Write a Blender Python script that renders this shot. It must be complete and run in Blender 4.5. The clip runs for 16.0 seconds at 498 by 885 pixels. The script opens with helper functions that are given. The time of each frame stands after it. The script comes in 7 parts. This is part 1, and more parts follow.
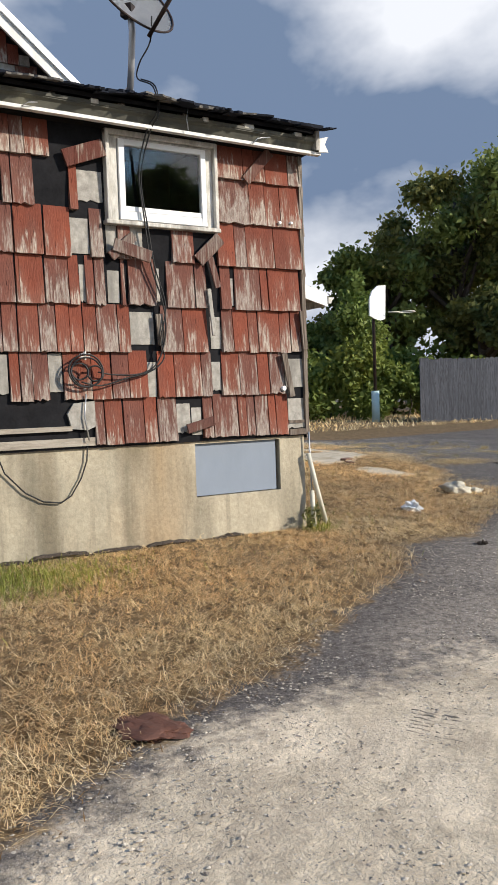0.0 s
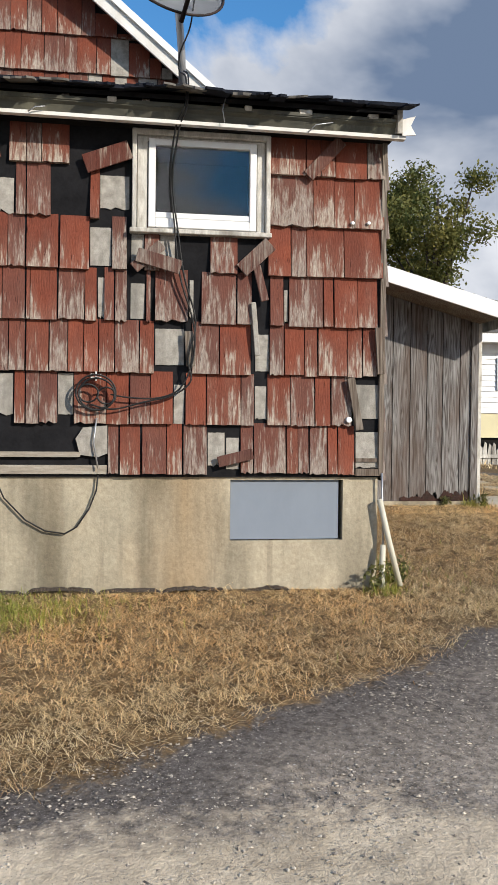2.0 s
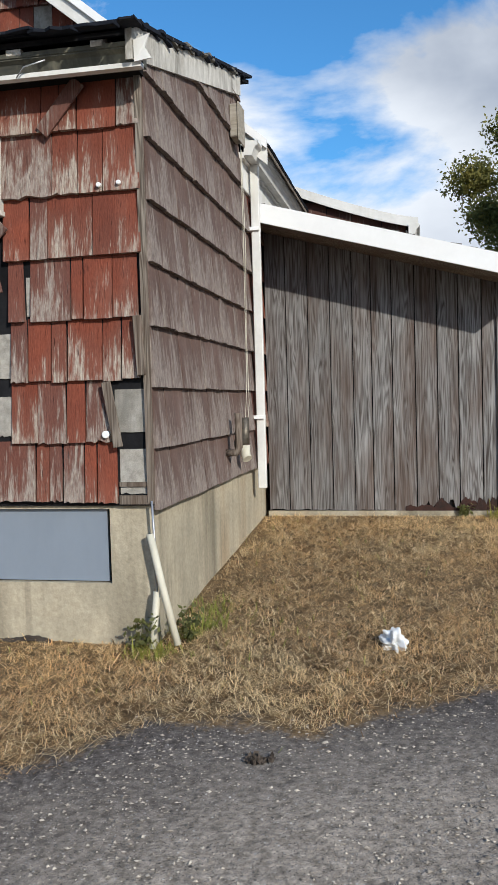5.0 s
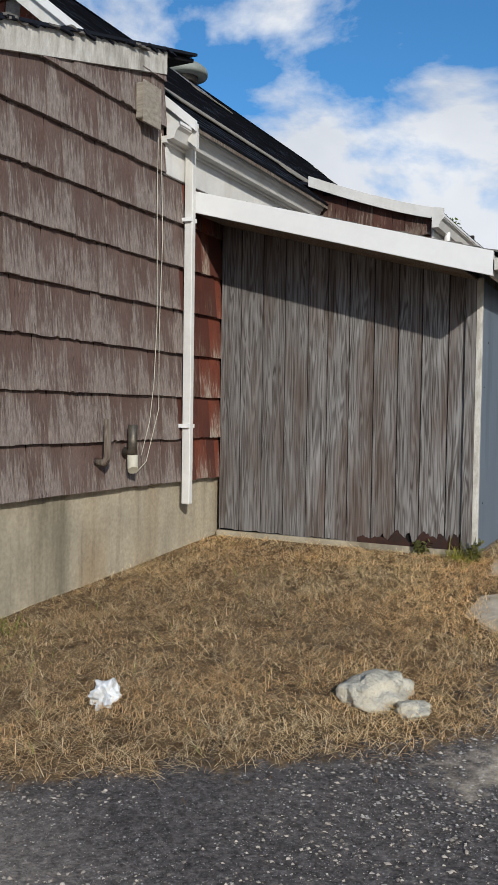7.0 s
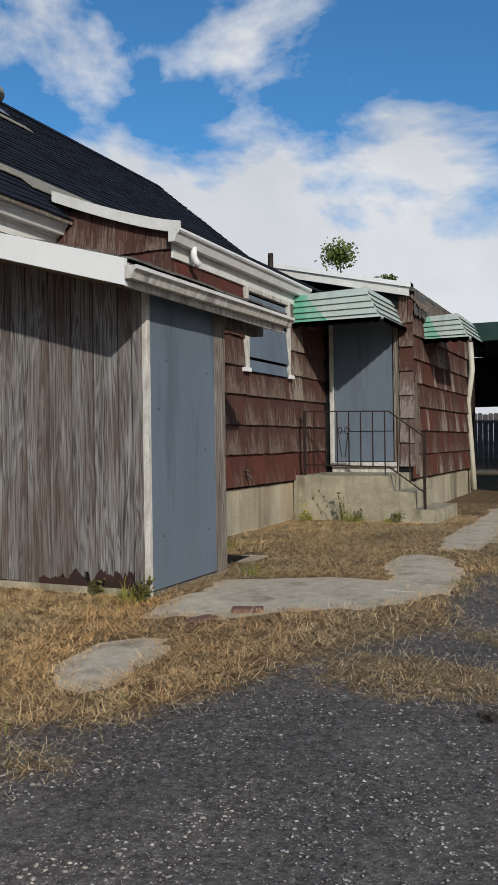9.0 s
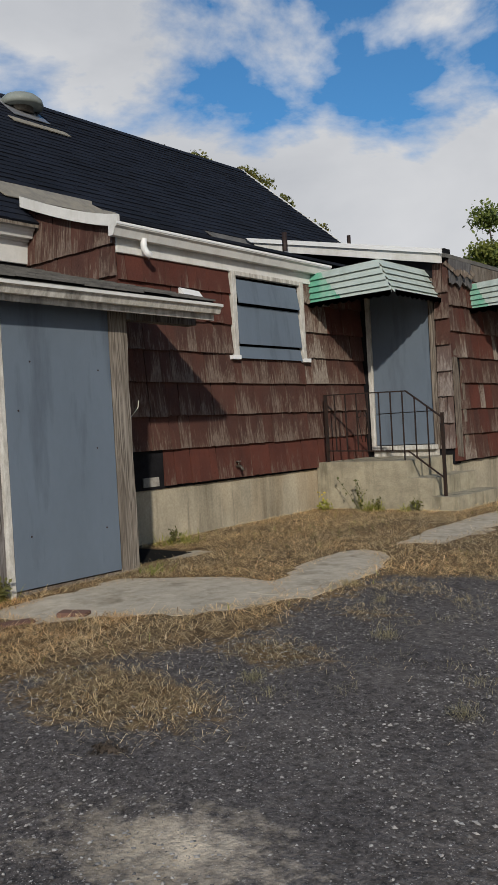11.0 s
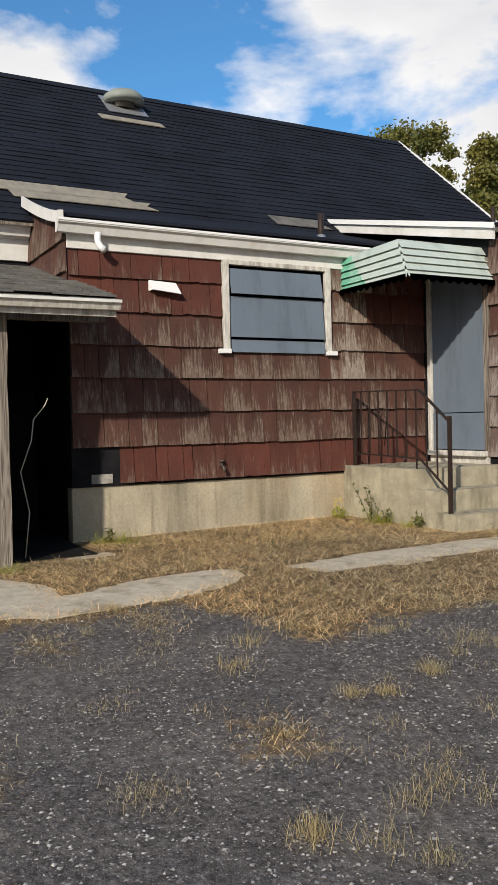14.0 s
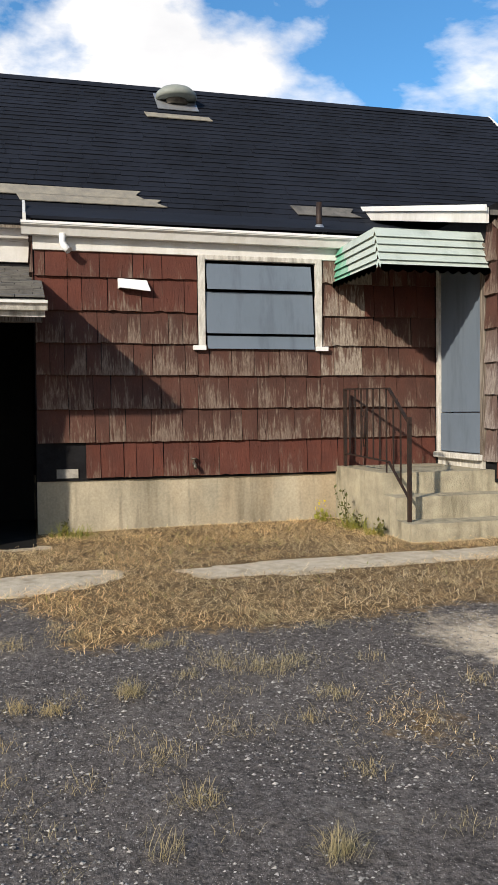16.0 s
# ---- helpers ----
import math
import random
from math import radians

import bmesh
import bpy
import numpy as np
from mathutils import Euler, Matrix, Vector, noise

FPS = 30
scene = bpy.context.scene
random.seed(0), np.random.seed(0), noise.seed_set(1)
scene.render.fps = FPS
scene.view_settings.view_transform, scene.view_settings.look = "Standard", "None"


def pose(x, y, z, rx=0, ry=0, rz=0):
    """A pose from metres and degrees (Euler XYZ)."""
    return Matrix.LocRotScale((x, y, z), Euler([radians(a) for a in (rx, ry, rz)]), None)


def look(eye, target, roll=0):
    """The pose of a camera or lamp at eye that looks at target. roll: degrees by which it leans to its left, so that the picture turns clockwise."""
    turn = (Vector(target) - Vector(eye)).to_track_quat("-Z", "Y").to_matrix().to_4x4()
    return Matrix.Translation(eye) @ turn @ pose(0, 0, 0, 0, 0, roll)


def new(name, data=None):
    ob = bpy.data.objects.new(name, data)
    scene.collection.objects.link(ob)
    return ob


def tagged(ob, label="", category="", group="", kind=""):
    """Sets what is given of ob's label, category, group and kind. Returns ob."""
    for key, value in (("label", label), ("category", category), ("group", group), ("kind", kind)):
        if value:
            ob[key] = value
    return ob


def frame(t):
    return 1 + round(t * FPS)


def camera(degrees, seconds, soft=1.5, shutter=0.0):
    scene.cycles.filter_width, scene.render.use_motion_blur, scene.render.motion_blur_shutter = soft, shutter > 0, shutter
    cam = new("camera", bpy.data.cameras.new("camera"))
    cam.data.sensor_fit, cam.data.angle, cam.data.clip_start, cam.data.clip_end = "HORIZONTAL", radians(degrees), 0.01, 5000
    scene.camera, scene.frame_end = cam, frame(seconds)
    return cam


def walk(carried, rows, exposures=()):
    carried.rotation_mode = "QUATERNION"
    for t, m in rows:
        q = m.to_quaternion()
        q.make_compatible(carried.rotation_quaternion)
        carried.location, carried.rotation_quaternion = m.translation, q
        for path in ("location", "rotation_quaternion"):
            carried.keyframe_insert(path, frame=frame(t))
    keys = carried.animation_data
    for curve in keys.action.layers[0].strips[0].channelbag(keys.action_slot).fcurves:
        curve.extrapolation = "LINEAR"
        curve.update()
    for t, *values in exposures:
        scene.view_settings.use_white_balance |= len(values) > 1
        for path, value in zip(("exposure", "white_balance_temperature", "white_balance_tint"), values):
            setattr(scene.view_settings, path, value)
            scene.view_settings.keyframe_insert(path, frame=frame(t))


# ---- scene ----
cam = camera(33.0, 16.0, soft=1.0)
PATH = [
    (0, (0.181, -0.046, 1.462), (1.222, 1.658, 1.36), -1.9),
    (0.5, (0.732, -0.083, 1.471), (1.669, 1.682, 1.38), 0.5),
    (1, (1.349, -0.074, 1.483), (2.165, 1.749, 1.378), 0.9),
    (1.5, (1.899, -0.015, 1.486), (2.478, 1.898, 1.405), 2.4),
    (2, (2.562, 0.085, 1.51), (2.86, 2.062, 1.466), 0.6),
    (2.5, (3.078, 0.267, 1.504), (3.025, 2.266, 1.493), 1.1),
    (3, (3.636, 0.457, 1.512), (3.465, 2.449, 1.51), 1.0),
    (3.5, (4.152, 0.614, 1.595), (3.918, 2.597, 1.494), 1.2),
    (3.8, (4.476, 0.76, 1.658), (4.334, 2.752, 1.537), 0.5),
    (4, (4.705, 0.863, 1.686), (4.547, 2.854, 1.569), -0.0),
    (4.5, (5.289, 1.056, 1.692), (5.003, 3.033, 1.587), -1.1),
    (5, (5.863, 1.391, 1.715), (5.464, 3.348, 1.615), -1.6),
    (5.2, (6.1, 1.508, 1.698), (5.646, 3.453, 1.595), -1.6),
    (7.3, (8.289, 3.102, 1.682), (7.352, 4.868, 1.625), 0.6),
    (7.6, (8.545, 3.305, 1.705), (7.602, 5.068, 1.667), 0.2),
    (8, (8.863, 3.657, 1.665), (8.143, 5.522, 1.644), -0.0),
    (8.2, (9.026, 3.788, 1.654), (8.337, 5.665, 1.644), -0.3),
    (10.3, (11.014, 5.362, 1.66), (9.808, 6.957, 1.641), -2.3),
    (10.5, (11.233, 5.485, 1.665), (9.999, 7.059, 1.636), -2.5),
    (11, (11.699, 5.942, 1.674), (10.428, 7.486, 1.644), -3.2),
    (11.5, (12.099, 6.422, 1.675), (10.792, 7.935, 1.643), -3.9),
    (12, (12.453, 6.918, 1.685), (11.096, 8.387, 1.652), -4.0),
    (12.5, (12.775, 7.431, 1.686), (11.307, 8.788, 1.649), -3.4),
    (13, (13.067, 7.935, 1.713), (11.468, 9.137, 1.676), -2.1),
    (13.5, (13.338, 8.49, 1.744), (11.669, 9.591, 1.709), -0.2),
    (14, (13.572, 9.037, 1.741), (11.814, 9.989, 1.691), -1.3),
    (14.5, (13.802, 9.605, 1.743), (11.978, 10.424, 1.691), -2.2),
    (15, (14.024, 10.112, 1.761), (12.146, 10.798, 1.703), -2.8),
    (15.5, (14.15, 10.7, 1.778), (12.234, 11.27, 1.72), -3.2),
    (16, (14.274, 11.259, 1.801), (12.343, 11.772, 1.731), -0.6),
]
walk(cam, [(t, look(eye, target, roll)) for t, eye, target, roll in PATH],
     exposures=[(0, 0.25, 6500, 10), (1.5, 0.08, 6500, 10), (2.5, 0.12, 6500, 10), (3.3, 0.15, 6450, 10), (4.3, -0.08, 6250, 9), (5.2, -0.12, 6050, 8), (7.3, -0.45, 6150, 9), (8.2, -0.52, 6200, 9), (10.5, -0.68, 6300, 9),
                (11.5, -0.68, 6500, 10), (12.5, -0.5, 6550, 10), (14.5, 0.0, 6720, 10), (16, 0.12, 6750, 10)])


# ---- light ----
SUN = Vector((0.59, -0.675, 0.45)).normalized()
sun_data = bpy.data.lights.new("sun", "SUN")
sun_data.energy, sun_data.angle, sun_data.color = 5.0, radians(1.2), (1.0, 0.91, 0.78)
sun = new("sun", sun_data)
sun.matrix_world = look((30, -35, 25), (30 - 60 * SUN.x, -35 - 60 * SUN.y, 25 - 60 * SUN.z))


class Nodes:
    """A small writer for node trees."""

    def __init__(self, tree):
        self.tree = tree
        tree.nodes.clear()

    def n(self, kind, **values):
        node = self.tree.nodes.new(kind)
        for key, value in values.items():
            if key.startswith("i_"):
                node.inputs[key[2:].replace("_", " ")].default_value = value
            else:
                setattr(node, key, value)
        return node

    def l(self, a, b):
        self.tree.links.new(a, b)

    def math(self, op, a, b=0.0, c=None, clamp=False):
        m = self.n("ShaderNodeMath", operation=op, use_clamp=clamp)
        for i, v in enumerate((a, b) if c is None else (a, b, c)):
            if isinstance(v, (int, float)):
                m.inputs[i].default_value = v
            else:
                self.l(v, m.inputs[i])
        return m.outputs[0]

    def mapping(self, vec, scale=(1, 1, 1), loc=(0, 0, 0)):
        m = self.n("ShaderNodeMapping")
        m.inputs["Scale"].default_value, m.inputs["Location"].default_value = scale, loc
        self.l(vec, m.inputs["Vector"])
        return m.outputs[0]

    def noise(self, vec, scale, detail=4.0, rough=0.55, dist=0.0):
        t = self.n("ShaderNodeTexNoise")
        t.inputs["Scale"].default_value, t.inputs["Detail"].default_value = scale, detail
        t.inputs["Roughness"].default_value, t.inputs["Distortion"].default_value = rough, dist
        self.l(vec, t.inputs["Vector"])
        return t.outputs[0]

    def ramp(self, fac, lo, hi):
        m = self.n("ShaderNodeMapRange")
        m.inputs["From Min"].default_value, m.inputs["From Max"].default_value = lo, hi
        self.l(fac, m.inputs["Value"])
        return m.outputs[0]

    def mix(self, fac, a, b, mode="MIX"):
        m = self.n("ShaderNodeMix", data_type="RGBA", blend_type=mode)
        for i, v in ((0, fac), (6, a), (7, b)):
            if isinstance(v, (int, float)):
                m.inputs[i].default_value = v
            elif isinstance(v, tuple):
                m.inputs[i].default_value = (*v, 1.0)
            else:
                self.l(v, m.inputs[i])
        return m.outputs[2]

    def shader(self, color, rough=0.8, bump=None, height=0.01, metal=0.0, spec=0.3):
        p = self.n("ShaderNodeBsdfPrincipled")
        for key, v in (("Base Color", color), ("Roughness", rough), ("Metallic", metal), ("Specular IOR Level", spec)):
            if isinstance(v, tuple):
                p.inputs[key].default_value = (*v, 1.0)
            elif isinstance(v, (int, float)):
                p.inputs[key].default_value = v
            else:
                self.l(v, p.inputs[key])
        if bump is not None:
            b = self.n("ShaderNodeBump")
            b.inputs["Distance"].default_value = height
            self.l(bump, b.inputs["Height"])
            self.l(b.outputs[0], p.inputs["Normal"])
        o = self.n("ShaderNodeOutputMaterial")
        self.l(p.outputs[0], o.inputs[0])
        return p

    def pos(self):
        return self.n("ShaderNodeNewGeometry").outputs["Position"]

    def local(self):
        return self.n("ShaderNodeTexCoord").outputs["Object"]

    def rnd(self):
        return self.n("ShaderNodeObjectInfo").outputs["Random"]


# sky with broken cloud
world = bpy.data.worlds.new("sky")
scene.world = world
world.use_nodes = True
W = Nodes(world.node_tree)
sky = W.n("ShaderNodeTexSky", sky_type="NISHITA", sun_disc=False)
sky.sun_elevation, sky.sun_rotation = math.asin(SUN.z), math.atan2(SUN.x, SUN.y)
sky.air_density, sky.dust_density, sky.ozone_density = 1.0, 0.6, 2.0
wd = W.n("ShaderNodeTexCoord").outputs["Generated"]
sep = W.n("ShaderNodeSeparateXYZ")
W.l(wd, sep.inputs[0])
cl_a = W.noise(W.mapping(wd, (2.7, 2.7, 4.6), (3.1, 1.7, 0)), 1.0, 9, 0.55, 0.25)
cl_b = W.noise(W.mapping(wd, (2.7, 2.7, 4.6), (3.16, 1.62, -0.16)), 1.0, 6, 0.52, 0.25)
away = W.n("ShaderNodeVectorMath", operation="DOT_PRODUCT")
W.l(wd, away.inputs[0])
away.inputs[1].default_value = (0.70, 0.66, 0.24)
gloom = W.ramp(away.outputs["Value"], 0.62, 0.90)
lift = W.math("ADD", W.math("MULTIPLY", gloom, 0.20), W.math("MULTIPLY", W.math("SUBTRACT", 0.405, sep.outputs[2]), 0.85))
gap = W.n("ShaderNodeVectorMath", operation="DOT_PRODUCT")
W.l(wd, gap.inputs[0])
gap.inputs[1].default_value = (-0.02, 0.89, 0.455)
lift = W.math("SUBTRACT", lift, W.math("MULTIPLY", W.ramp(gap.outputs["Value"], 0.955, 1.0), 0.14))
cover = W.ramp(W.math("ADD", cl_a, lift), 0.47, 0.56)
tone = W.math("ADD", W.math("MULTIPLY", W.ramp(cl_b, 0.38, 0.74), W.math("ADD", 0.42, W.math("MULTIPLY", gloom, 0.60))), W.math("MULTIPLY", gloom, 0.36))
shade_c = W.mix(W.math("MINIMUM", tone, 1.0), (1.68, 1.68, 1.70), (0.23, 0.32, 0.49))
blue = W.mix(1.0, sky.outputs[0], (0.105, 0.205, 0.265), "MULTIPLY")
sky_c = W.mix(cover, blue, shade_c)
bg = W.n("ShaderNodeBackground")
W.l(sky_c, bg.inputs[0])
bg.inputs[1].default_value = 0.67
W.l(bg.outputs[0], W.n("ShaderNodeOutputWorld").inputs[0])


# ---- materials ----
def mat(name):
    m = bpy.data.materials.new(name)
    m.use_nodes = True
    return m, Nodes(m.node_tree)


def shingle_mat(name, paint, paint2, bare, peel, butt=0.5):
    """Painted wood shakes: paint worn off in fine upright streaks, more towards the weathered butt."""
    m, N = mat(name)
    r = N.rnd()
    off = N.n("ShaderNodeCombineXYZ")
    N.l(N.math("MULTIPLY", r, 40.0), off.inputs[2])
    N.l(N.math("MULTIPLY", r, 11.0), off.inputs[0])
    v = N.n("ShaderNodeVectorMath", operation="ADD")
    N.l(N.pos(), v.inputs[0])
    N.l(off.outputs[0], v.inputs[1])
    p = v.outputs[0]
    hair = N.noise(N.mapping(p, (170, 170, 3.0)), 1.0, 3, 0.6)
    streak = N.noise(N.mapping(p, (48, 48, 1.9)), 1.0, 4, 0.62)
    broad = N.noise(N.mapping(p, (9, 9, 2.4)), 1.0, 3, 0.5)
    tone = N.noise(N.mapping(p, (4, 4, 3)), 1.0, 2, 0.5)
    fleck = N.noise(N.mapping(p, (60, 60, 14)), 1.0, 4, 0.7)
    lz = N.n("ShaderNodeSeparateXYZ")
    N.l(N.local(), lz.inputs[0])
    worn = N.math("ADD", N.math("MULTIPLY", broad, 1.3), N.math("MULTIPLY", N.math("SUBTRACT", 0.5, lz.outputs[2]), butt))
    worn = N.math("ADD", worn, N.math("MULTIPLY", N.math("SUBTRACT", r, 0.5), 0.35))
    worn = N.ramp(N.math("ADD", worn, peel), 0.45, 1.2)
    w = N.math("ADD", N.math("MULTIPLY", streak, 0.7), N.math("MULTIPLY", hair, 0.3))
    mask = N.math("MULTIPLY", N.ramp(N.math("ADD", w, N.math("MULTIPLY", worn, 0.30)), 0.64, 0.76), N.ramp(fleck, 0.25, 0.6))
    col = N.mix(N.ramp(tone, 0.3, 0.7), paint, paint2)
    col = N.mix(N.math("MULTIPLY", r, 0.4), col, tuple(x * 0.6 for x in paint2))
    grey = tuple(0.45 * x + 0.55 * (0.35 * y) for x, y in zip(paint, bare))
    col = N.mix(N.math("MULTIPLY", worn, 0.45), col, (grey[0] * 1.1, grey[1] * 1.25, grey[2] * 1.3))
    col = N.mix(mask, col, N.mix(hair, tuple(x * 0.65 for x in bare), bare))
    dark = N.ramp(N.noise(N.mapping(p, (120, 120, 0.7), (3, 3, 3)), 1.0, 2, 0.5), 0.22, 0.34)
    col = N.mix(dark, tuple(x * 0.45 for x in paint2), col)
    speck = N.ramp(N.noise(N.mapping(p, (200, 200, 40)), 1.0, 2, 0.6), 0.30, 0.70)
    col = N.mix(0.35, col, N.mix(speck, (0.45, 0.45, 0.45), (1.35, 1.35, 1.35)), "MULTIPLY")
    N.shader(col, 0.85, N.math("ADD", hair, N.math("MULTIPLY", dark, 1.2)), 0.005, spec=0.2)
    return m


RED = shingle_mat("red_shake", (0.235, 0.064, 0.036), (0.155, 0.046, 0.029), (0.50, 0.44, 0.365), -0.04, 0.62)
PEELED = shingle_mat("peeled_shake", (0.18, 0.060, 0.040), (0.125, 0.050, 0.038), (0.40, 0.345, 0.295), 0.14, 0.45)
LOOSE = shingle_mat("slipped_shake", (0.15, 0.060, 0.044), (0.11, 0.050, 0.040), (0.30, 0.25, 0.21), 0.10, 0.0)
LOOSERED = shingle_mat("slipped_red_shake", (0.15, 0.042, 0.028), (0.11, 0.034, 0.025), (0.40, 0.34, 0.28), -0.1, 0.0)
GREYSH = shingle_mat("weathered_shake", (0.115, 0.068, 0.055), (0.175, 0.120, 0.104), (0.36, 0.305, 0.27), 0.24, 0.55)
BROWN = shingle_mat("brown_shake", (0.105, 0.045, 0.033), (0.072, 0.034, 0.027), (0.25, 0.19, 0.15), 0.08, 0.5)
REDBROWN = shingle_mat("red_brown_shake", (0.13, 0.043, 0.030), (0.092, 0.034, 0.026), (0.22, 0.16, 0.125), -0.14)
BROWNPEEL = shingle_mat("brown_peeled_shake", (0.13, 0.06, 0.043), (0.10, 0.05, 0.038), (0.42, 0.36, 0.295), 0.26)


def plain_mat(name, c1, c2, scale=(6, 6, 6), rough=0.8, bump=0.3, height=0.004, metal=0.0, spec=0.3, stain=None):
    m, N = mat(name)
    p = N.pos()
    a = N.noise(N.mapping(p, scale), 1.0, 6, 0.6)
    b = N.noise(N.mapping(p, tuple(s * 9 for s in scale)), 1.0, 3, 0.6)
    col = N.mix(N.ramp(N.math("ADD", N.math("MULTIPLY", a, 0.75), N.math("MULTIPLY", b, 0.25)), 0.35, 0.65), c1, c2)
    if stain:
        s = N.noise(N.mapping(p, (4.2, 4.2, 0.7), (5, 5, 5)), 1.0, 6, 0.65)
        col = N.mix(N.ramp(s, 0.52, 0.72), col, stain)
    N.shader(col, rough, N.math("ADD", N.math("MULTIPLY", b, bump), a), height, metal, spec)
    return m


def wood_mat(name, c1, c2, dark, freq=(75, 75, 1.1), rings=0.6):
    """Bare weathered boards with upright grain."""
    m, N = mat(name)
    r = N.rnd()
    off = N.n("ShaderNodeCombineXYZ")
    N.l(N.math("MULTIPLY", r, 31.0), off.inputs[2])
    N.l(N.math("MULTIPLY", r, 7.0), off.inputs[0])
    v = N.n("ShaderNodeVectorMath", operation="ADD")
    N.l(N.pos(), v.inputs[0])
    N.l(off.outputs[0], v.inputs[1])
    p = v.outputs[0]
    g = N.noise(N.mapping(p, freq), 1.0, 4, 0.6)
    w = N.noise(N.mapping(p, (16, 16, 0.9)), 1.0, 2, 0.5, 0.3)
    w = N.math("ADD", 0.5, N.math("MULTIPLY", N.math("SINE", N.math("MULTIPLY", w, 62.0)), 0.17))
    broad = N.noise(N.mapping(p, (4.5, 4.5, 0.9)), 1.0, 4, 0.6)
    t = N.math("ADD", N.math("MULTIPLY", g, 1.0 - rings), N.math("MULTIPLY", w, rings))
    col = N.mix(N.ramp(t, 0.34, 0.64), dark, c1)
    col = N.mix(N.math("MULTIPLY", N.ramp(broad, 0.42, 0.66), 0.7), col, N.mix(N.ramp(g, 0.3, 0.7), tuple(x * 0.45 for x in c2), c2))
    col = N.mix(N.math("MULTIPLY", r, 0.3), col, dark)
    N.shader(col, 0.88, t, 0.004, spec=0.15)
    return m


TAR = plain_mat("tar_paper", (0.008, 0.008, 0.009), (0.018, 0.018, 0.02), (5, 5, 5), 0.85, spec=0.08)
FELT = plain_mat("grey_backer", (0.42, 0.395, 0.35), (0.22, 0.205, 0.18), (16, 16, 16), 0.9, 0.7, stain=(0.17, 0.16, 0.14))


def concrete_mat():
    """Bare parged concrete with dark run-off streaks, rust and a mossy blotch here and there."""
    m, N = mat("foundation_concrete")
    p = N.pos()
    a = N.noise(N.mapping(p, (2.6, 2.6, 1.6)), 1.0, 6, 0.62)
    b = N.noise(N.mapping(p, (38, 38, 38)), 1.0, 4, 0.65)
    run = N.noise(N.mapping(p, (2.1, 2.1, 0.22), (5, 5, 5)), 1.0, 5, 0.6)
    fine = N.noise(N.mapping(p, (14, 14, 0.9), (2, 2, 2)), 1.0, 4, 0.6)
    rust = N.noise(N.mapping(p, (1.1, 1.1, 0.25), (9.4, 3, 1)), 1.0, 3, 0.55)
    col = N.mix(N.ramp(a, 0.34, 0.66), (0.48, 0.42, 0.31), (0.33, 0.295, 0.22))
    col = N.mix(N.math("MULTIPLY", N.ramp(rust, 0.55, 0.72), 0.55), col, (0.33, 0.20, 0.085))
    col = N.mix(N.math("MULTIPLY", N.ramp(run, 0.50, 0.66), 0.75), col, (0.125, 0.108, 0.075))
    col = N.mix(N.math("MULTIPLY", N.ramp(fine, 0.56, 0.74), 0.45), col, (0.15, 0.13, 0.095))
    col = N.mix(0.5, col, N.mix(N.ramp(b, 0.32, 0.68), (0.62, 0.61, 0.60), (1.12, 1.12, 1.12)), "MULTIPLY")
    N.shader(col, 0.92, N.math("ADD", N.math("MULTIPLY", b, 0.6), a), 0.006)
    return m


CONCRETE = concrete_mat()
STEPCON = plain_mat("step_concrete", (0.44, 0.39, 0.28), (0.27, 0.24, 0.175), (7, 7, 7), 0.92, 0.9, 0.008, stain=(0.14, 0.125, 0.085))
SLABCON = plain_mat("path_concrete", (0.60, 0.52, 0.40), (0.42, 0.36, 0.27), (11, 11, 11), 0.95, 1.2, 0.005, stain=(0.27, 0.22, 0.15))
BOARDGREY = plain_mat("grey_painted_board", (0.14, 0.174, 0.218), (0.122, 0.152, 0.190), (2.5, 2.5, 1.2), 0.6, 0.15, 0.001, stain=(0.088, 0.108, 0.138))
BOARDLIGHT = plain_mat("light_grey_board", (0.215, 0.25, 0.30), (0.19, 0.222, 0.268), (2.5, 2.5, 1.2), 0.6, 0.15, 0.001)
WHITE = plain_mat("white_paint", (0.72, 0.71, 0.68), (0.60, 0.59, 0.56), (4, 4, 4), 0.55, 0.2, 0.001, stain=(0.56, 0.54, 0.49))
WHITEWORN = plain_mat("worn_white_paint", (0.68, 0.66, 0.61), (0.36, 0.335, 0.29), (22, 22, 7), 0.8, 0.6, 0.004, stain=(0.13, 0.115, 0.095))
VINYL = plain_mat("white_vinyl", (0.80, 0.80, 0.79), (0.74, 0.74, 0.73), (3, 3, 3), 0.4, 0.1, 0.0005)
GUTTER = plain_mat("dirty_gutter", (0.095, 0.092, 0.07), (0.045, 0.045, 0.038), (2.2, 9, 9), 0.6, 0.3, 0.002, stain=(0.18, 0.172, 0.125))
ROOF = plain_mat("dark_roof_shingle", (0.013, 0.016, 0.025), (0.0065, 0.008, 0.0125), (1.2, 1.2, 1.2), 0.9, 0.9, 0.004, spec=0.2)
ROOFGREY = plain_mat("faded_roof_shingle", (0.16, 0.15, 0.135), (0.09, 0.085, 0.078), (5, 5, 5), 0.9, 0.8, 0.004, stain=(0.05, 0.05, 0.048))
ROOFTAN = plain_mat("bare_roof_patch", (0.30, 0.27, 0.21), (0.19, 0.175, 0.15), (3, 9, 9), 0.9, 0.6, 0.004)
PLANK = wood_mat("grey_plank", (0.29, 0.285, 0.28), (0.145, 0.10, 0.078), (0.055, 0.046, 0.042), (60, 60, 2.2), 0.5)
ROTWOOD = wood_mat("rotten_wood", (0.30, 0.26, 0.215), (0.17, 0.12, 0.09), (0.06, 0.045, 0.035))
POSTWOOD = wood_mat("weathered_post", (0.40, 0.355, 0.30), (0.28, 0.235, 0.19), (0.07, 0.058, 0.048))
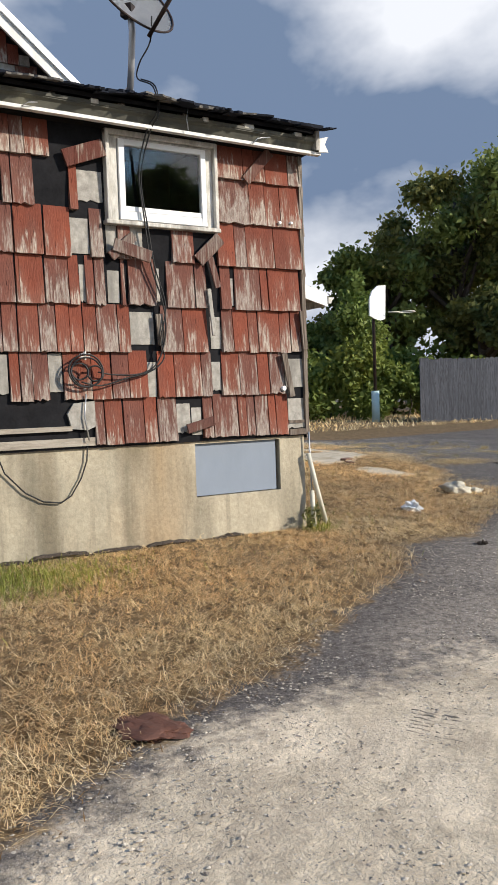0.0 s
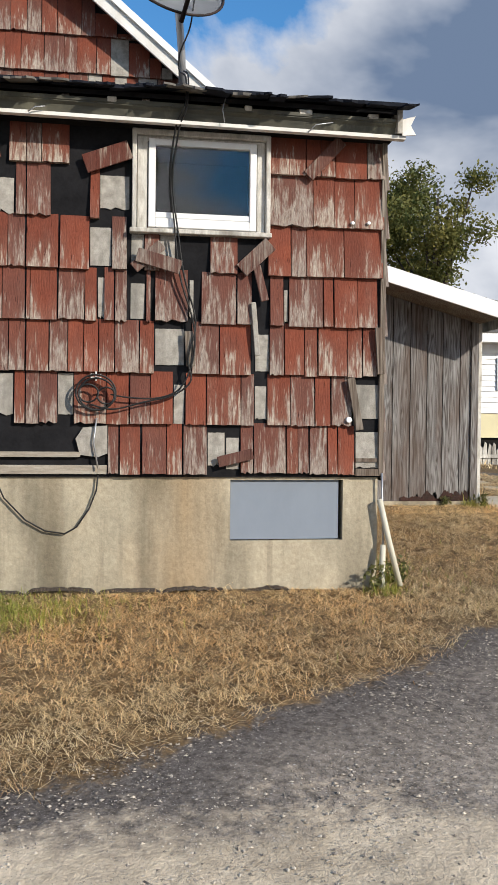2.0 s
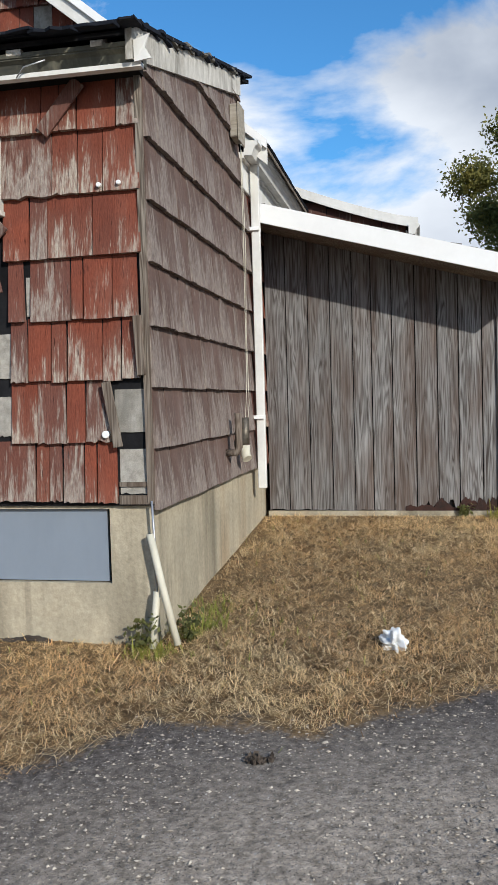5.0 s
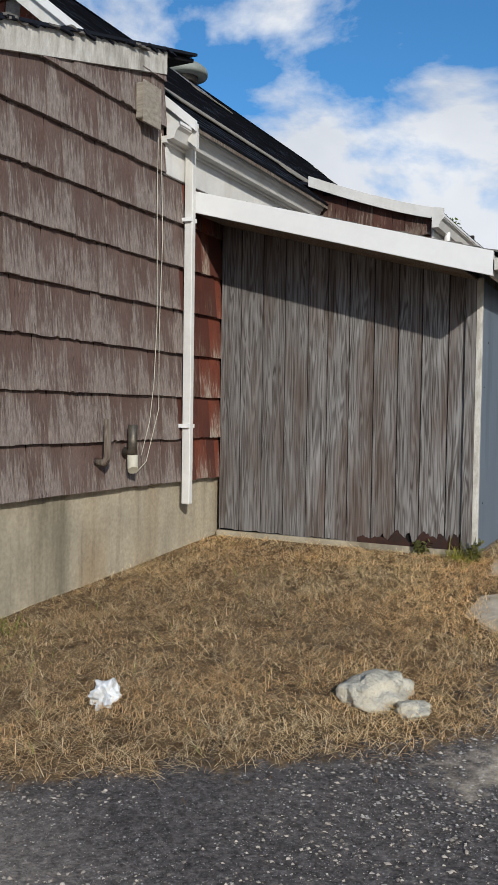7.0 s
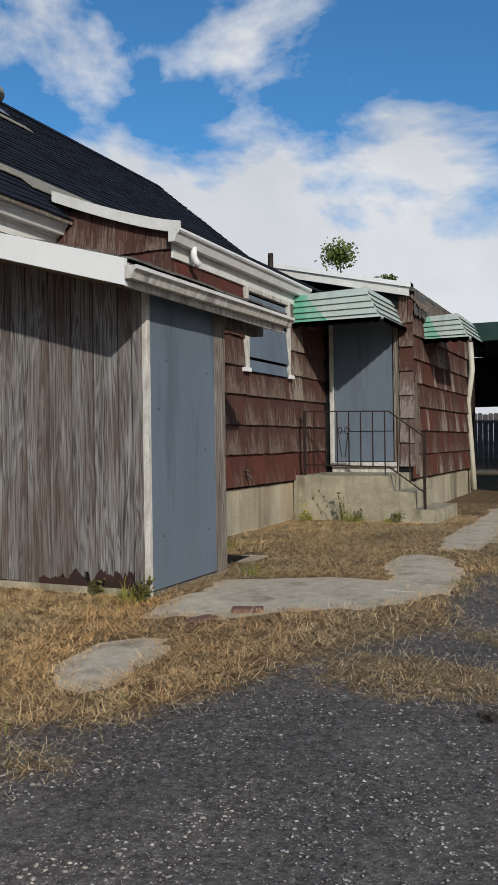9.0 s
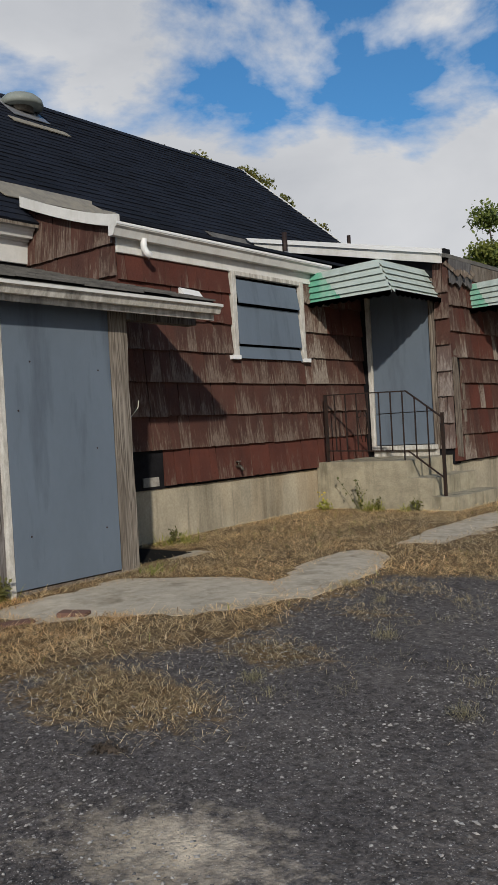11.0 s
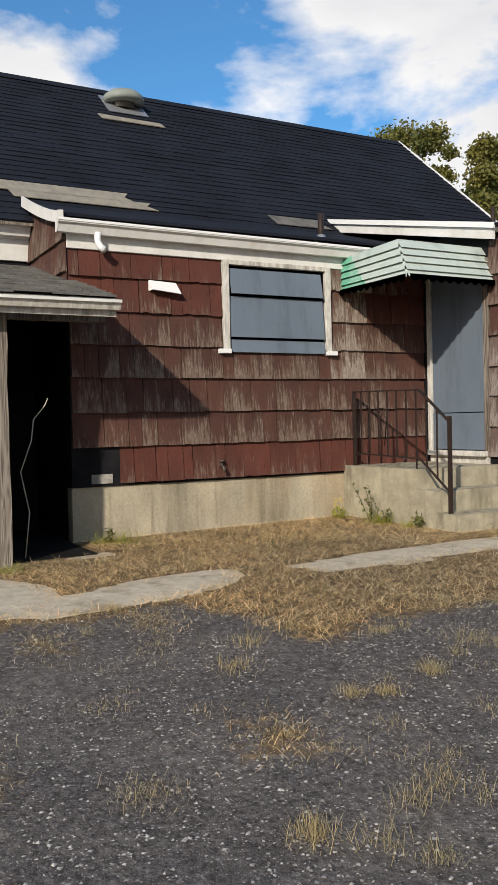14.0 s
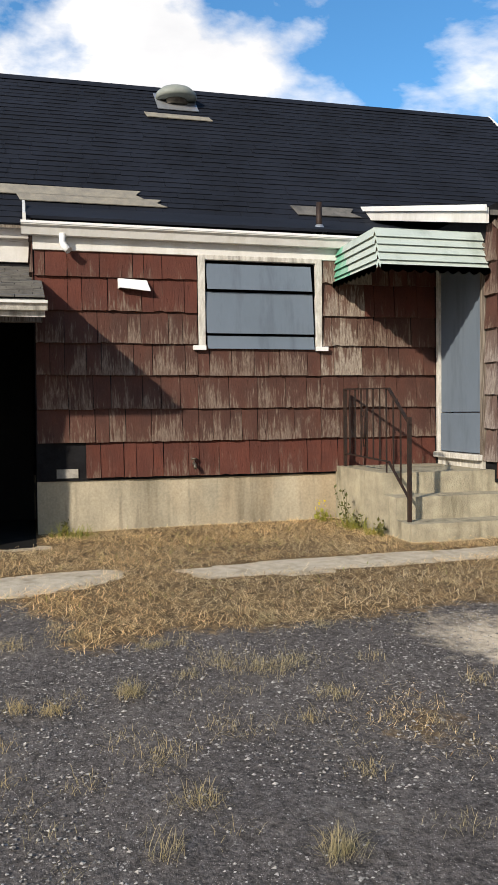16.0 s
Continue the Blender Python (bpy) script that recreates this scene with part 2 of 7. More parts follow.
ROTPALE = plain_mat("bleached_board", (0.40, 0.36, 0.30), (0.22, 0.19, 0.15), (4, 20, 40), 0.9, 0.6, 0.004)
GREYPLY = plain_mat("weathered_plywood", (0.26, 0.24, 0.20), (0.15, 0.14, 0.125), (1.5, 6, 11), 0.9, 0.7, 0.003, stain=(0.30, 0.24, 0.15))
ROTRED = plain_mat("rotten_red_edge", (0.06, 0.026, 0.02), (0.03, 0.02, 0.017), (12, 12, 12), 0.95, 0.8, 0.01)
FENCEWOOD = wood_mat("fence_wood", (0.20, 0.19, 0.185), (0.13, 0.125, 0.13), (0.06, 0.055, 0.055))
FENCEBLUE = wood_mat("dark_fence_wood", (0.105, 0.11, 0.125), (0.075, 0.08, 0.095), (0.035, 0.036, 0.042))
IRON = plain_mat("rusty_black_iron", (0.02, 0.018, 0.018), (0.05, 0.028, 0.02), (20, 20, 20), 0.6, 0.5, 0.001, 0.3)
STEEL = plain_mat("galvanised_steel", (0.42, 0.43, 0.45), (0.33, 0.34, 0.36), (12, 12, 12), 0.4, 0.2, 0.0005, 0.6)
CABLE = plain_mat("black_cable", (0.008, 0.008, 0.008), (0.02, 0.02, 0.02), (30, 30, 30), 0.5)
DISHMAT = plain_mat("grey_dish", (0.33, 0.34, 0.36), (0.28, 0.29, 0.31), (6, 6, 6), 0.5, 0.1, 0.0005)
AWNWHITE = plain_mat("pale_awning_slat", (0.47, 0.53, 0.49), (0.40, 0.46, 0.42), (2, 2, 8), 0.5, 0.2, 0.001, stain=(0.31, 0.36, 0.32))
AWNGREEN = plain_mat("green_awning_slat", (0.10, 0.33, 0.22), (0.16, 0.40, 0.29), (2.5, 2.5, 2.5), 0.5, 0.2, 0.001, stain=(0.33, 0.46, 0.38))
# near-black that puts the shade of unlit hollows into the colour
SHADEBLACK = plain_mat("shade_black", (0.02, 0.019, 0.018), (0.012, 0.012, 0.012), (3, 3, 3), 0.95, spec=0.05)
ROCKM = plain_mat("pale_rock", (0.66, 0.61, 0.49), (0.40, 0.36, 0.28), (8, 8, 8), 0.95, 0.9, 0.02)
BRICKM = plain_mat("old_brick", (0.20, 0.105, 0.075), (0.14, 0.085, 0.065), (14, 14, 14), 0.95, 0.7, 0.004)
RUSTM = plain_mat("rusty_iron_cover", (0.13, 0.055, 0.036), (0.09, 0.044, 0.032), (14, 14, 14), 0.8, 0.6, 0.003)
PLASTIC = plain_mat("white_plastic", (0.75, 0.76, 0.76), (0.62, 0.63, 0.63), (14, 14, 14), 0.5, 0.3, 0.004)
PIPEW = plain_mat("aged_plastic_pipe", (0.60, 0.57, 0.47), (0.48, 0.45, 0.36), (14, 14, 5), 0.6, 0.2, 0.001)
DOME = plain_mat("dull_green_metal", (0.27, 0.29, 0.26), (0.19, 0.21, 0.19), (5, 5, 5), 0.6, 0.2, 0.001)
TEAL = plain_mat("pale_plastic_sleeve", (0.50, 0.62, 0.60), (0.42, 0.54, 0.53), (6, 6, 6), 0.6)
CREAM = plain_mat("cream_panel", (0.66, 0.60, 0.38), (0.60, 0.54, 0.34), (2, 2, 2), 0.7)
BARK = plain_mat("bark", (0.09, 0.07, 0.055), (0.05, 0.04, 0.032), (9, 9, 2), 0.95, 0.9, 0.02)
BRASS = plain_mat("dull_metal", (0.16, 0.14, 0.11), (0.08, 0.07, 0.06), (30, 30, 30), 0.5, 0.3, 0.001, 0.6)
GREENTAR = plain_mat("carport_roofing", (0.02, 0.055, 0.045), (0.015, 0.035, 0.03), (4, 4, 4), 0.7)
MUD = plain_mat("dried_mud", (0.40, 0.34, 0.26), (0.24, 0.20, 0.155), (20, 20, 20), 0.95, 0.8, 0.006)
YELLOWF = plain_mat("yellow_flower", (0.65, 0.50, 0.03), (0.5, 0.4, 0.03), (20, 20, 20), 0.8)


def leaf_mat(name, c1, c2):
    m, N = mat(name)
    g = N.n("ShaderNodeNewGeometry")
    r = g.outputs["Random Per Island"]
    big = N.noise(N.mapping(g.outputs["Position"], (0.5, 0.5, 0.5)), 1.0, 3)
    col = N.mix(r, c1, c2)
    col = N.mix(N.math("MULTIPLY", N.ramp(big, 0.4, 0.65), 0.6), col, (c2[0] * 1.3, c2[1] * 1.1, c2[2] * 0.8))
    p = N.shader(col, 0.6, spec=0.25)
    tr = N.n("ShaderNodeBsdfTranslucent")
    N.l(col, tr.inputs[0])
    mx = N.n("ShaderNodeMixShader")
    mx.inputs[0].default_value = 0.3
    N.l(p.outputs[0], mx.inputs[1])
    N.l(tr.outputs[0], mx.inputs[2])
    out = [n for n in N.tree.nodes if n.bl_idname == "ShaderNodeOutputMaterial"][0]
    N.l(mx.outputs[0], out.inputs[0])
    return m


LEAF = leaf_mat("oak_leaf", (0.085, 0.13, 0.036), (0.19, 0.23, 0.062))
LEAFAUT = leaf_mat("turning_leaf", (0.07, 0.10, 0.03), (0.175, 0.17, 0.05))
VINE = leaf_mat("vine_leaf", (0.09, 0.14, 0.03), (0.19, 0.24, 0.06))
STRAW = leaf_mat("straw", (0.52, 0.375, 0.185), (0.96, 0.80, 0.52))
STRAWRED = leaf_mat("rust_straw", (0.34, 0.205, 0.095), (0.80, 0.565, 0.31))
SHADETHATCH = leaf_mat("shade_brown_thatch", (0.075, 0.045, 0.022), (0.26, 0.165, 0.08))
PALEGREEN = leaf_mat("pale_weed", (0.19, 0.175, 0.095), (0.43, 0.37, 0.22))
GREENGRASS = leaf_mat("green_grass", (0.14, 0.17, 0.03), (0.34, 0.36, 0.09))

GLASS, GN = mat("window_glass")
gp = GN.shader((0.9, 0.92, 0.93), 0.02, spec=0.6)
gp.inputs["Transmission Weight"].default_value = 1.0
gp.inputs["IOR"].default_value = 1.5


# ---- building helpers ----
def box(bm, x0, x1, y0, y1, z0, z1):
    v = [bm.verts.new((x, y, z)) for x in (x0, x1) for y in (y0, y1) for z in (z0, z1)]
    for f in ((0, 1, 3, 2), (4, 6, 7, 5), (0, 4, 5, 1), (2, 3, 7, 6), (0, 2, 6, 4), (1, 5, 7, 3)):
        bm.faces.new([v[i] for i in f])
    return v


def beam(bm, a, b, w, h, up=(0, 0, 1)):
    """A box from a to b, w wide across and h high."""
    a, b = Vector(a), Vector(b)
    d = (b - a).normalized()
    s = d.cross(Vector(up)).normalized() * (w / 2)
    u = s.cross(d).normalized() * (h / 2)
    v = [bm.verts.new(p + i * s + j * u) for p in (a, b) for i in (-1, 1) for j in (-1, 1)]
    for f in ((0, 1, 3, 2), (4, 6, 7, 5), (0, 4, 5, 1), (2, 3, 7, 6), (0, 2, 6, 4), (1, 5, 7, 3)):
        bm.faces.new([v[i] for i in f])


def tube(bm, pts, r, n=8, cap=True):
    pts = [Vector(p) for p in pts]
    rs = r if isinstance(r, (list, tuple)) else [r] * len(pts)
    rings, side = [], None
    for i, p in enumerate(pts):
        d = (pts[min(i + 1, len(pts) - 1)] - pts[max(i - 1, 0)]).normalized()
        if side is None:
            side = d.cross(Vector((0, 0, 1)) if abs(d.z) < 0.9 else Vector((1, 0, 0))).normalized()
        side = (side - d * side.dot(d)).normalized()
        o = d.cross(side)
        rings.append([bm.verts.new(p + rs[i] * (math.cos(k * math.tau / n) * side + math.sin(k * math.tau / n) * o)) for k in range(n)])
    for a, b in zip(rings, rings[1:]):
        for k in range(n):
            bm.faces.new((a[k], a[(k + 1) % n], b[(k + 1) % n], b[k])).smooth = True
    if cap:
        bm.faces.new(rings[0][::-1])
        bm.faces.new(rings[-1])


def poly(bm, pts, depth):
    """A flat outline pushed out by the vector depth."""
    a = [bm.verts.new(p) for p in pts]
    b = [bm.verts.new(Vector(p) + Vector(depth)) for p in pts]
    bm.faces.new(a)
    bm.faces.new(b[::-1])
    for i in range(len(a)):
        j = (i + 1) % len(a)
        bm.faces.new((a[j], a[i], b[i], b[j]))


def bevel(bm, w=0.006, seg=1):
    bmesh.ops.bevel(bm, geom=bm.edges[:], offset=w, segments=seg, affect="EDGES", clamp_overlap=True)


def finish(name, bm, material, parent=None, label=""):
    bmesh.ops.recalc_face_normals(bm, faces=bm.faces[:])
    me = bpy.data.meshes.new(name)
    bm.to_mesh(me)
    bm.free()
    if material:
        me.materials.append(material)
    ob = new(name, me)
    if parent is not None:
        ob.parent = parent
    if label:
        ob["label"] = label
    return ob


def part(name, bm, material, parent, label=""):
    return finish(name, bm, material, parent, label)


def boxpart(name, dims, material, parent, label="", bev=0.0):
    bm = bmesh.new()
    box(bm, *dims)
    if bev:
        bevel(bm, bev)
    return part(name, bm, material, parent, label)


def thing(name, label, category, group="", kind=""):
    return tagged(new(name), label, category, group, kind)


def raw(name, verts, faces, material, parent=None):
    me = bpy.data.meshes.new(name)
    me.from_pydata([tuple(v) for v in verts], [], [tuple(f) for f in faces])
    me.update()
    if material:
        me.materials.append(material)
    ob = new(name, me)
    if parent is not None:
        ob.parent = parent
    return ob


def wall_with_holes(bm, axis, c0, c1, u0, u1, z0, z1, holes=()):
    """A wall c0..c1 thick along u0..u1, with square openings (ua, ub, za, zb), cut into boxes."""
    def put(a, b, c, d):
        if b - a > 1e-4 and d - c > 1e-4:
            box(bm, a, b, c0, c1, c, d) if axis == "x" else box(bm, c0, c1, a, b, c, d)
    u = u0
    for ua, ub, za, zb in sorted(holes):
        put(u, ua, z0, z1)
        put(ua, ub, z0, za)
        put(ua, ub, zb, z1)
        u = ub
    put(u, u1, z0, z1)


def interp(x, table):
    return float(np.interp(x, [a for a, _ in table], [b for _, b in table]))


RISE = [(-60, -0.2), (-8, -0.05), (0, 0.0), (3.2, 0.1), (4.4, 0.235), (6, 0.335), (6.7, 0.385), (9.3, 0.575), (12, 0.615), (15, 0.645), (20, 0.66), (60, 0.7)]


def ground_z(x, y):
    z = interp(y, RISE)
    k = min(max((y - 6.5) / 3.5, 0), 1) * (1 - min(max((y - 15) / 5, 0), 1))
    return z - 0.042 * min(max(x - 8, 0), 3.5) * k


# ---- shingles ----
rng = random.Random(4)
SHINGLES = {}


def shingle_mesh(material, kind):
    key = (material.name, kind)
    if key in SHINGLES:
        return SHINGLES[key]
    r = random.Random(100 + kind)
    n = 6
    xs = [-0.5 + i / n + (r.uniform(-0.03, 0.03) if 0 < i < n else 0) for i in range(n + 1)]
    rag = (0.003, 0.006, 0.01, 0.015, 0.03, 0.06)[kind % 6]
    lo = [r.uniform(-0.2, 1) * rag for _ in xs]
    if kind % 6 >= 3:
        lo[r.randrange(1, n)] += rag * 1.6
    v, f = [], []
    for x, z in zip(xs, lo):
        v += [(x, -1.0, z), (x, -0.35, 1.0), (x, 0.0, z)]
    for i in range(n):
        a, b = 3 * i, 3 * i + 3
        f += [(a, b, b + 1, a + 1), (a + 2, b + 2, b, a)]
    f += [(2, 0, 1), (3 * n, 3 * n + 2, 3 * n + 1)]
    me = bpy.data.meshes.new("shingle")
    me.from_pydata(v, [], f)
    me.update()
    me.materials.append(material)
    SHINGLES[key] = me
    return me


def shingle(wall, face, u0, u1, zb, h, material, kind=None, out=0.0, lean=0.0, thick=0.032):
    """One shake from u0 to u1 with its butt at zb. face: ('-y', y) or ('+x', x)."""
    kind = rng.choice((0, 0, 1, 1, 2, 2, 3)) if kind is None else kind
    ob = new("shingle", shingle_mesh(material, kind))
    um = (u0 + u1) / 2
    side, c = face
    tip = rng.uniform(0.9, 1.6)
    m = Matrix.Diagonal((max(u1 - u0 - rng.uniform(0.004, 0.009), 0.01), thick + out, h, 1))
    tilt = pose(0, 0, 0, -tip, lean + rng.uniform(-0.4, 0.4), 0)
    if side == "-y":
        ob.matrix_world = pose(um, c - h * math.sin(radians(tip)) * 0.0, zb) @ tilt @ m
    else:
        ob.matrix_world = pose(c, um, zb, 0, 0, 90) @ tilt @ m
    w = ob.matrix_world.copy()
    ob.parent = wall
    ob.matrix_parent_inverse = wall.matrix_world.inverted()
    ob.matrix_world = w
    return ob


def courses(wall, face, u0, u1, butts, top, pick, wmin=0.09, wmax=0.3, skip=None, clip=None):
    """Random shakes in courses. butts: heights of the butts from the bottom; clip(u) gives the highest z allowed."""
    for i, zb in enumerate(butts):
        zt = butts[i + 1] if i + 1 < len(butts) else top
        u = u0
        base = rng.uniform(-0.002, 0.006)
        while u < u1 - 0.02:
            w = min(rng.uniform(wmin, wmax), u1 - u)
            if u1 - u - w < 0.05:
                w = u1 - u
            h = (zt - zb) * 1.06
            if clip:
                h = min(h, clip(u + w / 2) - zb)
            if h > 0.05 and not (skip and skip(u + w / 2, zb)):
                z = zb + base + rng.uniform(-0.004, 0.004)
                shingle(wall, face, u, u + w, z, h, pick(u, i), out=rng.uniform(0.0, 0.012))
            u += w


# ---- ground ----
def seg_dist(px, py, pts):
    d = np.full(px.shape, 1e9)
    for (ax, ay), (bx, by) in zip(pts, pts[1:] + pts[:1]):
        vx, vy = bx - ax, by - ay
        t = np.clip(((px - ax) * vx + (py - ay) * vy) / (vx * vx + vy * vy), 0, 1)
        d = np.minimum(d, np.hypot(px - ax - t * vx, py - ay - t * vy))
    return d


def inside(px, py, pts):
    r = np.zeros(px.shape, bool)
    for (ax, ay), (bx, by) in zip(pts, pts[1:] + pts[:1]):
        if ay == by:
            continue
        r ^= ((ay > py) != (by > py)) & (px < (bx - ax) * (py - ay) / (by - ay) + ax)
    return r


def signed(px, py, pts):
    return np.where(inside(px, py, pts), 1, -1) * seg_dist(px, py, pts)


LAWN = [(-30, 2.0), (-4, 2.3), (0.82, 2.59), (1.28, 2.88), (1.85, 3.2), (2.4, 3.42), (2.9, 3.7), (3.45, 4.02), (3.85, 4.22), (4.25, 4.45), (4.63, 4.95),
        (5.03, 5.03), (5.4, 4.95), (5.73, 5.2), (6.2, 5.45), (6.55, 5.72), (6.8, 5.94), (7.03, 6.05), (7.2, 6.27), (7.45, 6.5), (7.28, 6.85), (7.25, 7.24),
        (7.44, 7.37), (7.7, 7.45), (7.95, 8.0), (8.3, 8.7), (8.76, 9.34), (8.72, 9.68), (8.58, 10.14), (8.68, 10.61), (8.55, 11.2), (8.9, 11.22), (9.19, 11.45),
        (9.64, 11.45), (9.82, 11.59), (9.55, 12.1), (9.63, 12.6), (9.6, 13.2), (9.2, 16), (8.9, 22), (9, 40), (-30, 40)]
FARLAWN = [(9, 16.5), (12, 14.6), (17.5, 15.2), (40, 14.6), (80, 60), (0, 80), (8, 40)]
GRAVEL = [(-30, -30), (-30, 1.2), (0.0, 1.95), (0.77, 2.38), (1.1, 2.66), (1.72, 3.0), (2.2, 3.03), (2.82, 3.08), (3.3, 3.1), (4.0, 3.05), (4.7, 2.7), (5.4, 1.8), (6.5, 0), (7.5, -30)]
DUST = [(2.4, 2.6), (3.3, 3.4), (4.2, 3.95), (5.0, 4.6), (6.0, 5.0), (6.7, 4.6), (7.0, 3.0), (6.0, 0.5), (3.0, 0.5)]
PATCHES = [(10.95, 9.15, 0.30), (10.5, 9.5, 0.15), (9.05, 9.27, 0.15), (9.0, 10.2, 0.12), (8.9, 10.87, 0.13), (10.7, 10.7, 0.08), (7.52, 7.0, 0.10), (8.75, 8.45, 0.30), (11.1, 12.85, 0.12)]
BARE = [(9.76, 7.63, 0.22), (10.1, 13.7, 0.3), (7.53, 6.1, 0.14), (10.9, 9.2, 0.25)]
axis_f = lambda a, b, far: np.concatenate([a - np.geomspace(far, 0.3, 26), np.arange(a, b, 0.1), b + np.geomspace(0.3, far, 26)])
gx, gy = axis_f(-1.0, 15.0, 600.0), axis_f(-1.5, 17.5, 600.0)
GX, GY = np.meshgrid(gx, gy)
GZ = np.array([[ground_z(x, y) for x in gx] for y in gy])
lawn_d = np.maximum(signed(GX, GY, LAWN), signed(GX, GY, FARLAWN))
for cx, cy, cr in PATCHES:
    lawn_d = np.maximum(lawn_d, (cr - np.hypot((GX - cx) * 0.6, GY - cy)))
gravel_d = signed(GX, GY, GRAVEL)
dust_d = signed(GX, GY, DUST)
for cx, cy, cr in BARE:
    gravel_d = np.maximum(gravel_d, cr - np.hypot((GX - cx) * 0.7, GY - cy))
hump = np.array([[noise.noise((x * 1.3, y * 1.3, 0)) * 0.012 + noise.noise((x * 4, y * 4, 3)) * 0.006 for x in gx] for y in gy])
GZ = GZ + hump * (np.abs(GX - 7) < 12) + 0.012 * np.clip(lawn_d, 0, 1)
SLABS = [[(6.91, 7.96), (6.84, 8.48), (7.27, 8.66), (7.41, 8.34), (7.36, 7.68), (7.07, 7.71)],
         [(6.80, 8.9), (7.36, 9.0), (7.9, 9.4), (8.21, 9.61), (8.36, 9.96), (8.45, 10.3), (8.1, 10.6), (7.6, 10.6), (6.85, 10.25)],
         [(8.15, 10.3), (7.85, 11.05), (7.75, 11.75), (7.9, 11.95), (8.3, 11.78), (8.52, 11.05), (8.52, 10.3)],
         [(7.98, 12.28), (7.88, 13.4), (7.92, 14.9), (7.85, 17), (8.25, 17), (8.38, 14.5), (8.46, 13.25), (8.42, 12.5)],
         [(6.35, 11.0), (6.65, 10.95), (6.72, 11.5), (6.4, 11.55)]]
for s in SLABS:
    GZ = GZ - np.where(signed(GX, GY, s) > 0.05, 0.035, 0.0)
nx, ny = len(gx), len(gy)
gv = np.stack([GX.ravel(), GY.ravel(), GZ.ravel()], 1)
gf = [(j * nx + i, j * nx + i + 1, (j + 1) * nx + i + 1, (j + 1) * nx + i) for j in range(ny - 1) for i in range(nx - 1)]

GROUND, N = mat("yard_ground")
p = N.pos()
n1 = N.noise(p, 1.6, 6, 0.6)
n2 = N.noise(p, 9.0, 5, 0.65)
n3 = N.noise(p, 60.0, 3, 0.7)
lawn_a = N.n("ShaderNodeAttribute", attribute_name="lawn").outputs["Fac"]
grav_a = N.n("ShaderNodeAttribute", attribute_name="gravel").outputs["Fac"]
edge = N.math("ADD", N.math("MULTIPLY", N.math("SUBTRACT", n1, 0.5), 0.45), N.math("MULTIPLY", N.math("SUBTRACT", n2, 0.5), 0.6))
m_lawn = N.ramp(N.math("ADD", lawn_a, edge), -0.05, 0.08)
m_grav = N.ramp(N.math("ADD", grav_a, N.math("MULTIPLY", edge, 1.5)), -0.10, 0.22)


def chips(scale, share, lo, hi):
    """Crushed stones set in the surface: their mask and their colour."""
    vor = N.n("ShaderNodeTexVoronoi")
    vor.inputs["Scale"].default_value = scale
    N.l(p, vor.inputs["Vector"])
    sel = N.n("ShaderNodeSeparateColor")
    N.l(vor.outputs["Color"], sel.inputs[0])
    size = N.math("ADD", 0.22, N.math("MULTIPLY", sel.outputs[2], 0.25))
    mask = N.math("MULTIPLY", N.math("LESS_THAN", vor.outputs["Distance"], size), N.math("LESS_THAN", sel.outputs[0], share))
    return mask, N.mix(N.math("POWER", sel.outputs[1], 2.0), lo, hi)


stone, stone_c = chips(84.0, 0.14, (0.12, 0.11, 0.10), (0.50, 0.465, 0.42))
grit, grit_c = chips(190.0, 0.45, (0.07, 0.062, 0.06), (0.36, 0.325, 0.295))
asph = N.mix(N.ramp(n3, 0.3, 0.7), (0.042, 0.037, 0.035), (0.155, 0.135, 0.121))
asph = N.mix(N.math("MULTIPLY", N.ramp(n1, 0.48, 0.70), 0.45), asph, (0.19, 0.164, 0.14))
dust = N.math("MULTIPLY", N.ramp(N.n("ShaderNodeAttribute", attribute_name="dust").outputs["Fac"], -0.35, 0.55), N.ramp(N.noise(p, 2.3, 6, 0.68), 0.22, 0.50))
asph = N.mix(N.math("MULTIPLY", dust, 0.8), asph, N.mix(n2, (0.24, 0.206, 0.172), (0.46, 0.395, 0.32)))
asph = N.mix(grit, asph, grit_c)
asph = N.mix(stone, asph, stone_c)
grav = N.mix(N.ramp(n2, 0.35, 0.65), (0.53, 0.44, 0.32), (0.35, 0.29, 0.21))
grav = N.mix(N.ramp(n1, 0.44, 0.62), grav, (0.60, 0.50, 0.37))
loose = N.ramp(N.noise(p, 3.1, 5, 0.65), 0.46, 0.58)
grav = N.mix(N.math("MULTIPLY", grit, loose), grav, N.mix(n3, (0.12, 0.105, 0.09), (0.50, 0.45, 0.38)))
grav = N.mix(N.math("MULTIPLY", stone, loose), grav, N.mix(0.5, stone_c, (0.30, 0.26, 0.21)))
rut_d = N.n("ShaderNodeVectorMath", operation="DOT_PRODUCT")
N.l(p, rut_d.inputs[0])
rut_d.inputs[1].default_value = (0.60, -0.80, 0.0)
rut_v = N.n("ShaderNodeCombineXYZ")
N.l(N.math("MULTIPLY", rut_d.outputs["Value"], 4.5), rut_v.inputs[0])
N.l(N.math("MULTIPLY", n1, 2.4), rut_v.inputs[1])
rut = N.noise(rut_v.outputs[0], 1.0, 4, 0.65)
grav = N.mix(N.math("MULTIPLY", N.ramp(rut, 0.46, 0.62), 0.65), grav, N.mix(n2, (0.30, 0.245, 0.18), (0.42, 0.345, 0.255)))
soil = N.mix(N.ramp(n2, 0.3, 0.7), (0.05, 0.031, 0.016), (0.21, 0.138, 0.07))
soil = N.mix(N.math("MULTIPLY", N.ramp(n3, 0.4, 0.8), 0.35), soil, (0.42, 0.31, 0.17))
col = N.mix(m_grav, asph, grav)
col = N.mix(m_lawn, col, soil)
n4 = N.noise(p, 26.0, 4, 0.7)
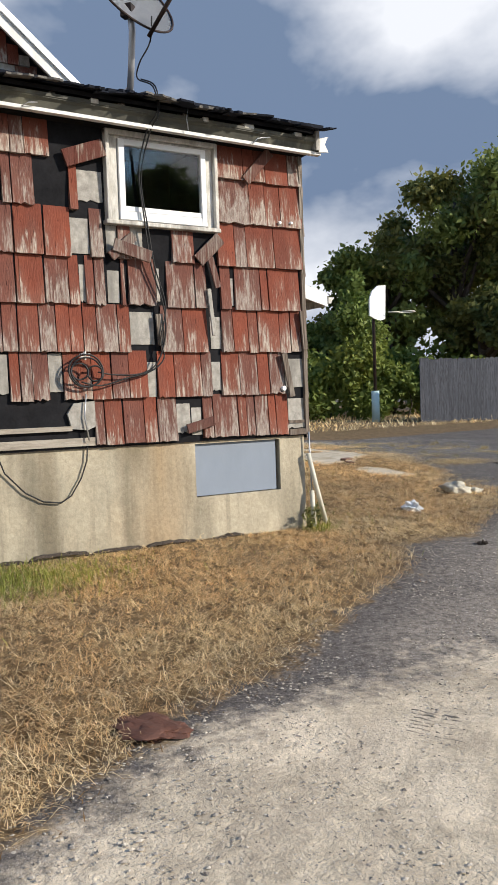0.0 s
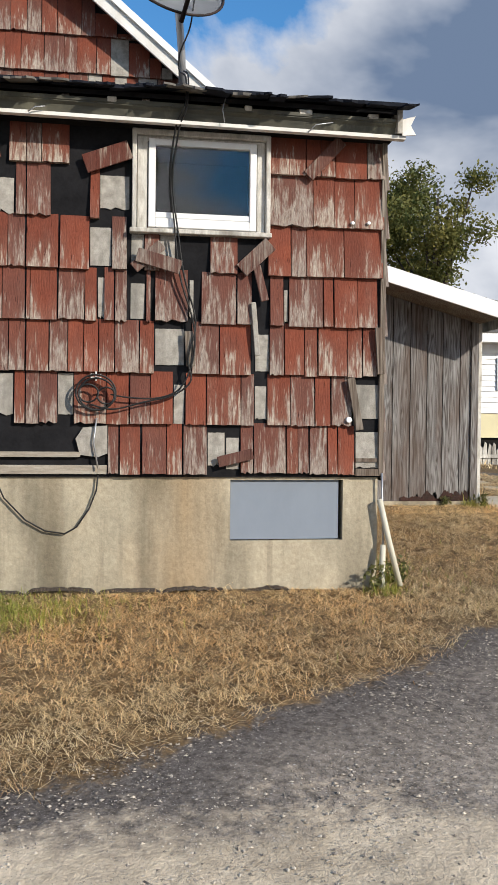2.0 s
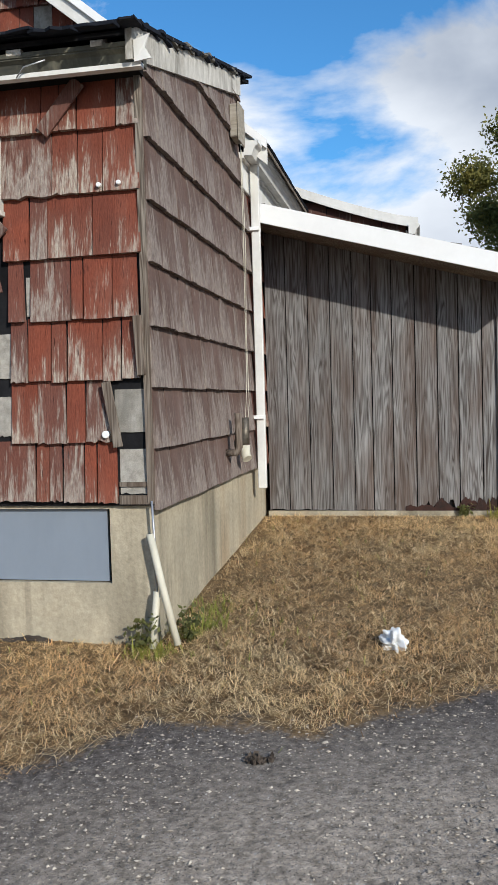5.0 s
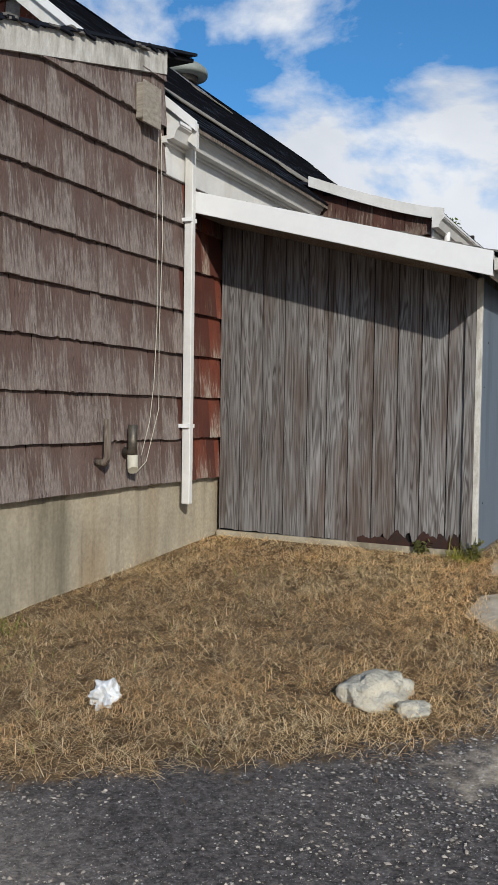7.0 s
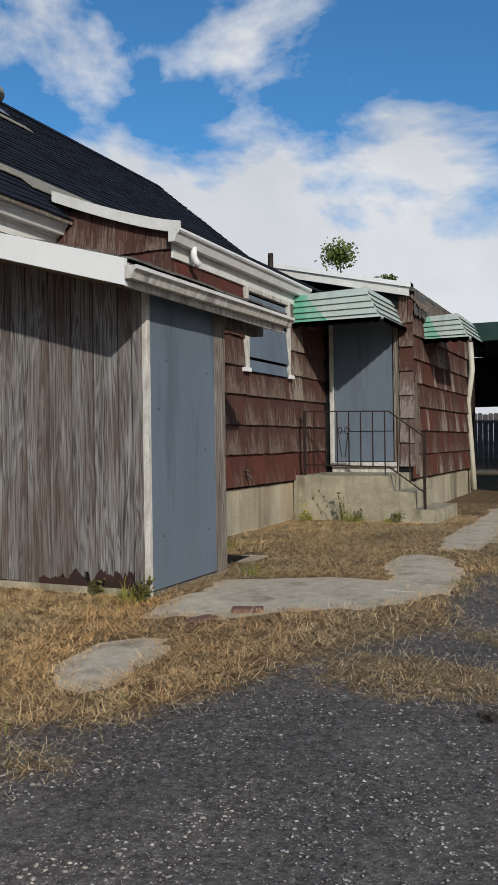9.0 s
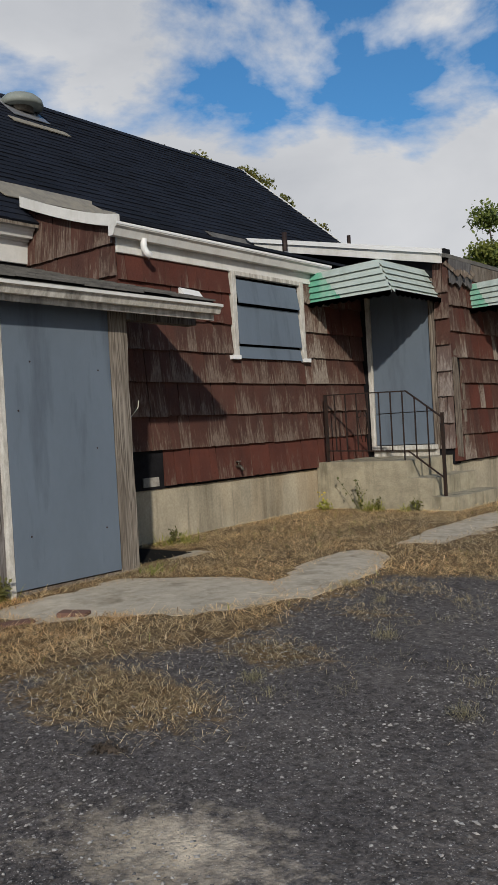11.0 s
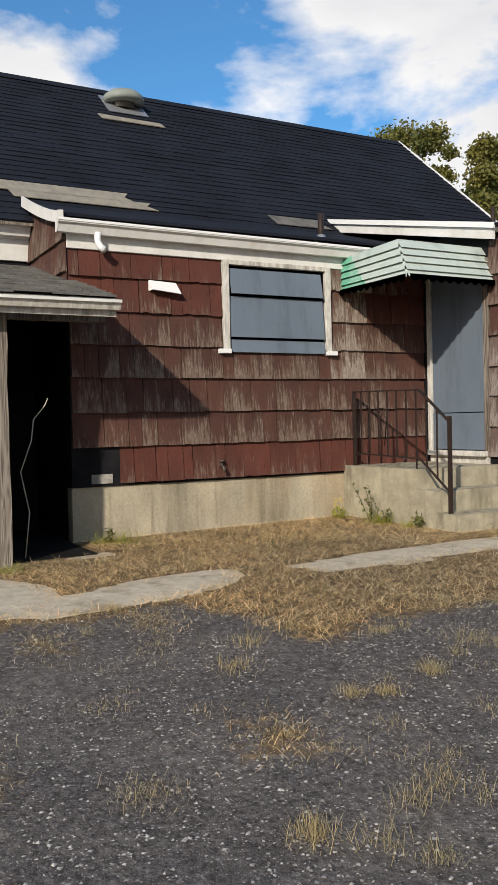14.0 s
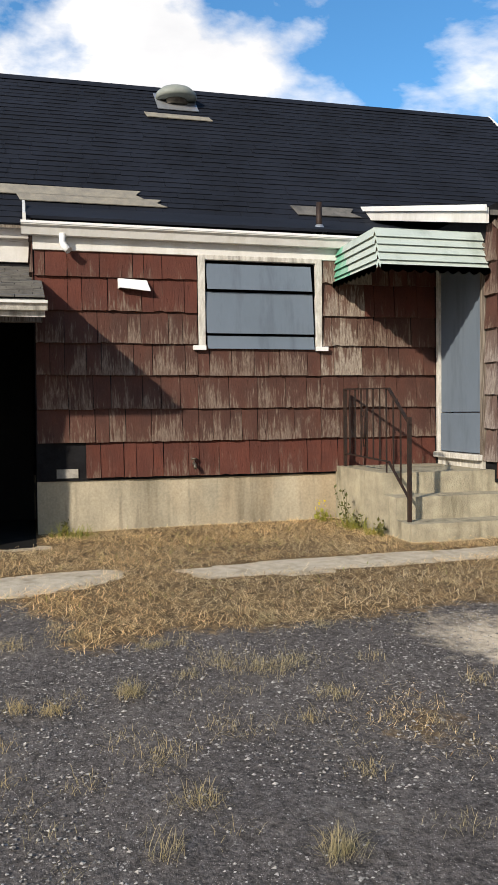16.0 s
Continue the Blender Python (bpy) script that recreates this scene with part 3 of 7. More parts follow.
col = N.mix(N.math("SUBTRACT", 0.9, N.math("MULTIPLY", m_grav, 0.5)), col, N.mix(N.ramp(n4, 0.34, 0.66), (0.36, 0.355, 0.35), (1.08, 1.08, 1.08)), "MULTIPLY")
col = N.mix(1.0, col, (1.25, 1.25, 1.25), "MULTIPLY")
hgt = N.math("ADD", N.math("MULTIPLY", n3, 0.6), N.math("MULTIPLY", stone, 0.5))
N.shader(col, 0.95, N.math("ADD", hgt, N.math("MULTIPLY", n2, 0.8)), 0.012, spec=0.2)
ground = raw("ground", gv, gf, GROUND)
tagged(ground, "worn asphalt drive, gravel and dead straw-coloured lawn", "ground", kind="structure")
for key, arr in (("lawn", lawn_d), ("gravel", gravel_d), ("dust", dust_d)):
    at = ground.data.attributes.new(key, "FLOAT", "POINT")
    at.data.foreach_set("value", np.clip(arr, -3, 3).ravel().astype(np.float32))
for pl in ground.data.polygons:
    pl.use_smooth = True

# ---- front block ----
FY, SX, LX, DY, RX = 5.885, 4.395, 5.725, 15.68, 7.0   # sheathing faces
FRONT_ROOF = lambda y: 3.62 + 0.277 * (y - 5.62)      # underside

bm = bmesh.new()
wall_with_holes(bm, "x", FY, FY + 0.16, -1.0, SX, 1.14, 3.60, [(2.67, 3.50, 2.86, 3.44)])
wall_front = tagged(finish("wall_front", bm, TAR), "house front under torn black tar paper and red shakes", "wall", kind="structure")
bm = bmesh.new()
wall_with_holes(bm, "x", FY + 0.02, FY + 0.25, -1.0, SX - 0.02, 0.1, 1.14, [(3.31, 4.12, 0.69, 1.12)])
foundation_front = tagged(finish("foundation_front", bm, CONCRETE), "stained bare concrete foundation with a cracked foot", "foundation", kind="structure")
bm = bmesh.new()
wall_with_holes(bm, "y", SX - 0.16, SX, FY + 0.16, 11.36, 1.12, 3.60)
poly(bm, [(SX, FY, 3.6), (SX, 8.45, 3.6), (SX, 8.45, FRONT_ROOF(8.45)), (SX, FY, FRONT_ROOF(FY))], (-0.16, 0, 0))
wall_side = tagged(finish("wall_side", bm, TAR), "house side wall clad in weathered grey-brown shakes", "wall", kind="structure")
bm = bmesh.new()
box(bm, SX - 0.25, SX - 0.02, FY + 0.25, 11.36, 0.2, 1.12)
foundation_side = tagged(finish("foundation_side", bm, CONCRETE), "bare concrete foundation of the side wall", "foundation", kind="structure")

FRONT_ROWS = [
    (3.237, 0.27, "1.92:2.018:p 2.018:2.201:r 3.552:3.816:r 3.816:3.921:r 3.921:4.026:r 4.026:4.255:r 4.255:4.39:p"),
    (2.886, 0.36, "1.92:2.081:p 2.334:2.401:r 2.401:2.601:l 3.552:3.868:p 3.868:4.019:r 4.019:4.167:r 4.167:4.385:r"),
    (2.54, 0.36, "1.92:2.13:r 2.137:2.334:r 2.338:2.482:l 2.482:2.587:p 2.611:2.699:l 2.699:2.805:p 2.805:2.91:l 3.149:3.342:p 3.552:3.717:r 3.717:3.826:p 3.826:4.097:r 4.097:4.38:r"),
    (2.195, 0.36, "1.92:1.948:r 1.948:2.123:r 2.127:2.306:p 2.306:2.387:r 2.39:2.443:l 2.432:2.503:p 2.506:2.587:p 2.608:2.706:l 2.713:2.748:p 2.773:3.001:p 3.008:3.043:l 3.089:3.335:p 3.338:3.444:p 3.57:3.668:p 3.672:3.703:l 3.703:3.949:p 3.953:4.026:r 4.03:4.20:r 4.20:4.345:r"),
    (1.85, 0.36, "1.92:2.071:r 2.074:2.194:p 2.194:2.299:r 2.299:2.397:r 2.401:2.506:r 2.506:2.671:p 2.671:2.773:r 2.776:2.98:l 3.029:3.219:p 3.222:3.44:r 3.472:3.57:l 3.57:3.675:p 3.679:3.819:r 3.819:3.914:r 3.918:4.128:r 4.128:4.237:r 4.24:4.345:r"),
    (1.50, 0.36, "1.92:2.008:p 2.008:2.13:p 2.13:2.236:l 2.236:2.453:r 2.453:2.604:r 2.608:2.748:p 2.748:2.903:r 2.906:2.984:l 2.987:3.131:r 3.135:3.373:r 3.373:3.468:p 3.472:3.559:l 3.559:3.724:r 3.724:3.896:p 3.9:4.012:r 4.016:4.165:p 4.18:4.375:l"),
    (1.16, 0.35, "2.464:2.538:p 2.545:2.685:r 2.696:2.861:p 2.861:2.97:r 2.977:3.142:p 3.145:3.268:l 3.272:3.37:l 3.373:3.465:p 3.468:3.696:p 3.7:3.781:r 3.781:3.861:p 3.865:3.991:p 3.995:4.069:r 4.069:4.19:r 4.20:4.375:l"),
]
for zb, h, row in FRONT_ROWS:
    for item in row.split():
        a, b, c = item.split(":")
        a, b = float(a), float(b)
        z = zb + rng.uniform(-0.006, 0.006)
        if c == "l":
            # undercourse left bare, set back and broken short
            shingle(wall_front, ("-y", FY), a, b, z + rng.uniform(0.005, 0.07), h - 0.02, FELT, rng.choice((2, 3, 4)), thick=0.010)
        else:
            shingle(wall_front, ("-y", FY), a, b, z, h, PEELED if c == "p" else RED, None if c == "r" else rng.choice((2, 3, 4)), out=rng.uniform(0, 0.008))
    # the stretch further along
    u, stop = -1.0, {3.237: 1.2, 2.886: 1.25, 1.50: 1.46, 1.16: 1.38}.get(zb, 1.915)
    while u < stop - 0.01:
        w = min(rng.uniform(0.09, 0.24), stop - u)
        shingle(wall_front, ("-y", FY), u, u + w, zb + rng.uniform(-0.005, 0.005), h, rng.choice((RED, PEELED)))
        u += w
for zb, a, e, m in ((3.237, 1.807, 1.918, RED), (2.886, 1.455, 1.52, FELT), (2.886, 1.52, 1.67, FELT), (2.886, 1.67, 1.84, FELT), (2.886, 1.85, 1.918, PEELED), (1.52, 1.51, 1.60, FELT), (1.55, 1.60, 1.84, FELT), (1.50, 1.845, 1.918, RED)):
    shingle(wall_front, ("-y", FY), a, e, zb, 0.30 if m is FELT else 0.35, m, 5 if m is FELT else None, thick=0.012 if m is FELT else 0.032)


def slant(parent, a, b, w, material, d=0.03, y=FY - 0.045, name="loose_board"):
    """A slipped board lying aslant on the wall."""
    bm = bmesh.new()
    beam(bm, (a[0], y, a[1]), (b[0], y - 0.012, b[1]), w, 0.016, up=(0, 1, 0))
    bevel(bm, 0.003)
    return part(name, bm, material, parent)


slant(wall_front, (2.30, 3.235), (2.60, 3.345), 0.125, LOOSERED)
slant(wall_front, (1.41, 3.225), (1.75, 3.30), 0.11, LOOSERED)
slant(wall_front, (1.28, 3.40), (1.70, 3.41), 0.10, ROTWOOD, y=FY - 0.03)
slant(wall_front, (1.42, 1.53), (1.50, 1.28), 0.10, LOOSERED)
slant(wall_front, (3.825, 3.235), (4.06, 3.49), 0.085, LOOSE)
slant(wall_front, (2.63, 2.555), (2.82, 2.72), 0.075, LOOSE)
slant(wall_front, (2.65, 2.645), (2.945, 2.565), 0.095, LOOSE, y=FY - 0.062)
slant(wall_front, (3.365, 2.565), (3.565, 2.755), 0.105, LOOSE)
slant(wall_front, (3.47, 2.60), (3.53, 2.36), 0.055, LOOSE)
slant(wall_front, (3.215, 1.245), (3.455, 1.305), 0.075, LOOSE)
slant(wall_front, (4.15, 1.84), (4.215, 1.475), 0.055, ROTWOOD)
slant(wall_front, (3.005, 2.14), (3.02, 1.90), 0.06, ROTWOOD)
slant(wall_front, (4.345, 2.20), (4.365, 1.87), 0.05, ROTWOOD)
slant(wall_front, (3.45, 2.35), (3.48, 1.98), 0.035, FELT)
bm = bmesh.new()
poly(bm, [(2.25, FY - 0.03, 1.40), (2.30, FY - 0.03, 1.475), (2.46, FY - 0.03, 1.49), (2.462, FY - 0.03, 1.30), (2.40, FY - 0.03, 1.275), (2.28, FY - 0.03, 1.29)], (0, 0.022, 0))
part("torn_backer", bm, FELT, wall_front)
bm = bmesh.new()
box(bm, 1.40, 2.28, FY - 0.035, FY + 0.0, 1.275, 1.31)
box(bm, 1.40, 2.46, FY - 0.02, FY + 0.0, 1.16, 1.22)
part("bottom_ledge", bm, ROTPALE, wall_front)
bm = bmesh.new()
box(bm, 4.20, SX, FY - 0.025, FY, 1.15, 1.20)
box(bm, 4.20, SX, FY - 0.02, FY, 1.25, 1.275)
part("bottom_batten", bm, ROTWOOD, wall_front)
bm = bmesh.new()
beam(bm, (SX - 0.012, FY - 0.012, 1.16), (SX - 0.012, FY - 0.012, 3.55), 0.035, 0.035, up=(0, 1, 0))
part("corner_strip", bm, ROTWOOD, wall_front)


def front_window():
    w = thing("window_front", "white vinyl window in a peeling wooden casing, its unlit room a black box", "window", kind="structure")
    w.location = (3.085, FY, 2.8)
    bpy.context.view_layer.update()

    def p(name, dims, m, parent=w, lab="", bev=0.004):
        ob = boxpart(name, dims, m, parent, lab, bev)
        ob.matrix_parent_inverse = w.matrix_world.inverted()
        return ob
    y0 = FY - 0.05
    p("casing", (2.615, 2.645, y0 - 0.012, FY + 0.03, 2.80, 3.49), WHITEWORN)
    p("casing", (2.649, 2.718, y0 + 0.024, FY + 0.03, 2.83, 3.44), WHITEWORN, lab="peeling white wooden casing")
    p("casing", (3.53, 3.56, y0 - 0.012, FY + 0.03, 2.80, 3.49), WHITEWORN)
    p("casing", (3.470, 3.526, y0 + 0.024, FY + 0.03, 2.83, 3.44), WHITEWORN)
    p("casing", (2.615, 3.56, y0 - 0.004, FY + 0.03, 3.455, 3.495), WHITEWORN)
    p("casing", (2.649, 3.526, y0 + 0.026, FY + 0.03, 3.436, 3.453), WHITEWORN)
    p("sill", (2.600, 3.570, y0 - 0.02, FY + 0.03, 2.795, 2.826), WHITEWORN)
    f = y0 + 0.008
    p("frame", (2.724, 2.772, f, f + 0.05, 2.838, 3.435), VINYL)
    p("frame", (3.418, 3.464, f, f + 0.05, 2.838, 3.435), VINYL)
    p("frame", (2.772, 3.418, f, f + 0.05, 3.392, 3.435), VINYL)
    p("frame", (2.772, 3.418, f, f + 0.05, 2.838, 2.90), VINYL)
    p("sash", (2.772, 3.418, f + 0.010, f + 0.05, 2.904, 2.942), VINYL)
    p("pane", (2.77, 3.42, f + 0.024, f + 0.030, 2.93, 3.39), GLASS, bev=0)
    # closed near-black box stands in for the unlit room behind the glass
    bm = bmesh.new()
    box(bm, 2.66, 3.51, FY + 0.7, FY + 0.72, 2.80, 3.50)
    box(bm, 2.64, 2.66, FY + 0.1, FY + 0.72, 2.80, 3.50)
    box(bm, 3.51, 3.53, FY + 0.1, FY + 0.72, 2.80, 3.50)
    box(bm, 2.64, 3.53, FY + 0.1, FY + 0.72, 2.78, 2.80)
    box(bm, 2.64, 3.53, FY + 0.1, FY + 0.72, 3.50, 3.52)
    ob = part("painted_dark_room", bm, SHADEBLACK, w)
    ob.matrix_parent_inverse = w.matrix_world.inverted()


front_window()
bm = bmesh.new()
box(bm, 3.315, 4.095, FY + 0.05, FY + 0.07, 0.697, 1.13)
cellar_hatch = tagged(finish("cellar_window_board", bm, BOARDLIGHT), "smooth blue-grey board closing the cellar window", "board")
for x0, x1, top in ((0.9, 1.45, 0.375), (1.42, 1.95, 0.37), (1.9, 2.4, 0.385), (2.38, 2.85, 0.37), (2.83, 3.3, 0.375), (3.35, 3.8, 0.365)):
    # lip of parging crumbled loose along the foot
    bm = bmesh.new()
    n = int((x1 - x0) / 0.02)
    ups = [(x0 + (x1 - x0) * k / n, top + 0.022 * noise.noise((x0 * 3 + k * 0.11, 2, 1)) + 0.012 * noise.noise((k * 0.5, x0, 4)) - 0.05 * abs(2 * k / n - 1) ** 6) for k in range(n + 1)]
    poly(bm, [(x, FY - 0.012 - 0.012 * noise.noise((x * 11, 0, 0)), z) for x, z in ups] + [(x, FY - 0.03, z - 0.016 - 0.010 * abs(noise.noise((x * 16, 3, 0)))) for x, z in reversed(ups)], (0, 0.045, 0))
    part("crumbled_edge", bm, BARK, foundation_front, "dark ragged lip of crumbled parging")

# front roof, its gutter and rake
front_roof = thing("roof_front", "low roof edge of curling black shingles over bare rafter ends", "roof", kind="structure")
# deck in tar black stands in for the dark void under the roofing
bm = bmesh.new()
poly(bm, [(-1.2, 5.66, FRONT_ROOF(5.66)), (4.43, 5.66, FRONT_ROOF(5.66)), (4.43, 8.85, FRONT_ROOF(8.85)), (-1.2, 8.85, FRONT_ROOF(8.85))], (0, 0, 0.03))
part("deck", bm, TAR, front_roof)
for k in range(9):
    bm = bmesh.new()
    beam(bm, (0.1 + 0.52 * k, 5.70, FRONT_ROOF(5.70) - 0.05), (0.1 + 0.52 * k, 6.4, FRONT_ROOF(6.4) - 0.05), 0.05, 0.09)
    part("rafter_end", bm, ROTWOOD, front_roof)
for k in range(12):
    x0, x1 = -1.2 + k * 0.47, -1.2 + (k + 1) * 0.47 + 0.02
    bm = bmesh.new()
    ys = [5.60 + rng.uniform(-0.02, 0.02), 6.2, 7.2, 8.86]
    for a, b in zip(ys, ys[1:]):
        za, zc = FRONT_ROOF(a) + 0.045 + rng.uniform(0, 0.02), FRONT_ROOF(b) + 0.045
        q = [bm.verts.new(v) for v in ((x0, a, za), (x1, a, za + rng.uniform(-0.012, 0.012)), (x1, b, zc), (x0, b, zc), (x0, a, za + 0.022), (x1, a, za + 0.026), (x1, b, zc + 0.022), (x0, b, zc + 0.022))]
        for f in ((0, 1, 2, 3), (4, 7, 6, 5), (0, 4, 5, 1), (1, 5, 6, 2), (3, 2, 6, 7), (0, 3, 7, 4)):
            bm.faces.new([q[i] for i in f])
    part("roof_sheet", bm, ROOF, front_roof)
rr = random.Random(31)


def roof_scrap(c, w, d, h, yaw, tip):
    """A broken scrap of curled roofing."""
    bm = bmesh.new()
    n = 5
    ring = [(-w / 2, d / 2)] + [(-w / 2 + w * k / n, -d / 2 + rr.uniform(-0.3, 0.3) * d * 0.5) for k in range(n + 1)] + [(w / 2, d / 2)]
    poly(bm, [(a, b, 0.007 * math.sin(9 * a + c[0] * 7)) for a, b in ring], (0, 0, h))
    bmesh.ops.transform(bm, matrix=pose(c[0], c[1], c[2], tip, rr.uniform(-5, 5), yaw), verts=bm.verts[:])
    part("broken_shingle", bm, ROOF if rr.random() < 0.75 else ROOFGREY, front_roof)


x = -1.1
while x < 4.42:
    w = rr.uniform(0.09, 0.26)
    y = 5.60 + rr.uniform(-0.05, 0.03)
    roof_scrap((x + w / 2, y, FRONT_ROOF(y) + rr.uniform(0.035, 0.06)), w, rr.uniform(0.10, 0.2), rr.uniform(0.008, 0.018), rr.uniform(-8, 8), rr.uniform(6, 18))
    x += w * rr.uniform(0.7, 1.15)
y = 5.64
while y < 8.45:
    w = rr.uniform(0.06, 0.18)
    roof_scrap((4.425 + rr.uniform(-0.012, 0.012), y + w / 2, FRONT_ROOF(y) + rr.uniform(0.055, 0.075)), w, rr.uniform(0.06, 0.075), rr.uniform(0.010, 0.018), 90 + rr.uniform(-5, 5), rr.uniform(-3, 2))
    y += w * rr.uniform(0.75, 1.1)
bm = bmesh.new()
poly(bm, [(4.435, 5.64, 3.50), (4.435, 8.45, 4.275), (4.435, 8.45, 4.475), (4.435, 5.64, 3.67)], (-0.035, 0, 0))
part("rake_board", bm, WHITEWORN, front_roof, "peeling white rake board")
# near-black soffit: shade under the eave put into its colour
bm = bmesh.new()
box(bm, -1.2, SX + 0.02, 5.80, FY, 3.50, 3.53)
part("soffit", bm, SHADEBLACK, front_roof)
# fascia in tar black draws the shadow below the gutter
bm = bmesh.new()
box(bm, -1.2, SX + 0.02, 5.78, 5.80, 3.525, 3.66)
part("fascia", bm, TAR, front_roof)


def gutter(name, p0, p1, outward, h=0.12, w=0.11, body=VINYL, lip=VINYL, label=""):
    """A K-style trough between two end points at its upper back edge."""
    g = thing(name, label or "white metal rain gutter under the roof edge", "gutter")
    p0, p1, o = Vector(p0), Vector(p1), Vector(outward)
    prof = [(0, 0), (0, -h), (w * 0.55, -h), (w * 0.78, -h * 0.45), (w, -h * 0.30), (w, 0), (w - 0.008, 0), (w - 0.008, -h * 0.27), (w * 0.72, -h * 0.40), (w * 0.52, -h + 0.008), (0.008, -h + 0.008), (0.008, 0)]
    bm = bmesh.new()
    a = [bm.verts.new(p0 + o * u + Vector((0, 0, z))) for u, z in prof]
    b = [bm.verts.new(p1 + o * u + Vector((0, 0, z))) for u, z in prof]
    for i in range(len(prof)):
        j = (i + 1) % len(prof)
        bm.faces.new((a[i], a[j], b[j], b[i]))
    part("trough", bm, body, g)
    bm = bmesh.new()
    d = (p1 - p0).normalized()
    beam(bm, p0 + o * w + Vector((0, 0, -0.012)), p1 + o * w + Vector((0, 0, -0.012)), 0.014, 0.024)
    part("lip", bm, lip, g)
    for q, s in ((p0, 1), (p1, -1)):
        bm = bmesh.new()
        poly(bm, [q + o * u + Vector((0, 0, z)) for u, z in prof[:6]], d * s * 0.006)
        part("end_cap", bm, body, g)
    return g


front_gutter = gutter("rain_gutter", (-1.2, 5.775, 3.63), (4.47, 5.775, 3.60), (0, -1, 0), 0.11, 0.11, GUTTER, GUTTER, "dirty sagging gutter with a bright lower lip")
bm = bmesh.new()
beam(bm, (-1.2, 5.70, 3.515), (4.47, 5.70, 3.485), 0.05, 0.024)
part("bottom_lip", bm, WHITE, front_gutter)

for x, w in ((1.6, 0.05), (2.45, 0.06), (3.35, 0.05), (3.72, 0.09), (4.2, 0.07)):
    bm = bmesh.new()
    box(bm, x, x + w, 5.655, 5.70, 3.59, 3.625)
    bevel(bm, 0.004)
    part("hanger", bm, WHITEWORN, front_gutter)
for pts in (((3.22, 5.65, 3.66), (3.20, 5.64, 3.58), (3.215, 5.645, 3.50)), ((3.78, 5.65, 3.47), (3.83, 5.64, 3.52), (3.95, 5.645, 3.545)), ((1.95, 5.65, 3.49), (2.0, 5.64, 3.52), (2.06, 5.645, 3.53))):
    bm = bmesh.new()
    tube(bm, pts, 0.004, 5)
    part("loose_wire", bm, STEEL, front_gutter)
bm = bmesh.new()
poly(bm, [(4.44, 5.655, 3.60), (4.53, 5.65, 3.625), (4.50, 5.655, 3.56), (4.535, 5.655, 3.50), (4.44, 5.655, 3.49)], (0, 0.01, 0))
part("bent_end", bm, WHITE, front_gutter, "bent pale end of the gutter")

# side wall shakes
side_butts = [1.11 + 0.345 * k for k in range(11)]
courses(wall_side, ("+x", SX), FY, 8.46, side_butts, 5.0, lambda u, i: GREYSH, 0.1, 0.24, clip=lambda u: FRONT_ROOF(u) - 0.02)
courses(wall_side, ("+x", SX), 8.46, 9.40, side_butts[:7], 3.55, lambda u, i: rng.choice((RED, REDBROWN)) if u > 8.66 else GREYSH, 0.1, 0.24, clip=lambda u: 3.53)


# ---- main house body ----
RIDGE_X, RIDGE_Z, EAVE_X, EAVE_Z = 1.0, 6.89, 4.62, 3.90
MAIN = lambda x: RIDGE_Z - (RIDGE_Z - EAVE_Z) / (EAVE_X - RIDGE_X) * abs(x - RIDGE_X)
W_X = 2 * RIDGE_X - SX
bm = bmesh.new()
poly(bm, [(W_X, 8.85, 3.5), (SX, 8.85, 3.5), (SX, 8.85, MAIN(SX) - 0.06), (RIDGE_X, 8.85, RIDGE_Z - 0.06), (W_X, 8.85, MAIN(W_X) - 0.06)], (0, 0.16, 0))
wall_gable = tagged(finish("wall_gable", bm, TAR), "red shingled gable above the low front roof", "wall", kind="structure")
bm = bmesh.new()
poly(bm, [(W_X, 18.9, 0.3), (SX, 18.9, 0.3), (SX, 18.9, MAIN(SX) - 0.06), (RIDGE_X, 18.9, RIDGE_Z - 0.06), (W_X, 18.9, MAIN(W_X) - 0.06)], (0, 0.16, 0))
box(bm, W_X, W_X + 0.16, 8.85, 18.9, 0.3, MAIN(W_X) - 0.06)
box(bm, -1.0, -0.84, 5.9, 8.85, 0.0, 3.7)
wall_rear = tagged(finish("wall_rear", bm, BROWN), "plain back walls of the house", "wall", kind="structure")
gz = [4.26 + 0.385 * k for k in range(8)]
courses(wall_gable, ("-y", 8.85), -1.0, 3.9, gz, 7.2, lambda u, i: rng.choice((RED, RED, FELT, PEELED) if i < 3 else (RED, PEELED, RED)), 0.11, 0.24, clip=lambda u: MAIN(u) - 0.1,
        skip=lambda u, z: 0.0 < u < 1.1 and 5.3 < z < 6.3)
g_window = thing("window_gable", "gable window boarded with weathered grey plywood", "window", kind="structure")
boxpart("frame", (0.25, 1.17, 8.79, 8.85, 5.43, 5.48), WHITEWORN, g_window)
boxpart("frame", (1.13, 1.17, 8.79, 8.85, 5.48, 6.38), WHITEWORN, g_window)
boxpart("frame", (0.25, 0.30, 8.79, 8.85, 5.48, 6.38), WHITEWORN, g_window)
boxpart("plywood_sheet", (0.30, 1.13, 8.81, 8.84, 5.48, 6.38), GREYPLY, g_window)


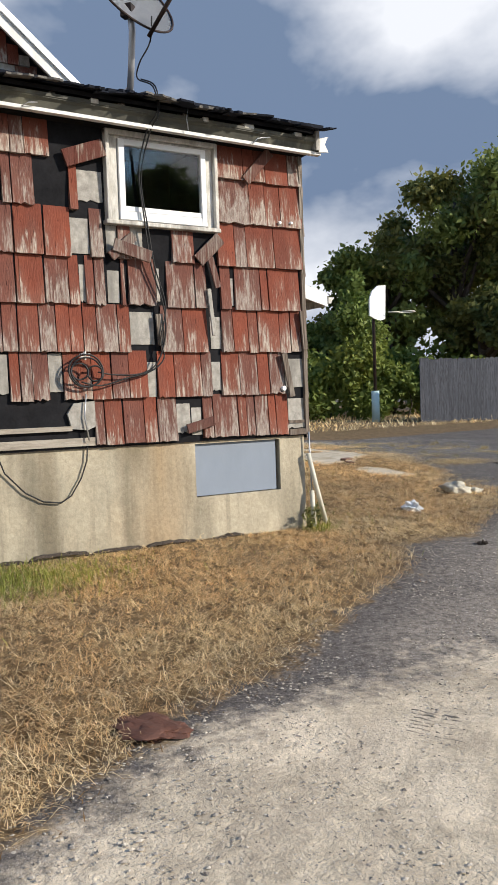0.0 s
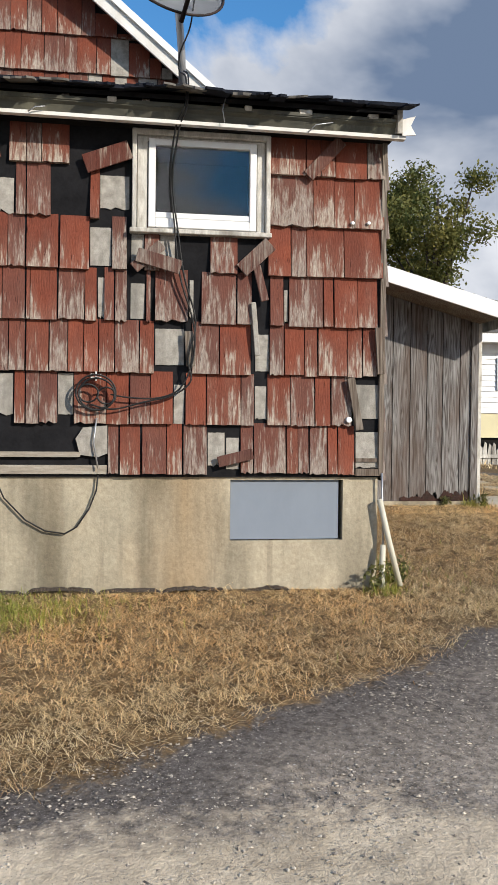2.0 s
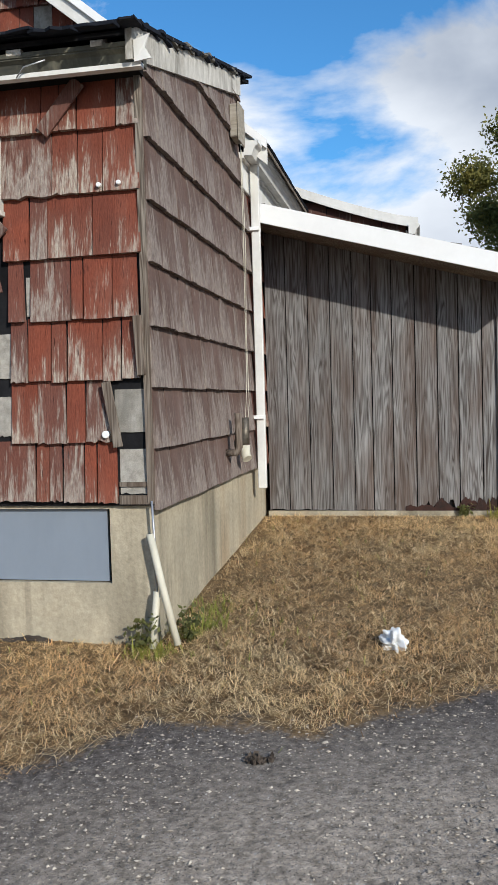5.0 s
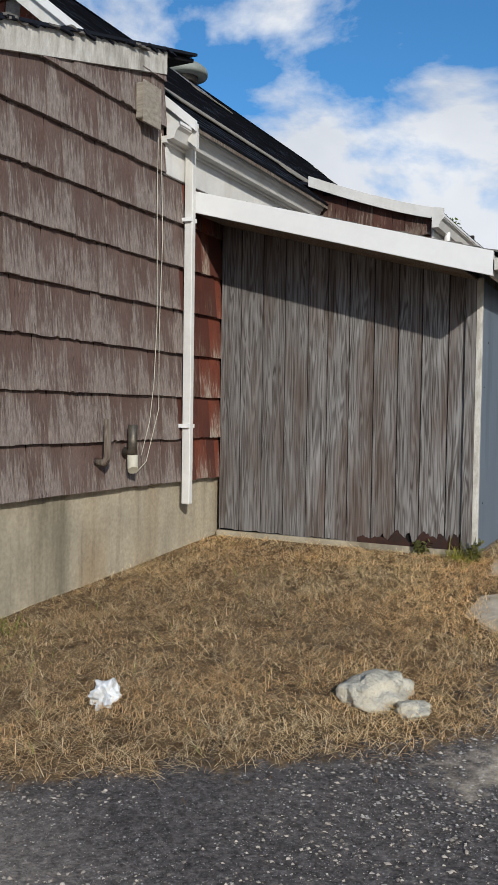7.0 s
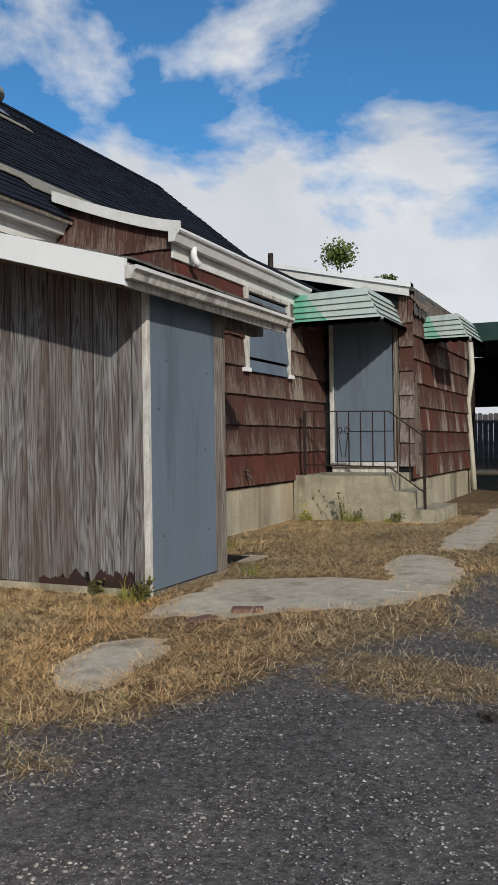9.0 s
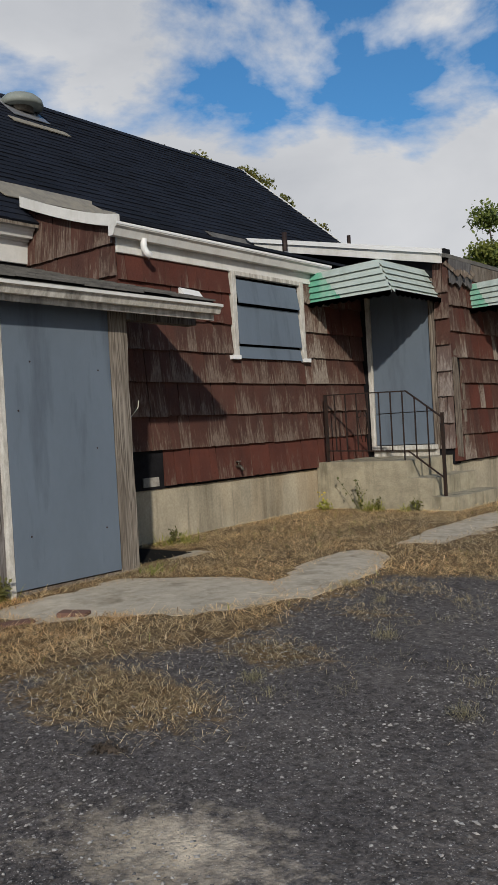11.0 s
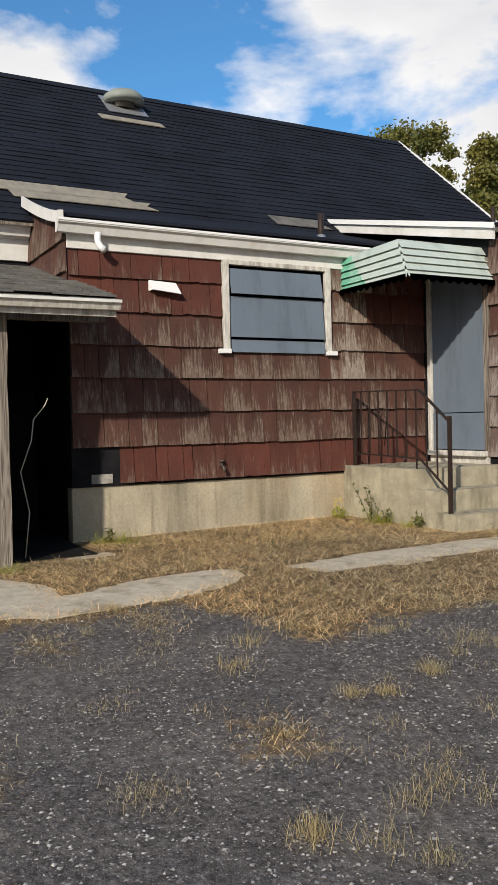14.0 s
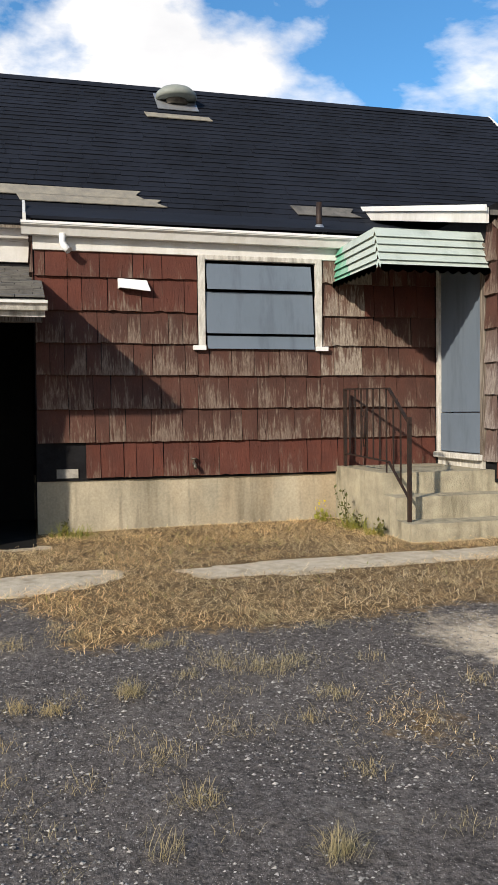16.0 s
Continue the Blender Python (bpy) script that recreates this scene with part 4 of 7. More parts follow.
def main_roof():
    roof = thing("roof_main", "steep roof of dark charcoal asphalt shingles", "roof", kind="structure")
    y0, y1 = 8.62, 19.2
    for s in (1, -1):
        bm = bmesh.new()
        ex = RIDGE_X + s * (EAVE_X - RIDGE_X)
        poly(bm, [(RIDGE_X, y0, RIDGE_Z - 0.04), (ex, y0, EAVE_Z - 0.04), (ex, y1, EAVE_Z - 0.04), (RIDGE_X, y1, RIDGE_Z - 0.04)], (0, 0, 0.03))
        part("deck", bm, ROTWOOD, roof)
    # stepped courses of tabs on the yard side
    r = random.Random(9)
    d = Vector((EAVE_X - RIDGE_X, 0, EAVE_Z - RIDGE_Z))
    length = d.length
    d.normalize()
    nrm = Vector((-d.z, 0, d.x))
    if nrm.z < 0:
        nrm = -nrm
    v, f = [], []
    step, k = 0.142, 0
    while k * step < length:
        lo = length - k * step
        hi = max(lo - step * 1.25, 0)
        y = y0 - r.uniform(0, 0.3)
        while y < y1:
            yb = min(y + 0.32 + r.uniform(-0.02, 0.02), y1)
            ya = max(y, y0)
            if yb > ya:
                t = 0.018 + r.uniform(-0.004, 0.006)
                lj = lo + r.uniform(-0.006, 0.008)
                o = Vector((RIDGE_X, 0, RIDGE_Z))
                n = len(v)
                for yy in (ya + 0.002, yb - 0.002):
                    for q in (o + d * lj, o + d * lj + nrm * t, o + d * hi + nrm * 0.006):
                        v.append((q.x, yy, q.z))
                f += [(n, n + 1, n + 4, n + 3), (n + 1, n + 2, n + 5, n + 4), (n, n + 2, n + 1), (n + 3, n + 4, n + 5)]
            y = yb
        k += 1
    tabs = raw("shingle_courses", v, f, ROOF, roof)
    tabs["kind"] = "stuff"
    bm = bmesh.new()
    poly(bm, [(RIDGE_X - 0.15, y0, RIDGE_Z - 0.11), (RIDGE_X, y0, RIDGE_Z + 0.03), (RIDGE_X + 0.15, y0, RIDGE_Z - 0.09)], (0, y1 - y0, 0))
    part("ridge_cap", bm, ROOF, roof)
    for yy, nm in ((y0 - 0.02, "rake_trim"), (y1, "rake_trim")):
        for s in (1, -1):
            bm = bmesh.new()
            e = RIDGE_X + s * (EAVE_X - RIDGE_X)
            poly(bm, [(RIDGE_X, yy, RIDGE_Z + 0.02), (e, yy, EAVE_Z + 0.02), (e, yy, EAVE_Z - 0.17), (RIDGE_X, yy, RIDGE_Z - 0.20)], (0, 0.03, 0))
            part(nm, bm, WHITE, roof, "white painted rake board")
            bm = bmesh.new()
            poly(bm, [(RIDGE_X, yy - 0.03, RIDGE_Z + 0.04), (e, yy - 0.03, EAVE_Z + 0.04), (e, yy - 0.03, EAVE_Z - 0.04), (RIDGE_X, yy - 0.03, RIDGE_Z - 0.05)], (0, 0.03, 0))
            part("drip_edge", bm, VINYL, roof)
    # bare patches where shingles slid off
    def patch(xa, xb, ya, yb, m):
        bm = bmesh.new()
        pts = [(x, y, MAIN(x) + 0.035) for x, y in ((xa, ya), (xb, ya + 0.05), (xb, yb), ((xa + xb) / 2, yb - 0.12), (xa, yb - 0.05))]
        poly(bm, pts, (0.006, 0, 0.008))
        part("patch", bm, m, roof, "faded tan strip where shingles are gone")
    patch(3.92, 4.10, 9.0, 12.72, ROOFTAN)
    patch(4.08, 4.22, 11.2, 12.95, ROOFTAN)
    patch(4.04, 4.22, 14.55, 15.45, ROOFGREY)
    bm = bmesh.new()
    poly(bm, [(x, y, MAIN(x) + 0.04) for x, y in ((1.88, 13.02), (2.00, 13.05), (2.00, 14.02), (1.90, 13.98))], (0.006, 0, 0.010))
    part("patch", bm, ROOFTAN, roof)
    return roof


main_roof()


def roof_vent():
    vent = thing("roof_vent", "round pale metal roof ventilator on a flashing plate", "roof vent")
    x, y = 1.47, 13.57
    z = MAIN(x) + 0.03
    bm = bmesh.new()
    poly(bm, [(xx, yy, MAIN(xx) + 0.035) for xx, yy in ((1.25, 13.25), (1.72, 13.25), (1.72, 13.87), (1.25, 13.87))], (0.006, 0, 0.008))
    part("flashing", bm, STEEL, vent)
    bm = bmesh.new()
    tube(bm, [(x, y, z - 0.05), (x, y, z + 0.16)], 0.17, 20)
    part("collar", bm, BRASS, vent)
    bm = bmesh.new()
    tube(bm, [(x, y, z + 0.03), (x, y, z + 0.07), (x, y, z + 0.13), (x, y, z + 0.19), (x, y, z + 0.23), (x, y, z + 0.245)], [0.30, 0.315, 0.30, 0.23, 0.12, 0.02], 28)
    part("cap", bm, DOME, vent, "domed weathered cap")


roof_vent()

# eave of the main house and of the lower wing
for nm, dims in (("fascia_main", (SX, SX + 0.03, 8.46, 11.36, 3.52, 3.78)), ("fascia_wing", (LX, LX + 0.035, 11.36, 14.85, 3.42, 3.62))):
    bm = bmesh.new()
    box(bm, *dims)
    bevel(bm, 0.004)
    tagged(finish(nm, bm, WHITE), "white painted board under the gutter", "fascia", kind="structure")
gutter("rain_gutter", (SX + 0.06, 8.42, 3.89), (SX + 0.06, 11.33, 3.89), (1, 0, 0), 0.12, 0.12, WHITE, VINYL)
bm = bmesh.new()
box(bm, SX, SX + 0.06, 8.42, 11.36, 3.75, 3.80)
tagged(finish("soffit_main", bm, WHITE), "white soffit strip of the main eave", "soffit", kind="structure")
wing_gutter = gutter("rain_gutter", (LX + 0.05, 11.25, 3.67), (LX + 0.05, 14.80, 3.66), (1, 0, 0), 0.12, 0.12, WHITE, VINYL)
bm = bmesh.new()
tube(bm, [(LX + 0.11, 11.64, 3.57), (LX + 0.11, 11.64, 3.49), (LX + 0.115, 11.66, 3.44), (LX + 0.14, 11.70, 3.40)], [0.032, 0.032, 0.034, 0.038], 10)
part("outlet_elbow", bm, VINYL, wing_gutter, "short white downspout elbow")

wing_roof = thing("roof_wing", "low sloping extension roof of black roll roofing", "roof", kind="structure")
bm = bmesh.new()
poly(bm, [(4.30, 11.30, 4.16), (LX + 0.12, 11.30, 3.70), (LX + 0.12, 16.0, 3.70), (4.30, 16.0, 4.16)], (0, 0, 0.03))
part("sheet", bm, ROOF, wing_roof)
bm = bmesh.new()
curl = [(4.42 + (LX + 0.16 - 4.42) * k / 10, 4.22 - 0.48 * (1 - (1 - k / 10) ** 1.25)) for k in range(11)]
poly(bm, [(x, 11.30, z) for x, z in curl] + [(x, 11.30, z - 0.11) for x, z in reversed(curl)], (0, -0.03, 0))
part("rake_board", bm, WHITE, wing_roof, "white rake board lifting at its upper end")

bm = bmesh.new()
wall_with_holes(bm, "y", LX - 0.16, LX, 11.36, DY + 0.16, 1.14, 3.66, [(13.07, 14.27, 2.52, 3.42)])
wall_long = tagged(finish("wall_long", bm, TAR), "long yard wall clad in dark red-brown shakes", "wall", kind="structure")
bm = bmesh.new()
box(bm, LX - 0.25, LX - 0.015, 11.36, DY, 0.3, 1.14)
tagged(finish("foundation_long", bm, CONCRETE), "low bare concrete foundation under the shakes", "foundation", kind="structure")
bm = bmesh.new()
box(bm, SX, LX - 0.16, 11.36, 11.52, 0.4, 3.6)
poly(bm, [(SX, 11.36, 3.6), (LX - 0.0, 11.36, 3.6), (LX, 11.36, 3.70), (SX, 11.36, 4.1)], (0, 0.16, 0))
wall_return = tagged(finish("wall_return", bm, TAR), "short red-shingled return wall above the shed", "wall", kind="structure")
courses(wall_return, ("-y", 11.36), SX, LX + 0.02, [2.85, 3.2, 3.5], 4.2, lambda u, i: BROWN, 0.12, 0.3, clip=lambda u: 4.13 - 0.33 * (u - SX) - 0.02)
LB = [1.16, 1.52, 1.85, 2.19, 2.51, 2.83, 3.17]


def long_pick(u, i):
    if 14.3 < u < 14.66 and 2 < i:
        return BROWNPEEL
    return REDBROWN if i in (0, 5, 6) else BROWN


def long_skip(u, z):
    if 12.98 < u < 14.34 and 2.45 < z:
        return True
    return u < 11.78 and z < 1.3


courses(wall_long, ("+x", LX), 11.37, 12.99, LB, 3.43, long_pick, 0.1, 0.34, skip=long_skip)
courses(wall_long, ("+x", LX), 12.99, 14.33, LB[:4], 2.50, long_pick, 0.1, 0.34)
courses(wall_long, ("+x", LX), 14.33, DY, LB, 3.66, long_pick, 0.1, 0.34)
bm = bmesh.new()
box(bm, LX - 0.01, LX + 0.015, 11.55, 11.76, 1.17, 1.26)
part("torn_backer", bm, FELT, wall_long)


def boarded_window():
    w = thing("window_long", "window closed with grey-painted plywood sheets in a worn frame", "window", kind="structure")
    x = LX
    boxpart("casing", (x - 0.02, x + 0.05, 13.00, 13.07, 2.49, 3.43), WHITEWORN, w, "worn pale wooden casing", 0.004)
    boxpart("casing", (x - 0.02, x + 0.05, 14.27, 14.34, 2.49, 3.43), WHITEWORN, w, "", 0.004)
    boxpart("casing", (x - 0.02, x + 0.045, 13.07, 14.27, 3.38, 3.43), WHITEWORN, w, "", 0.004)
    # gaps left between the sheets show near-black, drawing the ledge shadow lines
    for a, b, c, d, t in ((13.09, 14.25, 2.47, 2.605, 0.035), (13.08, 14.24, 2.628, 3.055, 0.06), (13.085, 14.22, 3.08, 3.345, 0.09)):
        bm = bmesh.new()
        lean = 0.012 + 0.4 * t
        poly(bm, [(x + 0.008, a, d), (x + 0.02, a, d), (x + 0.02 + lean, a + 0.004, c), (x + 0.005 + lean, a + 0.004, c)], (0, b - a, 0))
        part("plywood_sheet", bm, BOARDGREY, w)
    boxpart("sill_end", (x, x + 0.07, 12.94, 13.07, 2.455, 2.50), VINYL, w)
    boxpart("sill_end", (x, x + 0.07, 14.27, 14.40, 2.455, 2.50), VINYL, w)
    # near-black panel stands in for the unlit room
    bm = bmesh.new()
    box(bm, x - 0.5, x - 0.48, 13.0, 14.34, 2.45, 3.5)
    part("painted_dark_room", bm, SHADEBLACK, w)


boarded_window()
flap = thing("vent_hood", "crooked white metal vent hood on the shakes", "vent hood")
bm = bmesh.new()
poly(bm, [(LX + 0.03, 12.18, 3.16), (LX + 0.03, 12.47, 3.145), (LX + 0.10, 12.50, 3.03), (LX + 0.10, 12.19, 3.06)], (0.008, 0, 0.004))
poly(bm, [(LX + 0.02, 12.18, 3.16), (LX + 0.10, 12.19, 3.06), (LX + 0.02, 12.18, 3.06)], (0, 0.008, 0))
part("hood", bm, VINYL, flap)
spigot = thing("hose_spigot", "small corroded hose tap on the wall", "tap")
bm = bmesh.new()
tube(bm, [(LX + 0.01, 12.93, 1.285), (LX + 0.09, 12.93, 1.28), (LX + 0.12, 12.93, 1.24)], 0.016, 8)
part("spout", bm, BRASS, spigot)
bm = bmesh.new()
tube(bm, [(LX + 0.06, 12.93, 1.29), (LX + 0.06, 12.93, 1.33)], 0.008, 6)
tube(bm, [(LX + 0.06, 12.93, 1.33), (LX + 0.06, 12.93, 1.345)], 0.03, 8)
part("handle", bm, BRASS, spigot)

# ---- porch corner ----
bm = bmesh.new()
wall_with_holes(bm, "x", DY, DY + 0.16, LX - 0.1, RX, 1.10, 3.8, [(5.88, 6.76, 1.36, 3.42)])
wall_door = tagged(finish("wall_door", bm, TAR), "wall round the boarded back door", "wall", kind="structure")
bm = bmesh.new()
wall_with_holes(bm, "y", RX - 0.16, RX, DY + 0.16, 20.2, 1.12, 3.72)
wall_porch = tagged(finish("wall_porch", bm, TAR), "rear wing wall with weathered brown shakes", "wall", kind="structure")
bm = bmesh.new()
box(bm, RX - 0.25, RX - 0.02, DY, 20.2, 0.3, 1.12)
box(bm, 3.5, RX - 0.25, 20.04, 20.2, 0.3, 3.8)
tagged(finish("foundation_rear", bm, CONCRETE), "concrete foundation of the rear wing", "foundation", kind="structure")
courses(wall_porch, ("+x", RX), DY, 20.2, [1.14 + 0.325 * k for k in range(8)], 3.70, lambda u, i: rng.choice((BROWN, BROWN, BROWNPEEL, REDBROWN)), 0.12, 0.3,
        skip=lambda u, z: (u < 15.90 and 1.3 < z < 2.4) or (16.45 < u < 17.3 and z > 2.9))
courses(wall_door, ("-y", DY), 6.83, 7.03, [1.30 + 0.325 * k for k in range(7)], 3.6, lambda u, i: BROWN if i > 3 else GREYSH, 0.1, 0.2)
bm = bmesh.new()
poly(bm, [(RX + 0.02, 15.72, 1.2), (RX + 0.02, 15.86, 1.18), (RX + 0.02, 15.84, 2.2), (RX + 0.02, 15.78, 2.55), (RX + 0.02, 15.70, 2.5)], (0.02, 0, 0))
part("split_corner_board", bm, ROTWOOD, wall_porch)
bm = bmesh.new()
poly(bm, [(RX + 0.01, 15.98, 1.3), (RX + 0.01, 16.06, 1.3), (RX + 0.01, 16.0, 2.3), (RX + 0.01, 15.93, 2.4)], (0.015, 0, 0))
part("split_corner_board", bm, ROTWOOD, wall_porch)


def back_door():
    d = thing("door_back", "back door sheeted with grey-painted plywood in a worn frame", "door", kind="structure")
    y = DY
    boxpart("frame", (5.83, 5.89, y - 0.035, y + 0.12, 1.30, 3.45), WHITEWORN, d, "", 0.004)
    boxpart("frame", (6.75, 6.82, y - 0.035, y + 0.12, 1.30, 3.45), ROTWOOD, d, "", 0.004)
    boxpart("frame", (5.89, 6.75, y - 0.035, y + 0.12, 3.39, 3.45), WHITEWORN, d, "", 0.004)
    boxpart("plywood_sheet", (5.90, 6.74, y - 0.01, y + 0.02, 1.79, 3.39), BOARDGREY, d, "grey-painted plywood", 0.003)
    boxpart("plywood_sheet", (5.90, 6.74, y - 0.016, y + 0.02, 1.37, 1.78), BOARDGREY, d, "", 0.003)
    boxpart("threshold", (5.86, 6.80, y - 0.09, y + 0.1, 1.30, 1.36), WHITEWORN, d, "", 0.006)
    boxpart("riser", (5.86, 6.80, y - 0.03, y + 0.1, 1.22, 1.30), WHITEWORN, d)


back_door()


def steps():
    s = thing("porch_steps", "worn concrete stoop with three chipped steps", "steps")
    for nm, dims in (("platform", (LX, 6.97, 14.5, DY, 0.5, 1.222)), ("step", (6.97, 7.27, 14.5, DY, 0.45, 1.02)), ("step", (7.27, 7.58, 14.5, DY, 0.45, 0.815))):
        bm = bmesh.new()
        box(bm, *dims)
        bmesh.ops.subdivide_edges(bm, edges=bm.edges[:], cuts=5, use_grid_fill=True)
        for v in bm.verts:
            k = noise.noise(v.co * 5) * 0.008
            v.co += Vector((k if v.co.x > LX + 0.01 else 0, -abs(k) if v.co.y < 14.51 else 0, min(k, 0) if v.co.z > 0.8 else 0))
        part(nm, bm, STEPCON, s)


steps()


def railing():
    r = thing("iron_railing", "rusty black wrought-iron stair railing", "railing")
    y = 14.56
    top = [(5.86, y, 2.045), (6.97, y, 2.02), (7.43, y, 1.68)]
    bot = [(5.86, y, 1.36), (6.97, y, 1.33), (7.40, y, 1.02)]
    for nm, line, w in (("top_rail", top, 0.03), ("bottom_rail", bot, 0.022)):
        bm = bmesh.new()
        for a, b in zip(line, line[1:]):
            beam(bm, a, b, w, 0.014)
        part(nm, bm, IRON, r)
    for x, z0, z1 in ((5.86, 1.215, 2.05), (7.41, 0.80, 1.75)):
        bm = bmesh.new()
        beam(bm, (x, y, z0), (x, y, z1), 0.032, 0.032, up=(0, 1, 0))
        part("post", bm, IRON, r)
    for k in range(9):
        x = 5.99 + 0.155 * k
        zt = interp(x, [(a[0], a[2]) for a in top])
        zb = interp(x, [(a[0], a[2]) for a in bot])
        if k in (6,):
            zb = 1.2
        bm = bmesh.new()
        beam(bm, (x, y, zb), (x, y, zt), 0.013, 0.013, up=(0, 1, 0))
        part("baluster", bm, IRON, r)
    for s in (1, -1):
        bm = bmesh.new()
        pts = []
        for k in range(15):
            a = k / 14 * math.tau * 1.1
            rr = 0.02 + 0.045 * k / 14
            pts.append((6.38 + s * (0.045 + rr * math.cos(a) * 0.6), y, 1.80 + rr * math.sin(a)))
        pts.append((6.38 + s * 0.02, y, 1.45))
        tube(bm, pts, 0.006, 5)
        part("scroll", bm, IRON, r)


railing()


def awning(name, A, B, topA, topB, back, group="metal awnings"):
    """A slatted metal awning: A, B the lower side edge from wall to corner, topA, topB its upper edge; back: how far it runs along y."""
    aw = thing(name, "faded green and white slatted metal door awning with a scalloped edge", "awning", group)
    A, B, topA, topB = Vector(A), Vector(B), Vector(topA), Vector(topB)
    n = 5
    length = Vector((0, back, 0))
    for k in range(n):
        a, b = k / n, (k + 1.08) / n
        lo0, lo1 = A.lerp(topA, a), B.lerp(topB, a)
        hi0, hi1 = A.lerp(topA, b), B.lerp(topB, b)
        # side slat, with its left half still green
        mid_lo, mid_hi = lo0.lerp(lo1, 0.42 - 0.05 * k), hi0.lerp(hi1, 0.38 - 0.05 * k)
        out = Vector((0, -0.03, 0))
        for q, m in (((lo0, mid_lo, mid_hi, hi0), AWNGREEN), ((mid_lo, lo1, hi1, mid_hi), AWNWHITE)):
            bm = bmesh.new()
            vs = [bm.verts.new(p) for p in (q[0] + out, q[1] + out, q[2], q[3])] + [bm.verts.new(p + Vector((0, 0.012, 0))) for p in (q[0] + out, q[1] + out, q[2], q[3])]
            for f in ((0, 1, 2, 3), (7, 6, 5, 4), (0, 4, 5, 1), (1, 5, 6, 2), (2, 6, 7, 3), (3, 7, 4, 0)):
                bm.faces.new([vs[i] for i in f])
            part("side_slat", bm, m, aw)
        bm = bmesh.new()
        o2 = Vector((0.03, 0, 0))
        vs = [bm.verts.new(p) for p in (lo1 + o2, lo1 + o2 + length, hi1 + length, hi1)] + [bm.verts.new(p - Vector((0.012, 0, 0))) for p in (lo1 + o2, lo1 + o2 + length, hi1 + length, hi1)]
        for f in ((0, 1, 2, 3), (7, 6, 5, 4), (0, 4, 5, 1), (1, 5, 6, 2), (2, 6, 7, 3), (3, 7, 4, 0)):
            bm.faces.new([vs[i] for i in f])
        part("front_slat", bm, AWNWHITE, aw)
    bm = bmesh.new()
    poly(bm, [topA, topB, topB + length, topA + length], (0, 0, 0.012))
    part("top_sheet", bm, AWNWHITE, aw)
    for a, b, dn, m in ((A, B, Vector((0, -0.032, 0)), AWNGREEN), (B, B + length, Vector((0.032, 0, 0)), AWNWHITE)):
        bm = bmesh.new()
        count = max(4, int((b - a).length / 0.11))
        tops, bots = [], []
        for k in range(count * 8 + 1):
            p = a.lerp(b, k / (count * 8)) + dn
            tops.append(bm.verts.new(p + Vector((0, 0, 0.03))))
            bots.append(bm.verts.new(p + Vector((0, 0, -0.012 - 0.030 * abs(math.sin(k / 8 * math.pi))))))
        for k in range(count * 8):
            bm.faces.new((tops[k], tops[k + 1], bots[k + 1], bots[k]))
        bmesh.ops.solidify(bm, geom=bm.faces[:], thickness=0.004)
        part("scalloped_valance", bm, AWNWHITE, aw)
    return aw


awning("door_awning", (LX + 0.02, 14.50, 3.16), (6.91, 14.50, 3.155), (LX + 0.02, 14.53, 3.54), (6.72, 14.53, 3.56), 1.15)
awning("door_awning", (RX + 0.02, 16.32, 3.06), (7.66, 16.32, 3.06), (RX + 0.02, 16.34, 3.40), (7.50, 16.34, 3.42), 1.2)

# roof of the rear wing
rear_roof = thing("roof_rear", "flat rear roof with a white sloping fascia and rotten corner", "roof", kind="structure")
REAR = lambda x: 3.68 + 0.232 * (RX - x)
bm = bmesh.new()
poly(bm, [(3.3, 15.62, REAR(3.3)), (RX + 0.05, 15.62, REAR(RX + 0.05)), (RX + 0.05, 20.3, REAR(RX + 0.05)), (3.3, 20.3, REAR(3.3))], (0, 0, 0.05))
part("deck", bm, ROOFGREY, rear_roof)
bm = bmesh.new()
poly(bm, [(3.3, 15.60, REAR(3.3) + 0.07), (RX, 15.60, REAR(RX) + 0.07), (RX, 15.60, REAR(RX) - 0.08), (3.3, 15.60, REAR(3.3) - 0.08)], (0, -0.03, 0))
part("fascia", bm, WHITE, rear_roof, "white sloping fascia board")
bm = bmesh.new()
poly(bm, [(3.3, 15.56, REAR(3.3) + 0.09), (RX + 0.03, 15.56, REAR(RX) + 0.09), (RX + 0.03, 15.56, REAR(RX) + 0.03), (3.3, 15.56, REAR(3.3) + 0.03)], (0, -0.02, 0))
part("drip_edge", bm, VINYL, rear_roof)
for k in range(7):
    y = 15.66 + 0.1 * k
    bm = bmesh.new()
    beam(bm, (RX + 0.0, y, 3.62 - 0.03 * (k % 3)), (RX + 0.10 + 0.02 * (k % 2), y + 0.05, 3.5 - 0.05 * (k % 2)), 0.05, 0.04)
    part("rotten_board", bm, ROTWOOD, rear_roof)
bm = bmesh.new()
n = 14
ring = [(15.68 + 0.62 * k / n, 3.36 + 0.10 * noise.noise((k * 0.43, 1, 1))) for k in range(n + 1)]
poly(bm, [(RX + 0.042, y, z) for y, z in ring] + [(RX + 0.042, 16.3, 3.66), (RX + 0.042, 15.68, 3.66)], (0.022, 0, 0))
part("torn_sheathing", bm, FENCEWOOD, rear_roof, "grey splintered sheathing at the corner")
bm = bmesh.new()
box(bm, RX, RX + 0.05, 16.3, 20.3, 3.45, 3.66)
part("side_fascia", bm, ROTWOOD, rear_roof)

# ---- shed ----
SY, SDX = 9.375, 6.65
SHED_TOP = lambda x: 3.45 - 0.27 * (x - 4.42)


